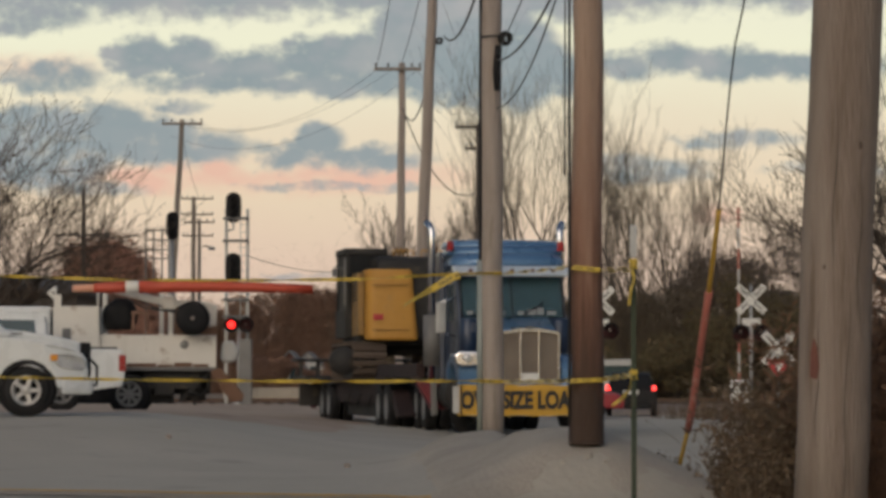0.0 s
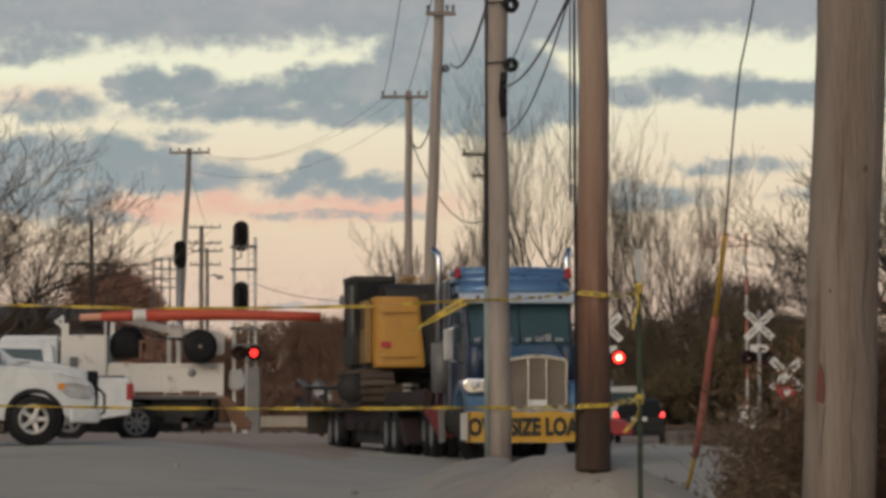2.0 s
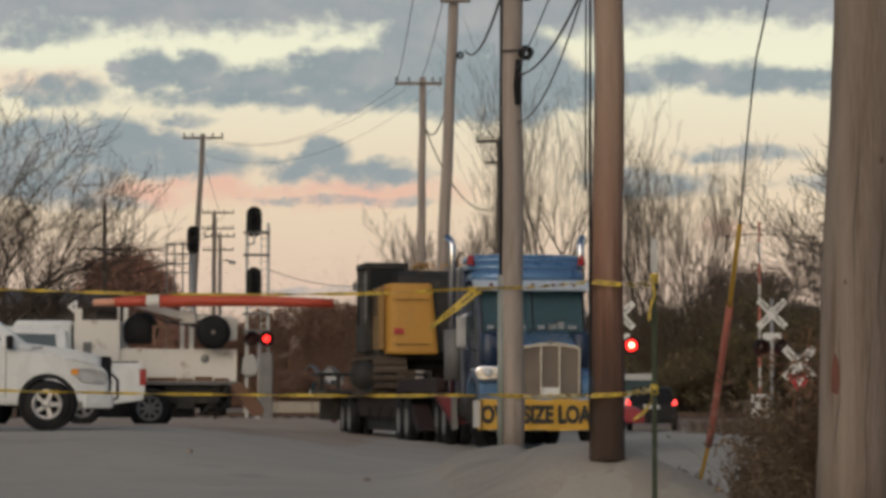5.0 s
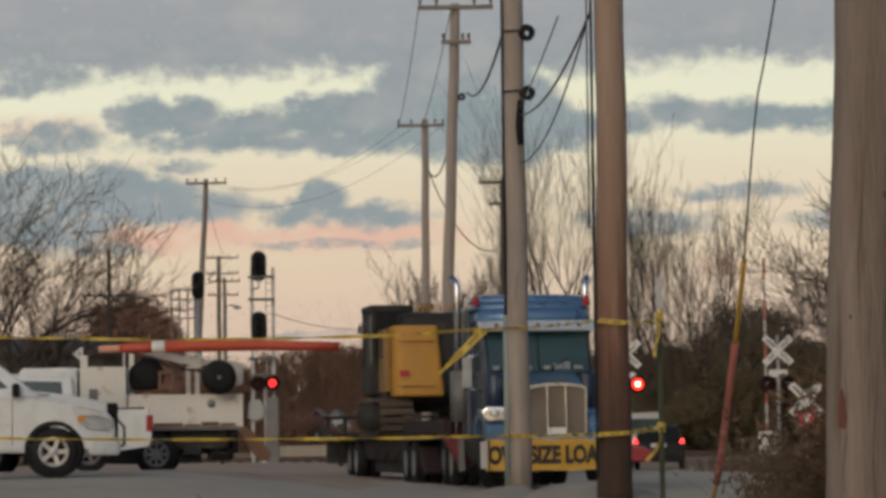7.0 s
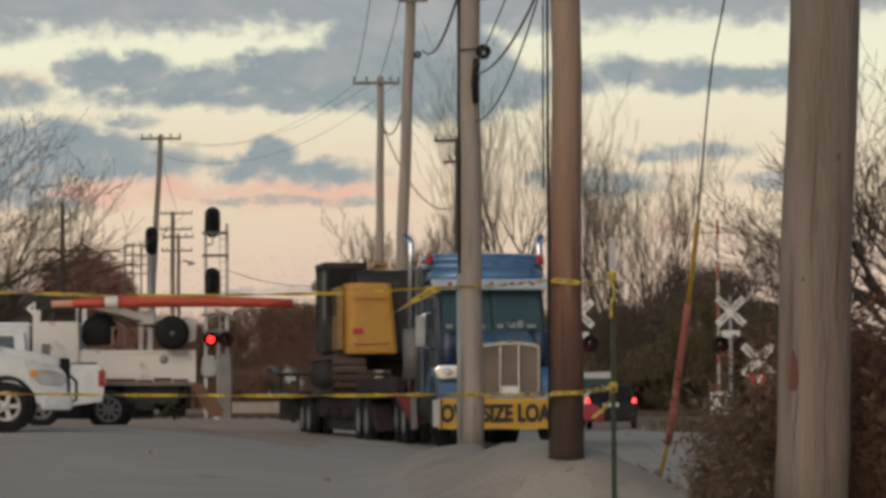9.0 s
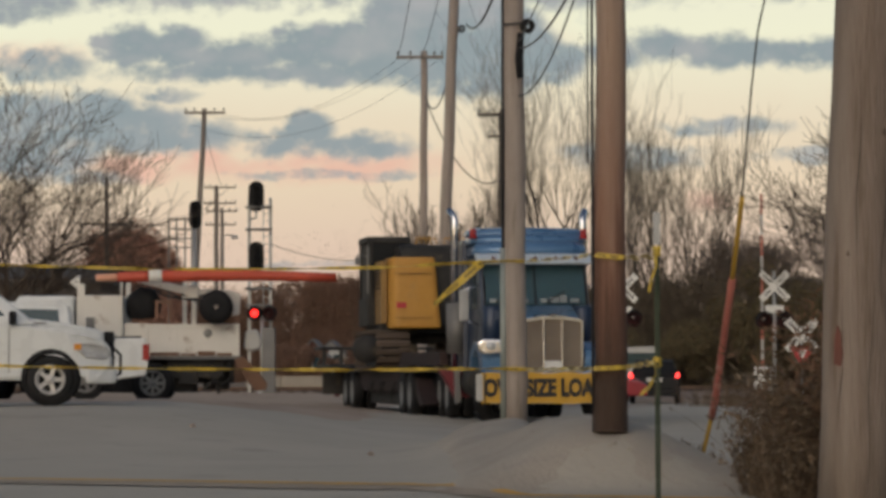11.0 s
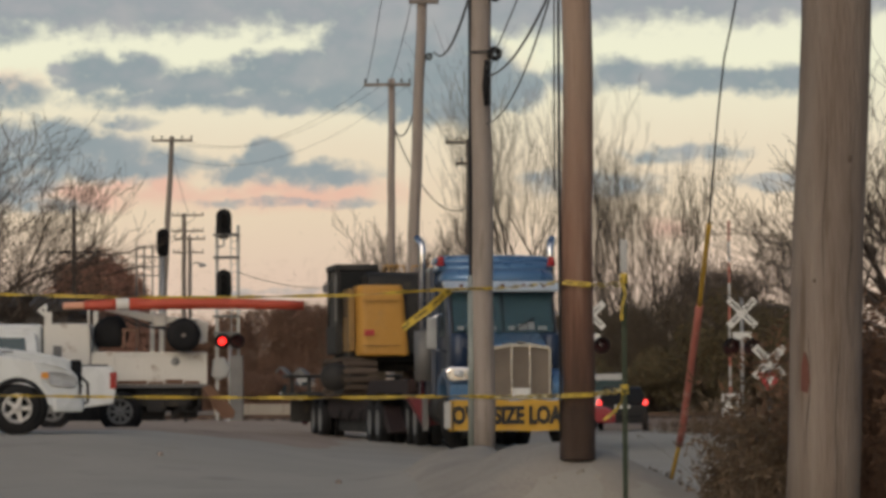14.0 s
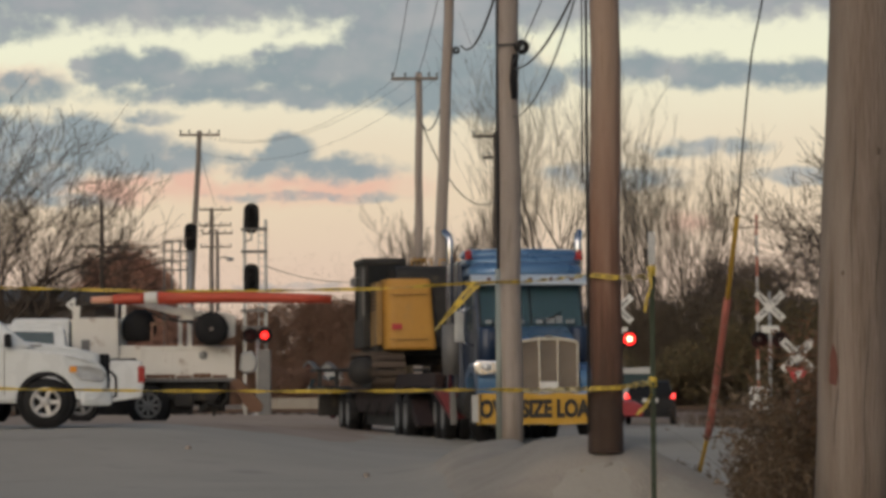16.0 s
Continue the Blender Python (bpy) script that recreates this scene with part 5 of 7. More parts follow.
for s in (-1, 1):
    bm = grown()
    tube(bm, [(1.35 * s, 4.3, 1.0), (1.35 * s, 4.3, 3.95), (1.35 * s, 4.3, 4.14), (1.37 * s, 4.36, 4.24), (1.43 * s, 4.5, 4.33)], [0.075, 0.075, 0.075, 0.08, 0.085], 16)
    st = part("exhaust_pipe", bm, M["chrome"], tractor, "chrome exhaust stack")
    bm = grown()
    tube(bm, [(1.32 * s, 4.25, 1.36), (1.32 * s, 4.25, 2.4)], 0.21, 16)
    part("heat_shield", bm, M["dull_steel"], st, "perforated steel heat shield")
    bm = grown()
    box(bm, (1.42 * s - 0.10, 2.28, 2.0), (1.42 * s + 0.10, 2.36, 2.62), 0.03)
    mi = part("mirror", bm, M["steel"], tractor, "tall side mirror")
    bm = grown()
    tube(bm, [(1.0 * s, 2.5, 2.75), (1.42 * s, 2.36, 2.62)], 0.02, 8)
    part("mirror_arm", bm, M["chrome"], mi)
    bm = grown()
    tube(bm, [(1.0 * s, 2.5, 1.9), (1.42 * s, 2.36, 2.02)], 0.02, 8)
    part("mirror_arm", bm, M["chrome"], mi)
    bm = grown()
    lathe(bm, [(0.0, 0.36), (0.15, 0.34), (0.19, 0.3), (0.19, -0.3), (0.15, -0.36), (0.0, -0.37)], pose(0.92 * s, 1.9, 1.95), 18)
    part("air_cleaner", bm, M["dark_blue"], tractor)
    bm = grown()
    lathe(bm, [(0.0, -0.75), (0.3, -0.74), (0.32, -0.7), (0.32, 0.7), (0.3, 0.74), (0.0, 0.75)], pose(0.98 * s, 3.4, 0.78, 90, 0, 0), 20)
    part("fuel_tank", bm, M["machine_dark"], tractor)
bm = grown()
for x in (-0.42, 0.42):
    box(bm, (x - 0.05, 0.3, 0.72), (x + 0.05, 8.6, 0.98), 0.01)
for y in (1.3, 4.0, 6.6, 8.0):
    box(bm, (-0.45, y - 0.08, 0.7), (0.45, y + 0.08, 0.9))
part("chassis", bm, M["machine_dark"], tractor)
steer = wheel_meshes(0.51, 0.29, 0.29, 10, "rim_dark")
drive = wheel_meshes(0.51, 0.27, 0.29, 10, "rim_dark")
for s in (-1, 1):
    add_wheel(tractor, steer, (1.06 * s, 1.20, 0.50), (90 - 90 * s) - 34)
    for y in (6.6, 7.9):
        add_wheel(tractor, drive, (1.10 * s, y, 0.50), 90 - 90 * s)
        add_wheel(tractor, drive, (0.78 * s, y, 0.50), 90 - 90 * s)
    bm = grown()
    prism(bm, [(8.55, 0.3), (8.55, 0.95), (8.58, 0.95), (8.58, 0.3)], 0.62 * s, 1.22 * s, "x")
    part("mud_flap", bm, M["black"], tractor)

bm = grown()
prism(bm, [(-0.95, 2.06), (0.95, 2.06), (0.95, 2.14), (-0.95, 2.14)], 2.30, 2.34, "z")
part("cowl", bm, M["dark_blue"], cab)
# seats and steering wheel seen through the glass, gasket round it, red step fairing behind the front wheel
bm = grown()
for a, b in (((-1.04, 2.055, 2.30), (1.04, 2.085, 2.345)), ((-1.04, 2.39, 3.13), (1.04, 2.42, 3.17))):
    box(bm, a, b, 0.008)
for x in (-1.03, 0.0, 1.03):
    bar(bm, (x, 2.06, 2.33), (x, 2.40, 3.15), 0.04, 0.03)
part("windshield_gasket", bm, M["black"], cab)
bm = grown()
prism(bm, [(-1.74, 1.06), (-1.26, 1.0), (-0.98, 0.48), (-1.36, 0.42)], 3.9, 4.35, "y", 0.03)
part("step_fairing", bm, M["trailer_red"], tractor, "dull red step fairing")
bm = grown()
prism(bm, [(-1.44, 1.05), (-1.32, 1.08), (-1.30, 0.35), (-1.42, 0.32)], 3.7, 3.85, "y", 0.02)
part("step_plate", bm, M["dull_steel"], tractor, "grey step plate")
for s in (-1, 1):
    bm = grown()
    box(bm, (0.735 * s - 0.01, 0.75, 1.62), (0.735 * s + 0.01, 1.35, 1.80), 0.01)
    for k in range(4):
        box(bm, (0.75 * s - 0.012, 0.78, 1.64 + 0.04 * k), (0.75 * s + 0.012, 1.32, 1.655 + 0.04 * k))
    part("hood_vent", bm, M["black"], tractor)
    bm = grown()
    tube(bm, [(0.95 * s, 0.25, 1.62), (1.0 * s, 0.2, 1.95), (1.03 * s, 0.22, 2.0)], 0.012, 6)
    box(bm, (1.03 * s - 0.07, 0.2, 1.98), (1.03 * s + 0.07, 0.25, 2.16), 0.02)
    part("hood_mirror", bm, M["dark_blue"], tractor)
# turn signal: a lamp that turns its lit face to the front
bm = grown()
lathe(bm, [(0.0, 0.052), (0.06, 0.045), (0.085, 0.0)], pose(0, 0, 0, 90, 0, 0), 16)
lathe(bm, [(0.085, 0.0), (0.06, -0.045), (0.0, -0.052)], pose(0, 0, 0, 90, 0, 0), 16)
for f in bm.faces:
    f.material_index = 0 if f.calc_center_median().y < 0 else 1
turn_signal = part("turn_signal", bm, [M["glow_amber"], M["lamp_clear"]], tractor, "amber turn signal", m=pose(-1.24, -0.20, 1.47))

# trailer and excavator turned behind the tractor
RIG = pose(0.54, 61.1, 0.12, 0, 0, 10)
trailer = thing("lowboy_trailer", RIG, "faded red lowboy trailer carrying a yellow excavator", "trailer")
for s in (-1, 1):
    bm = grown()
    prism(bm, [(-1.0, 1.15), (3.4, 1.15), (4.4, 0.55), (5.0, 0.55), (11.0, 0.55), (11.4, 0.72), (15.2, 0.72), (15.2, 1.10), (11.2, 1.10), (5.2, 1.02), (4.4, 1.45), (-1.0, 1.45)], 1.12 * s, 1.30 * s, "x", 0.015)
    part("side_beam", bm, M["trailer_shaded"], trailer)
    bm = grown()
    prism(bm, [(0.8, 0.30), (2.3, 1.12), (2.8, 1.12), (1.3, 0.25)], 1.0 * s, 1.38 * s, "x", 0.02)
    part("gooseneck_brace", bm, M["trailer_shaded"], trailer)
for i in range(40):
    bm = grown()
    box(bm, (-1.42, 5.2 + 0.25 * i, 1.03), (1.42, 5.435 + 0.25 * i, 1.08), 0.006)
    part("deck_plank", bm, M["tie"], trailer)
bm = grown()
box(bm, (-1.45, 15.0, 0.5), (1.45, 15.5, 1.15), 0.03)
part("tail_beam", bm, M["machine_dark"], trailer)
for s in (-1, 1):
    bm = grown()
    prism(bm, [(12.6, 1.12), (15.6, 1.12), (15.7, 1.22), (12.7, 1.22)], 0.9 * s, 1.95 * s, "x", 0.02)
    ramp = part("ramp", bm, M["machine_dark"], trailer, "dark folded loading ramp")
    bm = grown()
    prism(bm, [(14.2, 1.60), (15.6, 1.60), (15.65, 1.70), (14.2, 1.68)], 0.85 * s, 2.0 * s, "x", 0.02)
    part("ramp_lip", bm, M["machine_dark"], ramp)
    bm = grown()
    box(bm, (1.42 * s - 0.5, 14.35, 0.42), (1.42 * s + 0.5, 14.45, 1.0), 0.02)
    part("ramp_panel", bm, M["machine_dark"], ramp)
    for x in (0.95, 1.42, 1.88):
        bm = grown()
        box(bm, (x * s - 0.05, 14.3, 1.2), (x * s + 0.05, 14.45, 1.62), 0.01)
        part("ramp_upright", bm, M["machine_dark"], ramp)
    bm = grown()
    box(bm, (1.30 * s - 0.12, 14.6, 0.35), (1.30 * s + 0.12 + 0.35 * s, 15.1, 1.08), 0.03)
    part("outrigger", bm, M["trailer_red"], trailer)
for s in (-1, 1):
    for y in (2.2, 3.4, 11.9, 13.2):
        for x in (1.33, 1.0):
            add_wheel(trailer, drive, (x * s, y, 0.50), 90 - 90 * s)
    for y in (2.8, 12.55):
        bm = grown()
        prism(bm, [(y - 1.3, 1.02), (y - 1.0, 1.085), (y + 1.0, 1.085), (y + 1.3, 1.02), (y + 1.3, 1.0), (y - 1.3, 1.0)], 0.84 * s, 1.48 * s, "x")
        part("fender", bm, M["machine_dark"], trailer)
bm = grown()
box(bm, (-0.8, 1.2, 0.4), (0.8, 14.0, 0.95), 0.02)
part("axle_frame", bm, M["machine_dark"], trailer)
bm = grown()
box(bm, (-1.1, 4.6, 0.22), (1.1, 11.0, 0.56), 0.03)
part("drop_deck_frame", bm, M["machine_dark"], trailer)
for s in (-1, 1):
    for y in (5.6, 7.4, 9.2):
        bm = grown()
        tube(bm, [(1.31 * s, y - 0.3, 0.78), (1.36 * s, y, 0.5), (1.31 * s, y + 0.3, 0.78)], 0.02, 6)
        part("load_chain", bm, M["machine_dark"], trailer)

digger = thing("excavator", RIG @ pose(0.0, 6.6, 1.08), "yellow and dark grey tracked excavator loaded on a trailer", "excavator")


def track_loop(n, length, r):
    """Points round a track loop in (y, z)."""
    out = []
    total = 2 * length + 2 * math.pi * r
    for i in range(n):
        s = total * i / n
        if s < length:
            out.append((s, 0.0, 0.0))
        elif s < length + math.pi * r:
            a = (s - length) / r
            out.append((length + r * math.sin(a), r - r * math.cos(a), math.degrees(a)))
        elif s < 2 * length + math.pi * r:
            out.append((length - (s - length - math.pi * r), 2 * r, 180.0))
        else:
            a = (s - 2 * length - math.pi * r) / r
            out.append((-r * math.sin(a), r + r * math.cos(a), 180 + math.degrees(a)))
    return out


bm = grown()
box(bm, (-0.41, -0.075, -0.02), (0.41, 0.075, 0.035), 0.006)
box(bm, (-0.41, -0.02, -0.05), (0.41, 0.02, -0.02))
shoe = to_mesh("track_shoe", bm, M["track"])
for s in (-1, 1):
    bm = grown()
    prism(bm, [(0.35, 0.08), (3.35, 0.08), (3.62, 0.42), (3.35, 0.76), (0.35, 0.76), (0.05, 0.42)], (1.18 * s) - 0.2, (1.18 * s) + 0.2, "x", 0.03)
    fr = part("track_frame", bm, M["machine_dark"], digger)
    for y, z, a in track_loop(44, 3.2, 0.43):
        part("track_shoe", shoe, None, fr, m=pose(1.18 * s, 0.35 + y, 0.04 + z, a))
bm = grown()
lathe(bm, [(0.0, -0.25), (0.2, -0.25), (0.3, -0.18), (0.34, 0.0), (0.34, 0.3), (0.0, 0.3)], pose(-1.80, 0.25, 0.48, 90, 0, 0), 20)
part("drive_motor", bm, M["machine_dark"], digger, "dark round drive motor housing")
bm = grown()
lathe(bm, [(0.0, 0.0), (0.75, 0.0), (0.75, 0.28), (0.0, 0.28)], pose(0, 1.9, 0.62), 28)
part("swing_bearing", bm, M["machine_dark"], digger)
bm = grown()
prism(bm, [(-1.24, 0.85), (-1.25, 0.22), (-1.20, 0.04), (-1.10, -0.06), (-0.6, -0.10), (-0.22, -0.09), (-0.14, -0.02), (-0.13, 0.85)], 0.98, 2.70, "z", 0.07)
for v in bm.verts:
    if v.co.z < 1.55:
        v.co.x += 0.16 * (1.55 - v.co.z) / 0.57 * (v.co.x + 1.24) / 1.1
        v.co.y += 0.03 * ((1.55 - v.co.z) / 0.57) ** 2
    elif v.co.z > 2.6:
        v.co.y += 0.05
cw = part("counterweight", bm, M["yellow"], digger, "yellow counterweight with a small red mark")
bm = grown()
box(bm, (-1.10, -0.085, 1.42), (-0.86, -0.05, 1.56), 0.004)
part("decal", bm, M["sign_red"], cw, m=pose(0, -0.005, 0.05))
bm = grown()
box(bm, (-1.40, 0.5, 0.86), (1.40, 3.1, 1.12), 0.03)
part("upper_frame", bm, M["machine_dark"], digger)
bm = grown()
prism(bm, [(0.22, 2.62), (0.27, 2.84), (0.38, 2.97), (0.6, 3.04), (1.7, 3.0), (2.0, 2.62), (2.0, 1.0), (0.22, 1.0)], -0.95, 1.38, "x", 0.09)
part("engine_cover", bm, M["machine_dark"], digger)
bm = grown()
box(bm, (-1.42, 0.3, 1.1), (-1.27, 1.32, 2.62), 0.02)
part("side_door", bm, M["ochre"], digger, "grimy ochre side panel")
for k in range(6):
    bm = grown()
    box(bm, (-1.44, 0.42, 1.95 + 0.09 * k), (-1.415, 1.2, 1.99 + 0.09 * k))
    part("louvre", bm, M["machine_dark"], digger)
for z in (1.22, 2.30):
    bm = grown()
    box(bm, (-1.14, -0.112, z), (-0.24, -0.08, z + 0.012))
    part("seam", bm, M["machine_dark"], cw)
bm = grown()
tube(bm, [(0.55, 0.75, 2.95), (0.55, 0.75, 3.22), (0.55, 0.66, 3.30)], 0.06, 10)
part("exhaust", bm, M["rust"], digger)
for x in (-0.1, 0.02, 0.14):
    bm = grown()
    tube(bm, [(x, 2.3, 2.2), (x, 2.2, 3.05), (x, 2.6, 3.32), (x, 3.2, 3.1)], 0.035, 8)
    part("boom_hose", bm, M["ochre"] if x else M["cable"], digger)
bm = grown()
for x, y in ((-1.52, 1.42), (-0.60, 1.42), (-1.52, 2.95), (-0.60, 2.95)):
    box(bm, (x - 0.055, y - 0.055, 1.1), (x + 0.055, y + 0.055, 3.20))
box(bm, (-1.60, 1.36, 3.10), (-0.52, 3.02, 3.26), 0.03)
box(bm, (-1.60, 1.36, 1.05), (-0.52, 3.02, 1.75), 0.03)
ecab = part("operator_cab", bm, M["machine_dark"], digger, "dark operator cab with glass")
for a, b in (((-1.46, 1.40, 1.75), (-0.64, 1.415, 3.10)), ((-1.535, 1.48, 1.75), (-1.52, 2.88, 3.10))):
    bm = grown()
    box(bm, a, b)
    part("window", bm, M["pane_black"], ecab)
bm = grown()
tube(bm, [(-1.55, 1.40, 2.75), (-1.85, 1.30, 2.80), (-1.85, 1.30, 2.62)], 0.018, 6)
box(bm, (-1.92, 1.27, 2.55), (-1.78, 1.31, 2.75), 0.01)
part("mirror", bm, M["dull_steel"], digger)
# lighter upright bar added as the reflection line on the cab glass
bm = grown()
box(bm, (-1.62, 1.33, 1.85), (-1.56, 1.39, 3.0), 0.01)
part("cab_pillar", bm, M["dull_steel"], digger)
for x in (-0.2, 0.5, 1.1):
    bm = grown()
    tube(bm, [(x - 0.25, 1.0, 2.9), (x - 0.25, 1.0, 3.2), (x + 0.25, 1.0, 3.2), (x + 0.25, 1.0, 2.9)], 0.02, 8)
    part("handrail", bm, M["yellow"], digger)
bm = grown()
prism(bm, [(2.2, 1.2), (2.6, 2.4), (4.6, 3.0), (6.2, 2.2), (6.1, 1.95), (4.6, 2.55), (2.9, 1.9), (2.7, 1.2)], -0.2, 0.22, "x", 0.03)
part("boom", bm, M["yellow"], digger)


def pickup(name, m, label, cab_rear, rims="rim", wheels_at=(0.95, 4.35)):
    """A white full-size pickup; front at x = 0, body towards -x."""
    t = thing(name, m, label, "pickup truck", "white work trucks")

    def squeezed(bm):
        for v in bm.verts:
            v.co.x = v.co.x * 1.06 if v.co.x > -0.95 else v.co.x - 0.057
            if v.co.x > -0.55:
                v.co.y *= 1 - 0.22 * min(1.0, (v.co.x + 0.55) / 0.6) ** 2
        return bm

    bm = grown()
    low = [(-0.02, 0.50), (0.0, 0.72), (-0.03, 0.92), (-0.11, 1.02), (-0.32, 1.12), (-0.7, 1.20), (-1.2, 1.27), (-1.6, 1.30), (-3.6, 1.26), (-5.55, 1.25), (-5.6, 0.72), (-5.55, 0.5),
           (-4.80, 0.40), (-4.75, 0.62), (-4.6, 0.80), (-4.35, 0.87), (-4.1, 0.80), (-3.95, 0.62), (-3.9, 0.40), (-1.42, 0.42), (-1.38, 0.62), (-1.2, 0.82), (-0.95, 0.89), (-0.7, 0.82), (-0.52, 0.62), (-0.48, 0.44), (-0.2, 0.40)]
    prism(bm, low, -0.98, 0.98, "y", 0.035)
    part("body", squeezed(bm), M["white"], t)
    bm = grown()
    prism(bm, [(-0.12, 1.16), (-0.2, 1.22), (-0.6, 1.31), (-1.0, 1.37), (-1.35, 1.41), (-1.5, 1.38), (-1.5, 1.2), (-0.14, 0.95)], -0.76, 0.76, "y", 0.05)
    hd = part("hood", squeezed(bm), M["white"], t)
    for s in (-1, 1):
        bm = grown()
        box(bm, (-1.28, 0.762 * s - 0.008, 1.315), (-1.02, 0.762 * s + 0.008, 1.345), 0.006)
        part("hood_badge", squeezed(bm), M["dull_steel"], hd, "plain dull badge")
        for x in (-1.62, -2.81):
            bm = grown()
            box(bm, (x - 0.006, 0.982 * s - 0.004, 0.52), (x + 0.006, 0.982 * s + 0.004, 1.27))
            part("door_seam", squeezed(bm), M["black"], t)
        bm = grown()
        box(bm, (-5.45, 0.90 * s - 0.045, 1.25), (-cab_rear - 0.35, 0.90 * s + 0.045, 1.285), 0.01)
        part("bed_cap", squeezed(bm), M["black"], t)
        bm = grown()
        box(bm, (-2.32, 0.985 * s - 0.012, 1.05), (-2.14, 0.985 * s + 0.016, 1.09), 0.008)
        part("door_handle", squeezed(bm), M["dull_steel"], t)
    bm = grown()
    prism(bm, [(-1.15, 1.28), (-1.95, 1.92), (-2.2, 1.98), (-cab_rear, 1.98), (-cab_rear - 0.12, 1.90), (-cab_rear - 0.2, 1.22)], -0.93, 0.93, "y", 0.05)
    for v in bm.verts:
        if v.co.z > 1.5:
            v.co.y *= 0.84
    cabp = part("cab", squeezed(bm), M["white"], t)
    for s in (-1, 1):
        bm = grown()
        prism(bm, [(-1.55, 1.32), (-2.05, 1.80), (-2.75, 1.84), (-2.75, 1.32)], 0.895 * s - 0.02, 0.895 * s + 0.02, "y")
        for v in bm.verts:
            if v.co.z > 1.5:
                v.co.y *= 0.92
        part("side_window", squeezed(bm), M["pane_dark"], cabp)
        bm = grown()
        prism(bm, [(-2.87, 1.32), (-2.87, 1.84), (-cab_rear + 0.1, 1.82), (-cab_rear + 0.05, 1.32)], 0.895 * s - 0.02, 0.895 * s + 0.02, "y")
        for v in bm.verts:
            if v.co.z > 1.5:
                v.co.y *= 0.92
        part("side_window", squeezed(bm), M["pane_dark"], cabp)
        bm = grown()
        prism(bm, [(-0.56, 0.99), (-0.54, 0.86), (-0.42, 0.76), (-0.10, 0.72), (-0.015, 0.80), (-0.08, 0.93), (-0.3, 1.0)], 0.62 * s, 0.992 * s, "y", 0.02)
        hp = part("headlight", squeezed(bm), M["lamp_glass"], t)
        bm = grown()
        box(bm, (-0.585, 0.985 * s - 0.02, 0.885), (-0.47, 0.985 * s + 0.02, 0.985), 0.015)
        part("side_marker", squeezed(bm), M["lamp_amber"], hp)
        bm = grown()
        box(bm, (-5.62, 0.93 * s - 0.06, 0.80), (-5.48, 0.93 * s + 0.058, 1.13), 0.02)
        part("tail_lamp", squeezed(bm), M["lamp_red"], t)
        bm = grown()
        box(bm, (-1.62, 1.05 * s - 0.1, 1.30), (-1.50, 1.05 * s + 0.1, 1.52), 0.04)
        part("side_mirror", squeezed(bm), M["black"], t)
        bm = grown()
        lathe(bm, [(0.40, 0.015), (0.47, 0.01), (0.475, -0.03), (0.40, -0.03)], pose(-1.007, 0.985 * s, 0.43, 90, 0, 0), 28)
        part("wheel_arch", bm, M["black"], t)
    bm = grown()
    prism(bm, [(-1.22, 1.27), (-1.92, 1.87), (-1.94, 1.85), (-1.26, 1.25)], -0.78, 0.78, "y")
    part("windshield", squeezed(bm), M["pane_dark"], t, m=pose(0.012, 0, 0.02))
    bm = grown()
    box(bm, (-0.14, -0.70, 0.62), (0.03, 0.70, 1.19), 0.03)
    gr = part("grille", squeezed(bm), M["black"], t)
    for k in range(3):
        bm = grown()
        box(bm, (0.0, -0.66, 0.74 + 0.15 * k), (0.05, 0.66, 0.78 + 0.15 * k), 0.008)
        part("grille_bar", squeezed(bm), M["chrome"], gr)
    bm = grown()
    box(bm, (-0.42, -0.985, 0.33), (0.07, 0.985, 0.60), 0.07)
    part("bumper", squeezed(bm), M["white"], t)
    bm = grown()
    for y in (-0.62, 0.62):
        tube(bm, [(-0.02, y, 0.42), (0.13, y, 0.50), (0.13, y, 0.80), (0.02, y, 0.92)], 0.022, 8)
    tube(bm, [(0.13, -0.66, 0.78), (0.13, 0.66, 0.78)], 0.025, 8)
    tube(bm, [(0.12, -0.62, 0.58), (0.12, 0.62, 0.58)], 0.03, 8)
    part("brush_guard", squeezed(bm), M["black"], t, "black brush guard")
    mesh = wheel_meshes(0.40, 0.27, 0.245, 5, rims)
    for s in (-1, 1):
        for x in wheels_at:
            add_wheel(t, mesh, (-0.057 - x, 0.86 * s, 0.40), 90 * s)
    return t


truck_a = pickup("pickup_truck", pose(-5.994 + 0.056, 46.9, 0.63, 0, 0, 7), "white pickup truck with alloy wheels and amber side marker", 4.3)
# darker rims here carry the shadow that lies behind the front pickup
truck_b = pickup("pickup_truck", pose(-6.222 - 5.87, 56.2, 0.58, 0, 0, 187), "white pickup truck with red tail lamp parked behind another", 3.9, "dull_steel")

# digger derrick truck
utility = thing("utility_truck", pose(-4.897, 60.2, 0.46, 0, 0, 4), "white utility line truck with an orange boom stowed over it", "utility truck")
UX = -4.897
bm = grown()
box(bm, (-1.92, -1.15, 1.02), (0.0, 1.15, 1.67), 0.025)
body_c = part("bed_side", bm, M["old_white"], utility)
for k in range(3):
    bm = grown()
    box(bm, (-1.86 + 0.62 * k, -1.162, 1.10), (-1.28 + 0.62 * k, -1.145, 1.61), 0.008)
    part("bin_door", bm, M["old_white"], body_c)
bm = grown()
box(bm, (-1.96, -1.185, 1.62), (0.03, -1.13, 1.70), 0.012)
box(bm, (-1.96, -1.18, 1.02), (-1.90, -1.14, 1.66), 0.01)
box(bm, (-0.03, -1.18, 1.02), (0.03, -1.14, 1.66), 0.01)
part("bed_rim", bm, M["old_white"], body_c)
bm = grown()
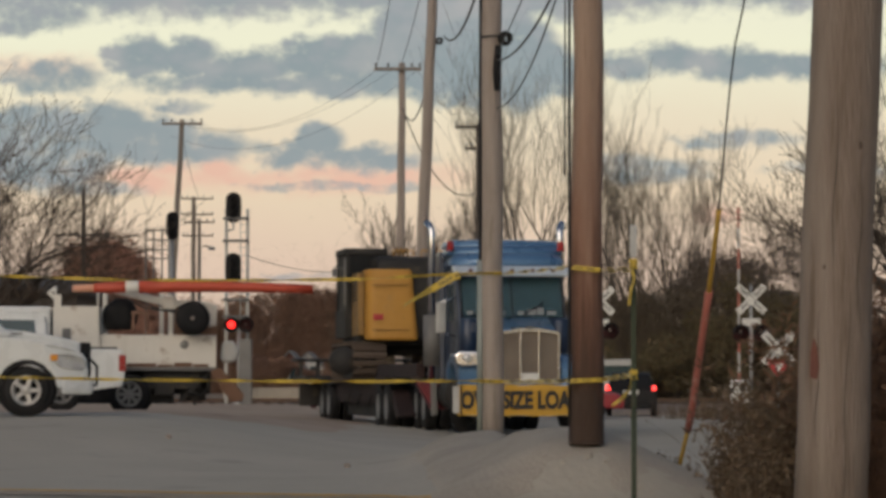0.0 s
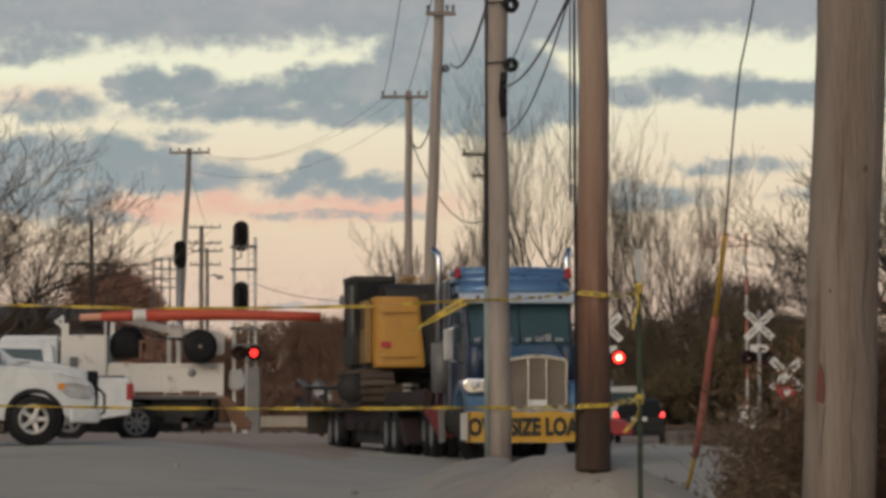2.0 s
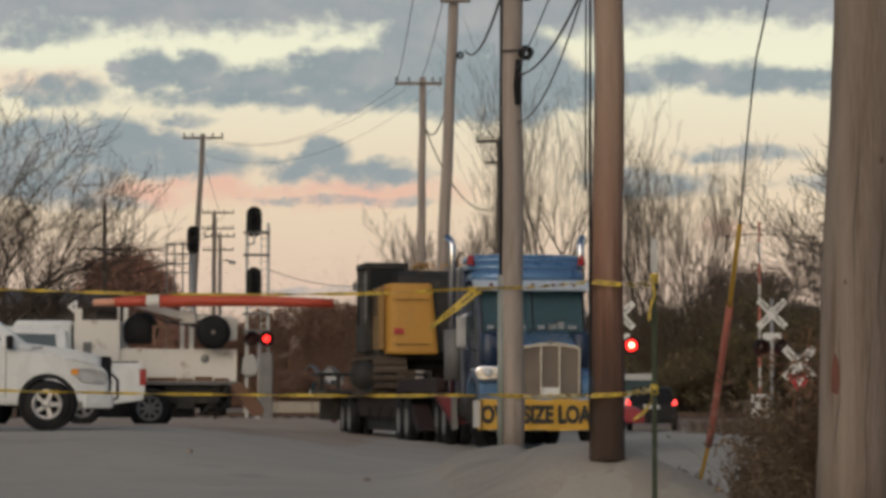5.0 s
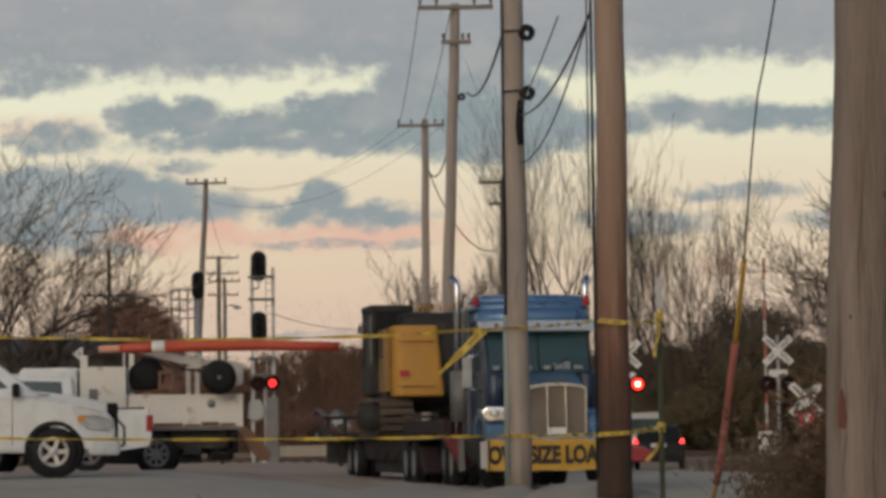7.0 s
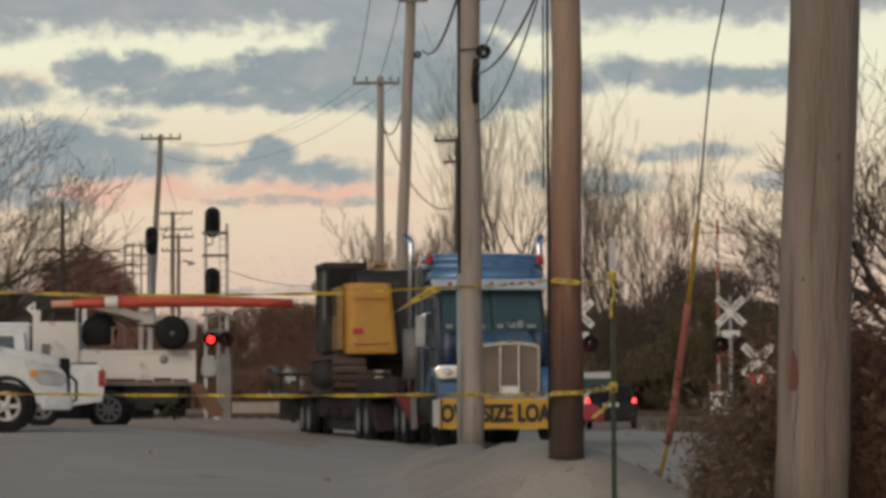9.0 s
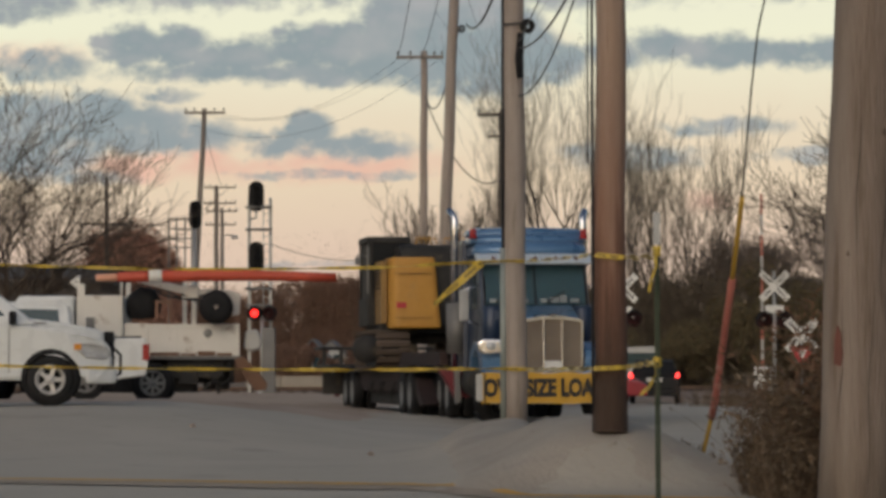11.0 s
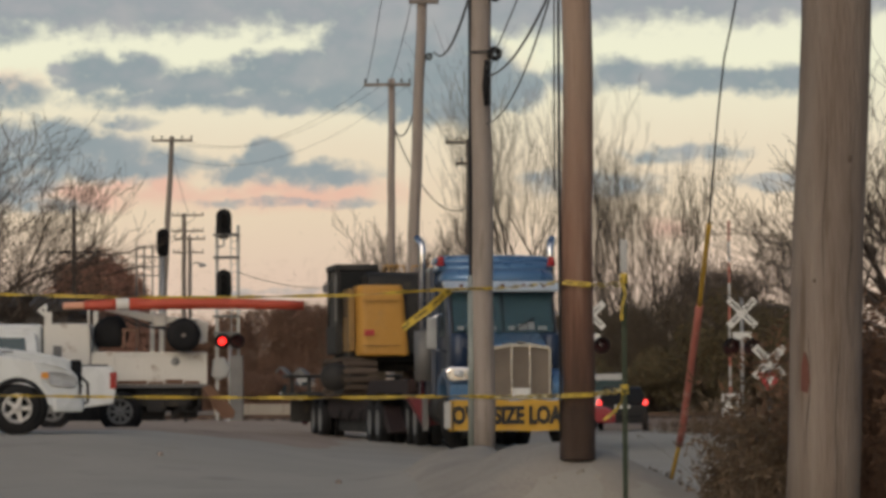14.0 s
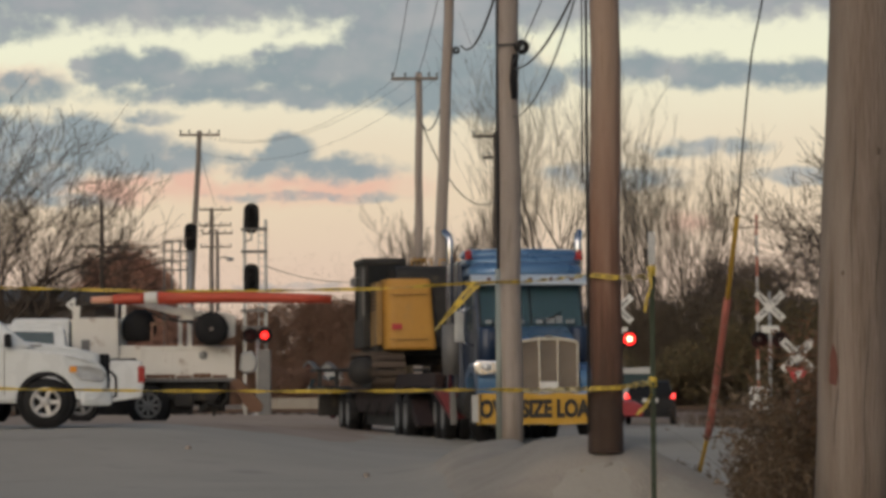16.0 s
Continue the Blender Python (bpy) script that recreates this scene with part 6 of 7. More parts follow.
for x0, x1, z1 in ((-1.85, -1.2, 1.10), (-1.2, -0.85, 1.075), (-0.85, -0.45, 1.12), (-0.45, -0.1, 1.085)):
    box(bm, (x0, -1.168, 1.03), (x1 - 0.03, -1.150, z1), 0.004)
part("rust_lip", bm, M["rust"], body_c, "rusted lower lip")
bm = grown()
lathe(bm, [(0.0, 0.012), (0.085, 0.010), (0.09, 0.0)], pose(-0.64, -1.163, 1.50, 90, 0, 0), 20)
part("badge", bm, M["rim_dark"], body_c, "round faded badge")
bm = grown()
box(bm, (-2.0, -1.18, 0.95), (0.05, 1.18, 1.02), 0.01)
part("bed_rail", bm, M["dull_steel"], utility)
bm = grown()
box(bm, (-3.40, -1.1, 1.1), (-2.42, 1.1, 2.31), 0.05)
tb = part("tool_box", bm, M["old_white"], utility, "white upright tool box")
bm = grown()
box(bm, (-3.20, -1.115, 1.52), (-3.02, -1.095, 1.84), 0.01)
part("vent", bm, M["dull_steel"], tb)
bm = grown()
box(bm, (-2.42, -1.0, 1.1), (-1.9, 1.0, 1.72), 0.03)
part("platform", bm, M["old_white"], utility)
bm = grown()
prism(bm, [(-3.45, 0.6), (-3.45, 2.3), (-4.6, 2.3), (-5.1, 1.55), (-6.3, 1.4), (-6.35, 0.6)], -1.1, 1.1, "y", 0.06)
part("cab", bm, M["white"], utility)
bm = grown()
box(bm, (-6.2, -0.5, 0.45), (-0.1, 0.5, 0.95), 0.03)
box(bm, (-1.5, -1.0, 0.55), (-0.3, 1.0, 0.97), 0.03)
# two low dark boxes added to fill in the shade beneath the truck
box(bm, (-4.6, -0.85, 0.26), (-0.9, 0.85, 0.6), 0.04)
box(bm, (-0.75, -0.6, 0.3), (-0.2, 0.6, 0.6), 0.04)
part("chassis", bm, M["machine_dark"], utility)
mesh_c = wheel_meshes(0.45, 0.26, 0.27, 8, "rim_dark")
for s in (-1, 1):
    for x in (-1.8, -5.3):
        add_wheel(utility, mesh_c, (x, 1.0 * s, 0.45), 90 * s)
for x, z, r, w in ((-0.46, 2.05, 0.36, 0.5),):
    bm = grown()
    lathe(bm, [(0.05, -w / 2), (r * 0.6, -w / 2), (r, -w / 2 + 0.05), (r, w / 2 - 0.05), (r * 0.6, w / 2), (0.05, w / 2)], pose(x, -1.42, z, 90, 0, 0), 24)
    part("hose_reel", bm, M["black"], utility, "black reel")
bm = grown()
bmesh.ops.create_icosphere(bm, subdivisions=3, radius=0.36)
for v in bm.verts:
    v.co = Vector((v.co.x * 1.05, v.co.y * 0.8, max(v.co.z, -0.22) * 1.15)) * (1 + 0.14 * noise.noise(v.co * 5))
    v.co += Vector((-2.0, -0.72, 2.08))
for f in bm.faces:
    f.smooth = True
part("tarp_cover", bm, M["black"], utility, "black tarp bundle")
for x, z, w, h in ((-1.58, 2.0, 0.36, 0.42),):
    bm = grown()
    for lo, hi in (((x - w / 2, -0.95, z - h / 2), (x - w / 2 + 0.07, -0.6, z + h / 2)), ((x + w / 2 - 0.07, -0.95, z - h / 2), (x + w / 2, -0.6, z + h / 2)), ((x - w / 2, -0.95, z + h / 2 - 0.07), (x + w / 2, -0.6, z + h / 2))):
        box(bm, lo, hi, 0.01)
    part("wooden_frame", bm, M["pole_brown"], utility, "small wooden crate frame")
for x in (-2.35, -1.15, -0.95):
    bm = grown()
    box(bm, (x - 0.05, -0.3, 1.7), (x + 0.05, -0.2, 2.6), 0.01)
    part("upright", bm, M["old_white"], utility)
bm = grown()
prism(bm, [(-2.28, 2.62), (-2.2, 2.76), (-0.95, 2.45), (-0.15, 2.40), (0.05, 2.32), (0.03, 1.90), (-0.14, 1.86), (-0.16, 2.24), (-0.95, 2.28)], -1.12, -0.96, "y", 0.03)
part("crane_arm", bm, M["old_white"], utility, "white lower crane arm")
bm = grown()
box(bm, (-1.12, -1.20, 2.24), (-0.82, -0.85, 2.52), 0.05)
part("crane_joint", bm, M["old_white"], utility)
bz = 3.159 - 0.46
bx0, bx1 = -7.859 - UX, -2.836 - UX
for f0, f1, r0, r1, mat, lab in ((0.0, 0.09, 0.07, 0.085, "orange_pale", "pale orange boom butt"), (0.09, 0.22, 0.10, 0.12, "orange", "orange-red fibreglass boom"), (0.22, 0.275, 0.135, 0.135, "old_white", "white boom collar"), (0.275, 1.0, 0.135, 0.095, "orange", "orange-red fibreglass boom")):
    bm = grown()
    n = 6
    tube(bm, [(bx0 + (bx1 - bx0) * (f0 + (f1 - f0) * i / n), -1.6, bz - 0.04 + 0.05 * math.sin(math.pi * (f0 + (f1 - f0) * i / n))) for i in range(n + 1)], [r0 + (r1 - r0) * i / n for i in range(n + 1)], 16)
    part("boom_section", bm, M[mat], utility, lab)
bm = grown()
bar(bm, (-3.3, -1.05, 2.2), (-3.3, -1.05, 2.55), 0.14, 0.14)
part("boom_rest", bm, M["old_white"], utility)
bm = grown()
bar(bm, (-1.0, -1.55, 2.85), (-1.0, -0.4, 2.7), 0.07, 0.07)
part("boom_rest", bm, M["old_white"], utility)
bm = grown()
prism(bm, [(-0.08, 0.95), (0.18, 0.50), (0.38, 0.28), (0.58, 0.30), (0.62, 0.44), (0.40, 0.72), (0.12, 1.02)], -1.35, -0.95, "y", 0.03)
part("outrigger", bm, M["rust"], utility, "rust-brown outrigger")
bm = grown()
bar(bm, (-0.75, -1.05, 0.30), (-0.1, -1.05, 0.92), 0.07, 0.07)
bar(bm, (-0.45, -1.0, 0.95), (-0.42, -1.0, 0.22), 0.06, 0.06)
box(bm, (-1.25, -1.05, 0.42), (-0.85, -0.7, 0.72), 0.04)
tube(bm, [(-0.2, -1.1, 0.9), (-0.12, -1.15, 0.6), (-0.3, -1.15, 0.42), (-0.55, -1.1, 0.5)], 0.025, 8)
part("linkage", bm, M["machine_dark"], utility, "dark hydraulic linkage under the bed")
for k in range(3):
    bm = grown()
    tube(bm, [(-1.9 + 0.35 * k, -1.14, 2.50 - 0.08 * k), (-1.5 + 0.3 * k, -1.16, 2.28 - 0.05 * k), (-1.0 + 0.2 * k, -1.16, 2.20), (-0.6, -1.14, 2.36)], 0.018, 6)
    part("hydraulic_hose", bm, M["cable"], utility)
for x in (-3.36, -2.46):
    bm = grown()
    tube(bm, [(x, -1.0, 2.25), (x, -1.0, 2.72)], 0.03, 8)
    part("rack_post", bm, M["old_white"], utility)
bm = grown()
tube(bm, [(-3.36, -0.2, 2.45), (-3.55, -0.2, 2.62), (-3.40, -0.2, 2.72)], 0.05, 8)
part("winch_hook", bm, M["old_white"], utility)
bm = grown()
prism(bm, [(0.1, 1.2), (0.15, 1.55), (0.4, 1.6), (0.52, 1.35), (0.45, 1.15), (0.25, 1.1)], -0.9, -0.5, "y", 0.05)
part("bucket", bm, M["steel"], utility)


def road_car(name, m, label, paint, lit):
    """A small car seen from behind; rear at y = 0, front towards +y."""
    t = thing(name, m, label, "car", "cars waiting at the crossing")
    bm = grown()
    prism(bm, [(0.05, 0.32), (0.0, 0.55), (0.03, 0.95), (0.12, 1.02), (1.5, 1.02), (3.0, 0.95), (4.0, 0.85), (4.3, 0.7), (4.3, 0.35)], -0.87, 0.87, "x", 0.07)
    part("body", bm, M[paint], t)
    bm = grown()
    prism(bm, [(0.1, 1.0), (0.42, 1.50), (0.7, 1.56), (2.0, 1.56), (2.9, 1.0)], -0.80, 0.80, "x", 0.06)
    for v in bm.verts:
        if v.co.z > 1.25:
            v.co.x *= 0.82
    c = part("cabin", bm, M[paint], t)
    bm = grown()
    prism(bm, [(0.155, 1.08), (0.14, 1.08), (0.40, 1.46), (0.415, 1.46)], -0.58, 0.58, "x")
    part("rear_window", bm, M["pane_black"], c, m=pose(0, -0.02, 0))
    for s in (-1, 1):
        bm = grown()
        prism(bm, [(0.69 * s, 0.95), (0.86 * s, 0.95), (0.84 * s, 1.12), (0.76 * s, 1.12)], -0.03, 0.16, "y", 0.02)
        part("tail_lamp", bm, M["glow_tail"] if lit else M["lamp_red"], t, "lit red tail lamp" if lit else "")
    bm = grown()
    box(bm, (-0.26, -0.03, 0.82), (0.26, 0.02, 0.95), 0.01)
    part("plate", bm, M["sign_white"], t, "blank pale plate")
    bm = grown()
    box(bm, (-0.86, -0.06, 0.34), (0.86, 0.1, 0.56), 0.04)
    part("bumper", bm, M["black"], t)
    mesh = wheel_meshes(0.32, 0.21, 0.21, 5, "rim")
    for s in (-1, 1):
        for y in (0.75, 3.4):
            add_wheel(t, mesh, (0.78 * s, y, 0.32), 90 - 90 * s)
    return t


road_car("car", pose(6.372, 95, -0.05, 0, 0, -4), "black hatchback with lit red tail lamps waiting at the crossing", "car_black", True)
road_car("car", pose(1.40, 89, 0.0, 0, 0, -90), "dark red car standing crosswise behind the utility pole", "car_red", False)
van = thing("van", pose(7.964, 128, 0.0), "white van beyond the railway crossing", "van")
bm = grown()
prism(bm, [(-0.95, 0.35), (-0.98, 1.2), (-0.85, 2.2), (0.75, 2.25), (0.98, 1.3), (0.95, 0.35)], 0, 4.5, "y", 0.08)
part("body", bm, M["pale_sleeve"], van)
bm = grown()
box(bm, (-0.7, -0.02, 1.45), (0.7, 0.03, 1.95), 0.02)
part("rear_window", bm, M["pane_dark"], van)

# ---- railway signals ----
flash_heads = []


def flasher(t, at, phase, r=0.29, hot=True):
    """A crossing lamp: black disc, hood and a lamp that turns its lit face out."""
    bm = grown()
    lathe(bm, [(0.0, 0.03), (r * 0.9, 0.03), (r, 0.01), (r, -0.01), (r * 0.9, -0.03), (0.0, -0.03)], pose(0, 0.03, 0, 90, 0, 0), 28)
    head = part("lamp_head", bm, M["black"], t, "black round lamp background", m=pose(*at))
    bm = grown()
    arc = [math.pi * k / 12 for k in range(13)]
    rows_h = [[bm.verts.new((rr * math.cos(a), y, rr * math.sin(a))) for a in arc] for rr, y in ((0.222, 0.0), (0.222, -0.30), (0.214, -0.30), (0.214, 0.0))]
    for a, b in zip(rows_h, rows_h[1:]):
        for k in range(12):
            bm.faces.new((a[k], a[k + 1], b[k + 1], b[k]))
    part("hood", bm, M["black"], head)
    # lens made oversize: its hot centre and red rim include the lamp's glare
    bm = grown()
    lathe(bm, [(0.0, 0.075), (0.10, 0.068)], pose(0, 0, 0, 90, 0, 0), 20)
    lathe(bm, [(0.10, 0.068), (0.16, 0.045), (0.205, 0.0)], pose(0, 0, 0, 90, 0, 0), 20)
    lathe(bm, [(0.205, 0.0), (0.15, -0.05), (0.0, -0.075)], pose(0, 0, 0, 90, 0, 0), 20)
    for f in bm.faces:
        c = f.calc_center_median()
        f.material_index = 2 if c.y > 0 else 1 if math.hypot(c.x, c.z) < 0.099 else 0
    if not hot:
        bmesh.ops.scale(bm, vec=(0.72, 1, 0.72), verts=bm.verts)
    lamp = part("turning_lamp", bm, [M["glow_red"], M["glow_core"] if hot else M["glow_red"], M["lamp_unlit"]], head, "red crossing lamp", m=pose(0, -0.08, 0))
    flash_heads.append((lamp, phase))


def crossbuck(t, z, y=-0.10, size=1.22):
    for a in (45, -45):
        bm = grown()
        box(bm, (-size / 2, -0.008, -0.115), (size / 2, 0.008, 0.115), 0.006)
        bl = part("crossbuck_blade", bm, M["sign_white"], t, "white reflective blade", m=pose(0, y - (0.02 if a > 0 else 0), z, 0, a, 0))
        for x0, x1 in ((-0.5, -0.14), (0.14, 0.5)) if a > 0 else ((-0.42, -0.16), (0.16, 0.46)):
            for k in range(5):
                bm = grown()
                w = (x1 - x0) / 5
                box(bm, (x0 + w * k, -0.013, -0.05), (x0 + w * k + w * 0.6, -0.009, 0.05))
                part("lettering_bar", bm, M["dull_steel"], bl)


def crossing_signal(x, y, z0, z_buck, z_lamp, label, phases, gap=0.34, buck=True, gate=None, mast_r=0.06, turn=0):
    t = thing("crossing_signal", pose(x, y, z0, 0, 0, turn), label, "crossing signal", "railway crossing signals")
    bm = grown()
    tube(bm, [(0, 0, 0), (0, 0, z_buck + 0.5 - z0)], mast_r, 12)
    lathe(bm, [(0.22, 0.0), (0.2, 0.3), (0.09, 0.42)], Matrix(), 12)
    part("mast", bm, M["steel"], t, "galvanised mast")
    if buck:
        crossbuck(t, z_buck - z0)
        bm = grown()
        box(bm, (-0.30, -0.09, z_buck - z0 - 0.86), (0.30, -0.075, z_buck - z0 - 0.62), 0.005)
        part("plate", bm, M["sign_white"], t, "small white plate")
    bm = grown()
    tube(bm, [(-gap - 0.05, -0.02, z_lamp - z0), (gap + 0.05, -0.02, z_lamp - z0)], 0.035, 8)
    part("lamp_arm", bm, M["steel"], t)
    for s, ph in zip((-1, 1), phases):
        flasher(t, (gap * s, -0.12, z_lamp - z0), ph, hot=buck)
    if gate:
        gx, g0, g1 = gate
        bm = grown()
        box(bm, (gx - 0.28, -0.25, 0.5), (gx + 0.28, 0.25, 1.25), 0.05)
        part("gate_motor", bm, M["sign_white"], t, "white gate motor box")
        n = 9
        for k in range(n):
            bm = grown()
            a, b = g0 + (g1 - g0) * k / n, g0 + (g1 - g0) * (k + 1) / n
            box(bm, (gx - 0.04, 0.10, a - z0), (gx + 0.04, 0.14, b - z0 - 0.004), 0.004)
            part("gate_stripe", bm, M["guard_red"] if k % 2 == 0 else M["pale_sleeve"], t, "red stripe of a raised gate" if k % 2 == 0 else "white stripe of a raised gate")
    return t


crossing_signal(9.909, 90, 0.0, 3.841, 2.750, "railway crossing signal with crossbuck and raised gate", (None, None), gate=(-0.38, 0.8, 6.823))
crossing_signal(5.335, 95, 0.0, 3.933, 2.916, "railway crossing signal with flashing red lamps", ("b", "a"), gap=0.35)
crossing_signal(-7.658, 105, 0.28, 2.805, 3.335, "crossing signal with alternating red lamps by the tracks", ("b", "a"), gap=0.275, buck=False, mast_r=0.07)
cab_box = thing("signal_cabinet", pose(-7.354, 104.2, 0.25), "tall grey steel railway signal cabinet", "cabinet")
bm = grown()
box(bm, (-0.24, -0.2, 0), (0.24, 0.25, 2.789 - 0.25), 0.03)
part("body", bm, M["dull_steel"], cab_box)
yield_sign = thing("crossing_sign", pose(9.344, 78, 0.0), "crossbuck sign over a red triangular yield sign", "sign")
bm = grown()
tube(bm, [(0, 0, -0.1), (0, 0, 2.379)], 0.04, 10)
part("pole", bm, M["steel"], yield_sign)
crossbuck(yield_sign, 2.111, -0.05, 1.18)
bm = grown()
prism(bm, [(-0.36, 0.22), (0.36, 0.22), (0.0, -0.40)], -0.075, -0.06, "y", 0.006)
tri = part("triangle", bm, M["sign_red"], yield_sign, "red triangle", m=pose(0, 0, 1.591))
bm = grown()
prism(bm, [(-0.13, 0.10), (0.13, 0.10), (0.0, -0.14)], -0.083, -0.077, "y")
part("triangle_centre", bm, M["sign_white"], tri)


def signal_head(t, x, z, w=0.30, h=0.58, y=-0.15, mat="black"):
    """A tall oval black signal target with three hooded lenses."""
    bm = grown()
    outline = []
    for k in range(24):
        a = 2 * math.pi * k / 24
        outline.append((x + w * math.cos(a), z + (h - w) * (1 if math.sin(a) > 0 else -1) * (1 if abs(math.sin(a)) > 1e-6 else 0) + w * math.sin(a)))
    prism(bm, outline, y - 0.02, y + 0.02, "y", 0.008)
    hd = part("signal_head", bm, M[mat], t, "black oval signal head")
    for k in (-1, 0, 1):
        bm = grown()
        lathe(bm, [(0.0, 0.03), (0.08, 0.02), (0.10, 0.0), (0.115, 0.0), (0.115, 0.2), (0.105, 0.2), (0.105, 0.0)], pose(x, y - 0.02, z + 0.3 * k, 90, 0, 0), 14)
        part("lens_hood", bm, M["black"], hd)
    return hd


tower = thing("signal_tower", pose(-7.806, 105.6, 0.25), "grey ladder-type railway signal tower with two heads", "signal tower")
for x in (-0.38, 0.42):
    bm = grown()
    box(bm, (x - 0.06, -0.06, 0), (x + 0.06, 0.06, 7.726 - 0.25), 0.01)
    part("upright", bm, M["steel"], tower)
bm = grown()
box(bm, (0.13, -0.02, 0.3), (0.17, 0.02, 7.577 - 0.25))
part("ladder_rail", bm, M["steel"], tower)
for k in range(24):
    bm = grown()
    bar(bm, (0.15, 0, 0.5 + 0.29 * k), (0.42, 0, 0.5 + 0.29 * k), 0.03, 0.03)
    part("rung", bm, M["steel"], tower)
for z in (7.365, 6.517, 4.289, 3.653):
    bm = grown()
    box(bm, (-0.50, -0.28, z - 0.30), (0.48, 0.1, z - 0.21), 0.01)
    part("platform", bm, M["dull_steel"], tower)
for z in (7.768, 5.477):
    signal_head(tower, -0.11, z - 0.25)
for z in (7.047,):
    bm = grown()
    tube(bm, [(-0.11, -0.15, z - 0.25 + 0.25), (-0.11, -0.15, z - 0.25 - 0.1), (-0.4, -0.05, z - 0.25 - 0.15)], 0.04, 8)
    part("bracket", bm, M["steel"], tower)
mast = thing("signal_mast", pose(-11.175, 115, 0.3), "railway signal mast with a black oval head", "signal mast")
bm = grown()
tube(bm, [(0, 0, 0), (0, 0, 7.725 - 0.3)], 0.09, 10)
part("pole", bm, M["steel"], mast)
signal_head(mast, 0.05, 7.609 - 0.3, 0.26, 0.58)
gantry = thing("signal_gantry", pose(-15.333, 150, 0.0), "distant steel signal gantry with railings", "signal gantry")
for x in (-0.62, -0.2, 0.25, 0.62):
    bm = grown()
    box(bm, (x - 0.04, -0.04, 0 if abs(x) > 0.5 else 6.5), (x + 0.04, 0.04, 9.423))
    part("upright", bm, M["dull_steel"], gantry)
for z in (9.332, 8.817, 8.302, 7.817):
    bm = grown()
    box(bm, (-0.66, -0.05, z - 0.035), (0.66, 0.05, z + 0.035))
    part("rail", bm, M["dull_steel"], gantry)

# ---- buildings far off ----
barn = thing("warehouse", pose(-19.307 - 9, 132, 0), "long low dark warehouse behind the trucks", "building")
bm = grown()
box(bm, (-14, 0, 0), (11.0, 10, 5.3), 0.03)
bwall = part("wall", bm, M["wall_dark"], barn)
bm = grown()
prism(bm, [(-0.4, 5.3), (-0.4, 5.55), (5, 6.35), (10.4, 5.55), (10.4, 5.3)], -14.3, 11.3, "x", 0.04)
part("roof", bm, M["roof"], barn)
for k in range(9):
    bm = grown()
    box(bm, (-13 + 2.6 * k, -0.04, 1.6), (-11.6 + 2.6 * k, 0.02, 3.2), 0.02)
    part("window", bm, M["pane_dark"], barn)


def house(x, y, w, wall, label):
    t = thing("house", pose(x, y, 0), label, "house", "far houses")
    bm = grown()
    prism(bm, [(-w / 2, 0), (-w / 2, 2.3), (0, 3.4), (w / 2, 2.3), (w / 2, 0)], 0, 8, "y", 0.02)
    part("wall", bm, M[wall], t)
    for s in (-1, 1):
        bm = grown()
        prism(bm, [(0, 3.42), (s * (w / 2 + 0.3), 2.0), (s * (w / 2 + 0.3), 2.12), (0, 3.54)], -0.4, 8.4, "y")
        part("roof_slope", bm, M["roof_pale"], t, "pale roof slope")
    for k in (-1, 1):
        bm = grown()
        box(bm, (k * w * 0.22 - 0.45, -0.06, 1.1), (k * w * 0.22 + 0.45, 0.02, 2.5), 0.02)
        win = part("window", bm, M["house_white"], t)
        bm = grown()
        box(bm, (k * w * 0.22 - 0.35, -0.075, 1.2), (k * w * 0.22 + 0.35, -0.055, 2.4))
        part("pane", bm, M["pane_dark"], win)


house(-11.265, 205, 2.0, "house_red", "small red-brown house with pale roof beyond the tracks")
house(-10.139, 210, 2.4, "house_white", "small white house behind bare bushes")

barrier = thing("concrete_barrier", pose(-7.309, 121, 0.0), "low pale concrete barrier behind the railway", "barrier")
for k in range(3):
    bm = grown()
    prism(bm, [(-0.3, 0.0), (-0.3, 0.2), (-0.14, 0.45), (-0.10, 0.95), (0.10, 0.95), (0.14, 0.45), (0.3, 0.2), (0.3, 0.0)], -2.2 + 1.5 * k, -0.72 + 1.5 * k, "x", 0.01)
    part("barrier_block", bm, M["gravel"], barrier)

# ---- trees and scrub ----
bare_tree("bare_tree", (-19.089, 110), 6.6, 0.32, 21, "large bare tree with sweeping grey-brown limbs", lean=(0.4, 0.0), spread=0.44, least=0.009, kids=(3, 4), levels=5, bend=0.10, rise=0.05, bole=2.4, fan=((5, 1.4), (16, 1.45), (28, 1.4), (38, 1.3), (48, 1.25), (56, 1.15), (64, 1.0), (72, 0.8), (-12, 1.2)))
MID = [(900, 150, 15.2, 31), (962, 150, 16.0, 33), (930, 158, 15.8, 32), (1008, 162, 15.0, 35), (1110, 158, 14.5, 53), (1180, 160, 13.5, 54), (985, 155, 15.5, 34), (1095, 150, 15.5, 36), (1130, 150, 13.5, 37), (1160, 146, 13.5, 38),
       (1195, 150, 12.8, 39), (1215, 155, 12.5, 40), (870, 165, 13.0, 52)]
for px, d, tall, seed in MID:
    bare_tree("bare_tree", ((px - 784) / 4949.8 * d, d), tall * (1.40 if px < 1050 else 1.30), 0.21, seed, "slender bare tree with upright tan twigs", spread=0.37, fork=0.15, bark="bark_tan", twig="twig_tan", bend=0.09, least=0.007, kids=(2, 4) if seed in (38, 40, 54) else (2, 3))
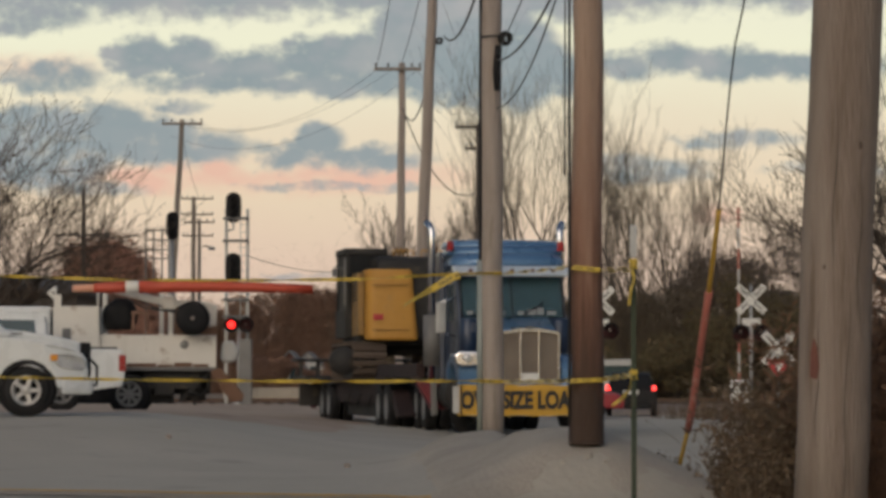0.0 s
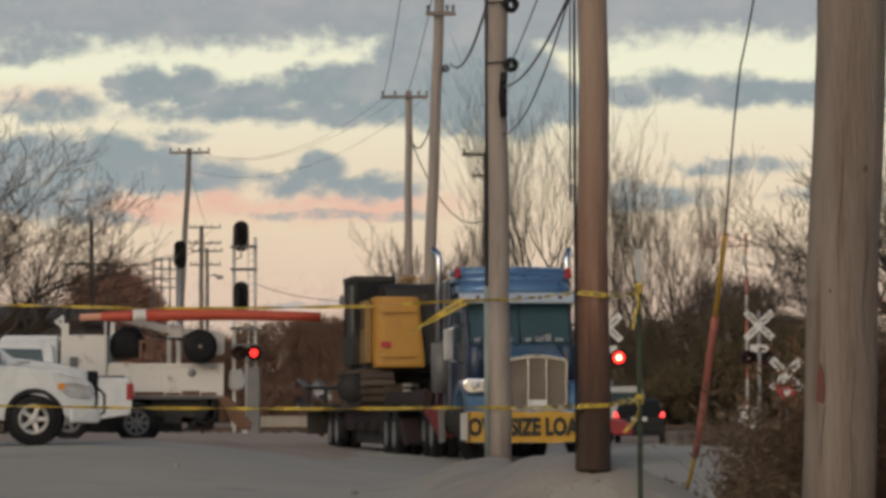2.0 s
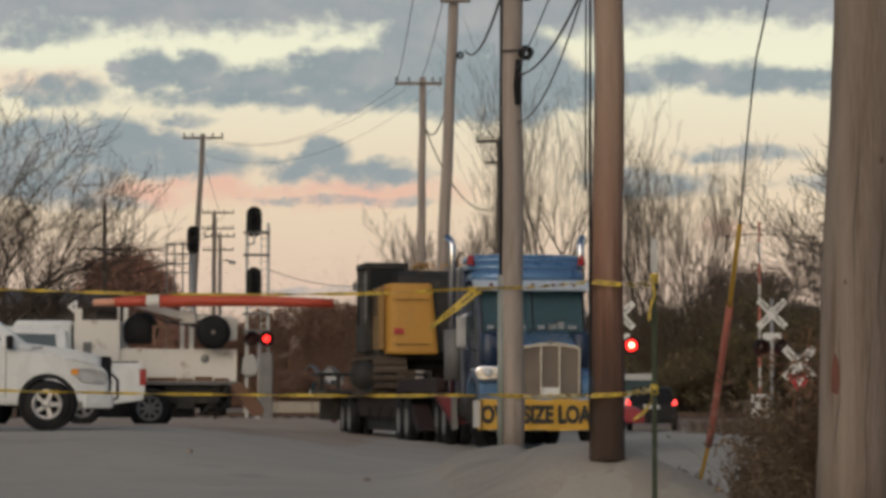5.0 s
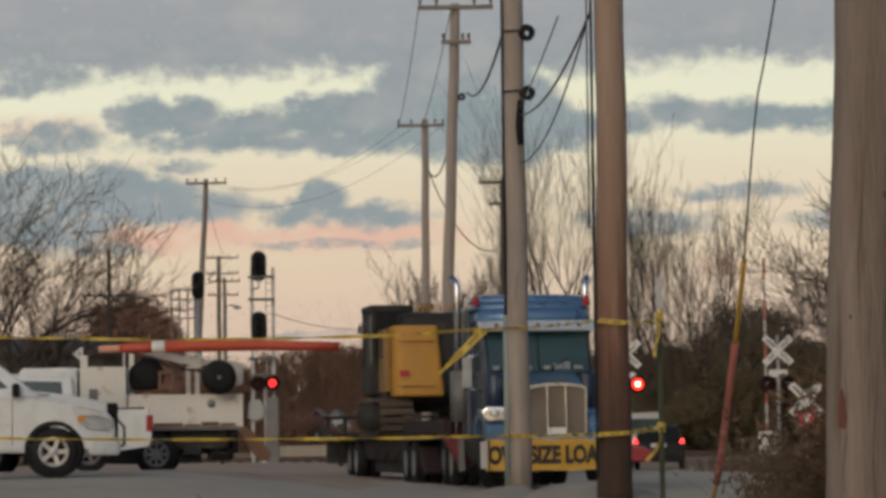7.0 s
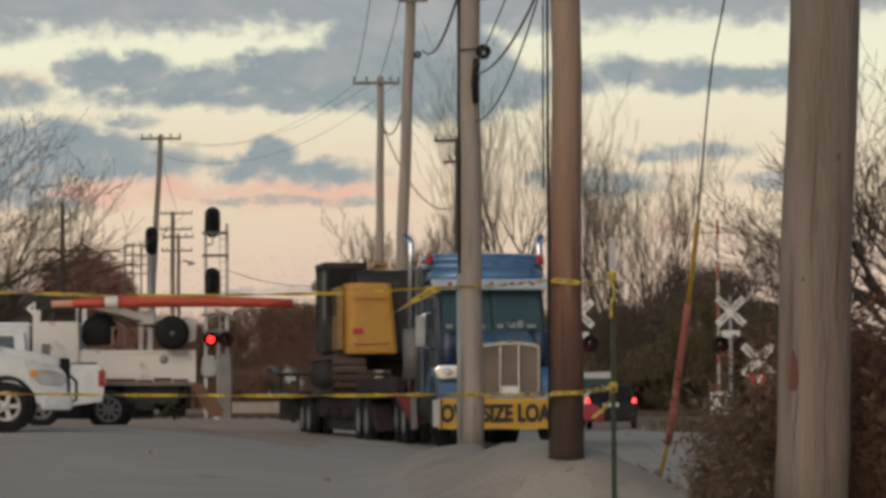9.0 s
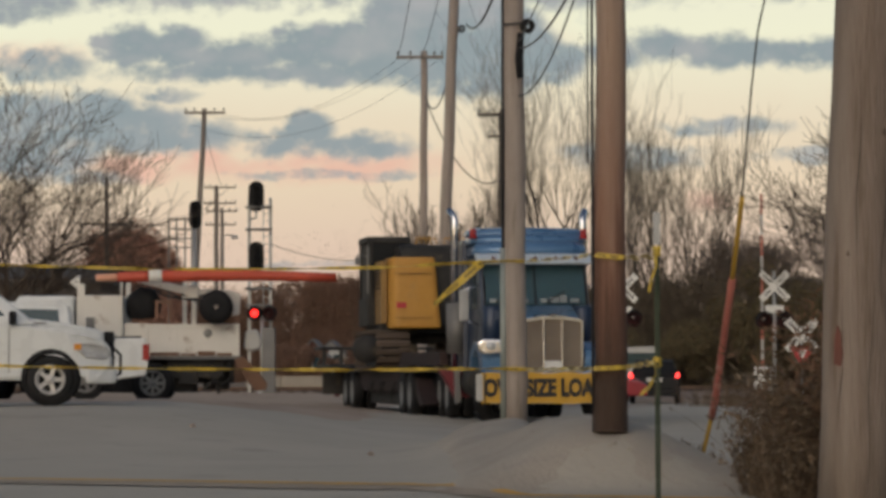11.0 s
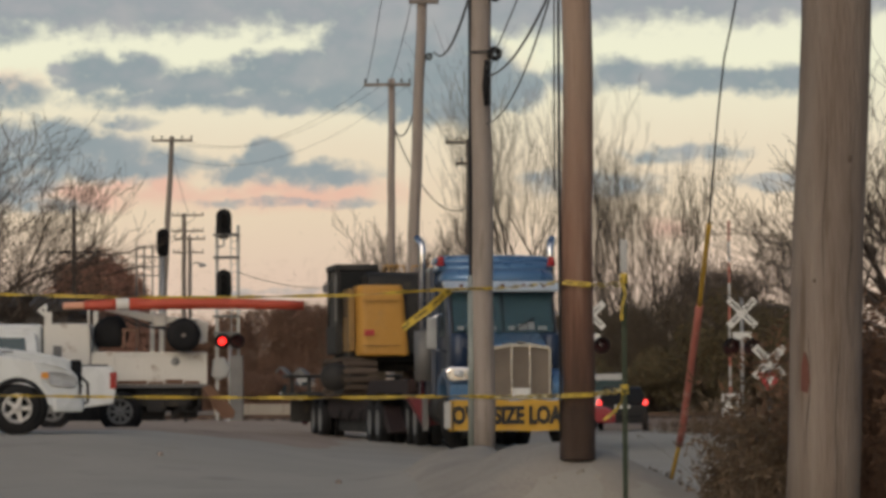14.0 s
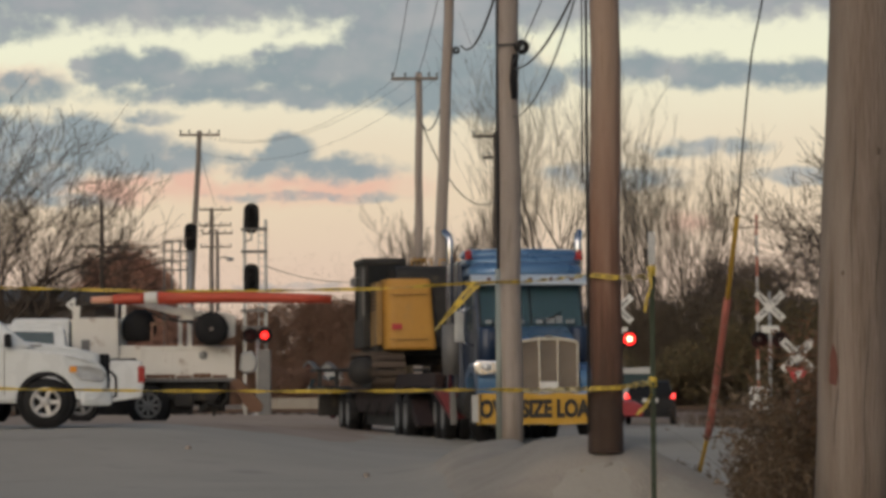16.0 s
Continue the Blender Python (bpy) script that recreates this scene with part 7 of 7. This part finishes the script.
for px, d, tall, seed in ((690, 150, 10.0, 41), (730, 160, 9.5, 42), (800, 150, 11.5, 43), (828, 155, 11.0, 44), (775, 165, 10.5, 45)):
    bare_tree("bare_tree", ((px - 784) / 4949.8 * d, d), tall * 1.2, 0.10, seed, "thin bare sapling with fine tan twigs", spread=0.38, fork=0.2, bark="bark_tan", twig="twig_tan", least=0.010, kids=(2, 4))
for px, d, tall, seed in ((1250, 140, 9.0, 61), (1300, 136, 8.5, 62), (1350, 140, 9.0, 63), (1400, 138, 8.0, 64), (1270, 150, 9.0, 65)):
    bare_tree("bare_tree", ((px - 784) / 4949.8 * d, d), tall, 0.13, seed, "dark bare tree in a scrub thicket", spread=0.42, fork=0.2, least=0.014)
bare_tree("bare_tree", (10.499, 58), 4.3, 0.20, 71, "near bare tree with thick dark arching limbs", lean=(-0.2, 0.0), spread=0.46, least=0.006, bend=0.13, kids=(3, 4), rise=0.04, bole=2.2, fan=((-18, 1.3), (-35, 1.25), (-48, 1.2), (-58, 1.15), (-66, 1.1), (-74, 0.9), (10, 1.0)))
foliage("rust_tree_crown", [(-20.400, 170, 7.7, 2.4, 2, 2.9), (-21.774, 170, 7.6, 1.9, 2, 2.6), (-22.873, 170, 6.0, 1.5, 2, 2.2), (-18.855, 171, 7.0, 1.7, 2, 2.5), (-17.927, 171, 5.4, 1.3, 2, 1.8), (-20.057, 170, 4.2, 3.2, 2, 3)], 42000, 0.11, "leaf_rust", "rust-brown autumn tree crown", "foliage", 5)
lobe = random.Random(99)


def thicket(x0, x1, y, tops, n, rx):
    """Uneven lobes along a strip; tops: heights at even steps from x0 to x1."""
    out = []
    for k in range(n):
        f = lobe.random()
        i = min(len(tops) - 2, int(f * (len(tops) - 1)))
        top = tops[i] + (tops[i + 1] - tops[i]) * (f * (len(tops) - 1) - i)
        rz = top * lobe.uniform(0.10, 0.28)
        zc = max(rz * 0.6, (top - rz) * lobe.uniform(0.05, 1.0) ** 0.7)
        out.append((x0 + (x1 - x0) * f, y + lobe.uniform(-2, 3), zc, rx * lobe.uniform(0.5, 1.3), 1.8, rz))
    return out


foliage("brown_thicket", thicket(-32.909, -5.636, 225, [8.6, 8.2, 8.8, 8.4, 8.2, 9.5, 9.2, 9.6, 9.5], 90, 2.2) + [(-33 + 2.4 * k, 227, 2.8 + 0.6 * math.sin(k * 2.1), 2.2, 1.8, 3.1) for k in range(13)] + [(-18 + 2.1 * k, 228, 5.6 + 0.5 * math.sin(k * 1.7), 1.9, 1.8, 2.1) for k in range(6)], 300000, 0.075, "leaf_brown", "brown leafless thicket beyond the tracks", "foliage", 7)
foliage("brown_brush", thicket(-13.621, -6.890, 196, [3.4, 3.0, 3.2, 2.8, 3.4, 3.6], 44, 0.7), 22000, 0.07, "leaf_brown", "low brown brush before the houses", "foliage", 77)
stems("thicket_stems", [(x, 223, 2.5, 2.0, 1.0) for x in range(-32, -4, 3)], 1500, 9.6, "leaf_brown", "fine brown stems over the thicket", "foliage", 71, radius=0.014, bend=0.08)
foliage("dark_thicket", thicket(-3.956, 22.969, 136, [4.2, 4.6, 4.8, 5.4, 6.0, 6.0, 6.1, 6.3, 6.6, 6.0, 5.0, 4.0], 110, 1.5), 190000, 0.055, "leaf_dark", "dense dark scrub thicket", "foliage", 9)
foliage("olive_scrub", thicket(7.304, 18.419, 131, [3.4, 3.6, 3.8, 5.4, 7.2, 7.4, 6.0, 4.4], 60, 1.0), 60000, 0.05, "leaf_olive", "olive and ochre scrub with thin leaves", "foliage", 11)
stems("scrub_stems", [(x, 133, 1.2, 1.5, 1.0) for x in range(-4, 22, 2)], 1400, 7.6, "leaf_dark", "fine dark stems rising from the scrub", "foliage", 73, radius=0.010, bend=0.09)
stems("sapling_stems", [(x, 135, 0.9, 1.5, 1.0) for x in (5.5, 6.7, 7.9, 9.1, 10.3)], 420, 8.6, "leaf_dark", "thin brown saplings over the scrub", "foliage", 79, radius=0.011, bend=0.08)
foliage("far_woods", [(-340 + 22 * k, 620 + 12 * (k % 4), 6, 16, 8, 9 + 2 * math.sin(k * 1.9)) for k in range(36)], 26000, 0.9, "leaf_dark", "far dark tree line on the horizon", "foliage", 13)
stems("dry_weeds", [(2.66, 25.5, 0.12, 1.0, 0.4), (2.75, 25, 0.18, 1.0, 0.75), (2.98, 25, 0.18, 1.0, 0.95), (2.9, 24.2, 0.2, 0.8, 0.8), (3.15, 24.6, 0.2, 0.8, 1.0), (2.62, 23.2, 0.14, 0.5, 0.45)], 1250, 1.3, "weed", "tangled dry grey-brown weeds by the poles", "weeds", 15)
stems("red_weeds", [(3.66, 23.4, 0.14, 0.5, 0.9), (3.85, 23.6, 0.22, 0.6, 1.0), (4.1, 24.5, 0.3, 0.8, 1.0)], 3200, 1.7, "weed_red", "tall reddish-brown dry weeds beside the poles", "weeds", 17)
stems("anchor_weeds", [(2.46, 29.7, 0.16, 0.2, 1.0), (2.62, 29.8, 0.12, 0.2, 0.7)], 90, 0.16, "weed", "low brown tufts round the guy anchor", "weeds", 27, radius=0.008)
stems("verge_weeds", [(x, y, 1.2, 3.0, 0.6) for x, y in ((9.5, 82), (11, 86), (12.5, 80), (8.2, 88), (14, 84))], 1500, 1.2, "weed", "low dry verge weeds near the crossing", "weeds", 19, radius=0.012)
foliage("dry_leaves", [(3.85, 23.6, 0.6, 0.25, 0.6, 0.75), (4.1, 24.2, 0.7, 0.3, 0.6, 0.8)], 5000, 0.02, "weed_red", "reddish withered leaves on tall weeds", "foliage", 29)
foliage("bush_leaves", [(2.76, 25.2, 0.3, 0.25, 0.8, 0.35), (3.0, 24.9, 0.45, 0.32, 0.9, 0.45)], 600, 0.014, "weed", "small withered leaves on the weeds", "foliage", 23)


for dx, dy in ((-1.286, 37.6), (0.733, 30.5), (-4.009, 41), (2.075, 32.5)):
    bm = grown()
    bmesh.ops.create_icosphere(bm, subdivisions=2, radius=0.045)
    for v in bm.verts:
        v.co *= 1 + 0.35 * noise.noise(v.co * 30 + Vector((dx, dy, 0)))
    ob = part("stone", bm, M["stone"], m=pose(dx, dy, height(dx, dy) + 0.03))
    tagged(ob, "small loose stone on the asphalt", "stone", "loose stones")


def clods(name, count, spots, label, seed):
    """Small uneven lumps lying on the ground; spots: x, y, rx, ry."""
    rnd = random.Random(seed)
    verts, faces = [], []
    for _ in range(count):
        x0, y0, rx, ry = rnd.choice(spots)
        x, y = rnd.gauss(x0, rx), rnd.gauss(y0, ry)
        r = 0.007 + 0.026 * rnd.random() ** 3
        i, z = len(verts), height(x, y) + r * 0.2
        ring = [(x + r * rnd.uniform(0.7, 1.3) * math.cos(k * 1.047 + 0.2), y + r * rnd.uniform(0.7, 1.3) * math.sin(k * 1.047 + 0.2), z + r * rnd.uniform(-0.3, 0.2)) for k in range(6)]
        verts += ring + [(x + r * rnd.uniform(-0.3, 0.3), y, z + r * rnd.uniform(0.5, 0.9)), (x, y, z - r)]
        for k in range(6):
            faces += [(i + k, i + (k + 1) % 6, i + 6), (i + (k + 1) % 6, i + k, i + 7)]
    return tagged(part(name, raw_mesh(name, verts, faces, M["gravel"]), None), label, "gravel", kind="stuff")


clods("gravel_lumps", 1500, [(1.178, 27.0, 1.4, 2.0), (0.543, 29, 1.2, 2.2), (1.996, 26, 0.9, 1.8)], "loose pale gravel lumps on the bank", 51)


# ---- motion ----
LIT_FROM = (-0.60, 0.48, 1.57, 2.57, 3.66, 4.75, 5.84, 6.93, 7.975, 9.08, 10.17, 11.25, 12.34, 13.43, 14.47, 15.57)
LIT_FOR = 0.495


def flash_rows(edges, lit):
    """Quick turns of a lamp about z at the given times: 0 shows the lit face, 180 the dark one."""
    angle = 0.0 if lit else 180.0
    rows_l = [(0.0, angle)]
    for t in edges:
        t = round(t * FPS)
        rows_l += [((t - 2 + k) / FPS, angle + 60 * k) for k in range(4)]
        angle += 180
    return rows_l + [(16.0, angle)]


def motions():
    walk(backdrop, [(t, pose(0, 0, 1.15, 0, 0, 0.060 * t)) for t in (0, 4, 8, 12, 16)])
    for lamp, phase in flash_heads:
        if phase is None:
            walk(lamp, [(0, pose(0, -0.08, 0, 0, 0, 180)), (16, pose(0, -0.08, 0, 0, 0, 180))])
        else:
            rows_l = flash_rows([t for on in LIT_FROM for t in (on, on + LIT_FOR) if 0.07 < t < 15.93], phase != "a")
            walk(lamp, [(t, pose(0, -0.08, 0, 0, 0, a)) for t, a in rows_l])
    blink = flash_rows((0.07, 0.36, 0.86, 1.16, 1.56, 1.78), False)
    walk(turn_signal, [(t, pose(-1.24, -0.20, 1.47, 0, 0, a)) for t, a in blink])
    x, y, z = (0.23, 40.01, 2.70)
    flutter = [(0, 0, 0), (0.7, 4, 20), (1.5, -8, -15), (2.2, 2, 10), (3, -3, 25), (4.2, -6, 0), (5.5, -12, 20), (6.2, -14, -10), (7, -14, 10), (8, -6, 30), (9, -3, -20), (9.6, -6, 10), (11, -12, 15),
               (12.5, -22, -10), (13.2, -24, 15), (14, -16, 45), (14.5, -8, 55), (15, -12, 30), (16, -18, 0)]
    walk(loose, [(t, pose(x, y, z, 0, a, 0) @ pose(0, 0, 0, w, 0, 0)) for t, a, w in flutter])
    for ob, (px, py, pz), k in ((tail_top, (1.34, 19.93, 1.99), 0), (tail_low, (1.34, 19.93, 1.21), 1)):
        walk(ob, [(t, pose(px, py, pz, 4 * math.sin(t * 1.9 + k), 5 * math.sin(t * 1.3 + 2 * k), 0)) for t in (0, 1, 2, 3, 4, 5, 6, 7, 8, 9, 10, 11, 12, 13, 14, 15, 16)])


motions()
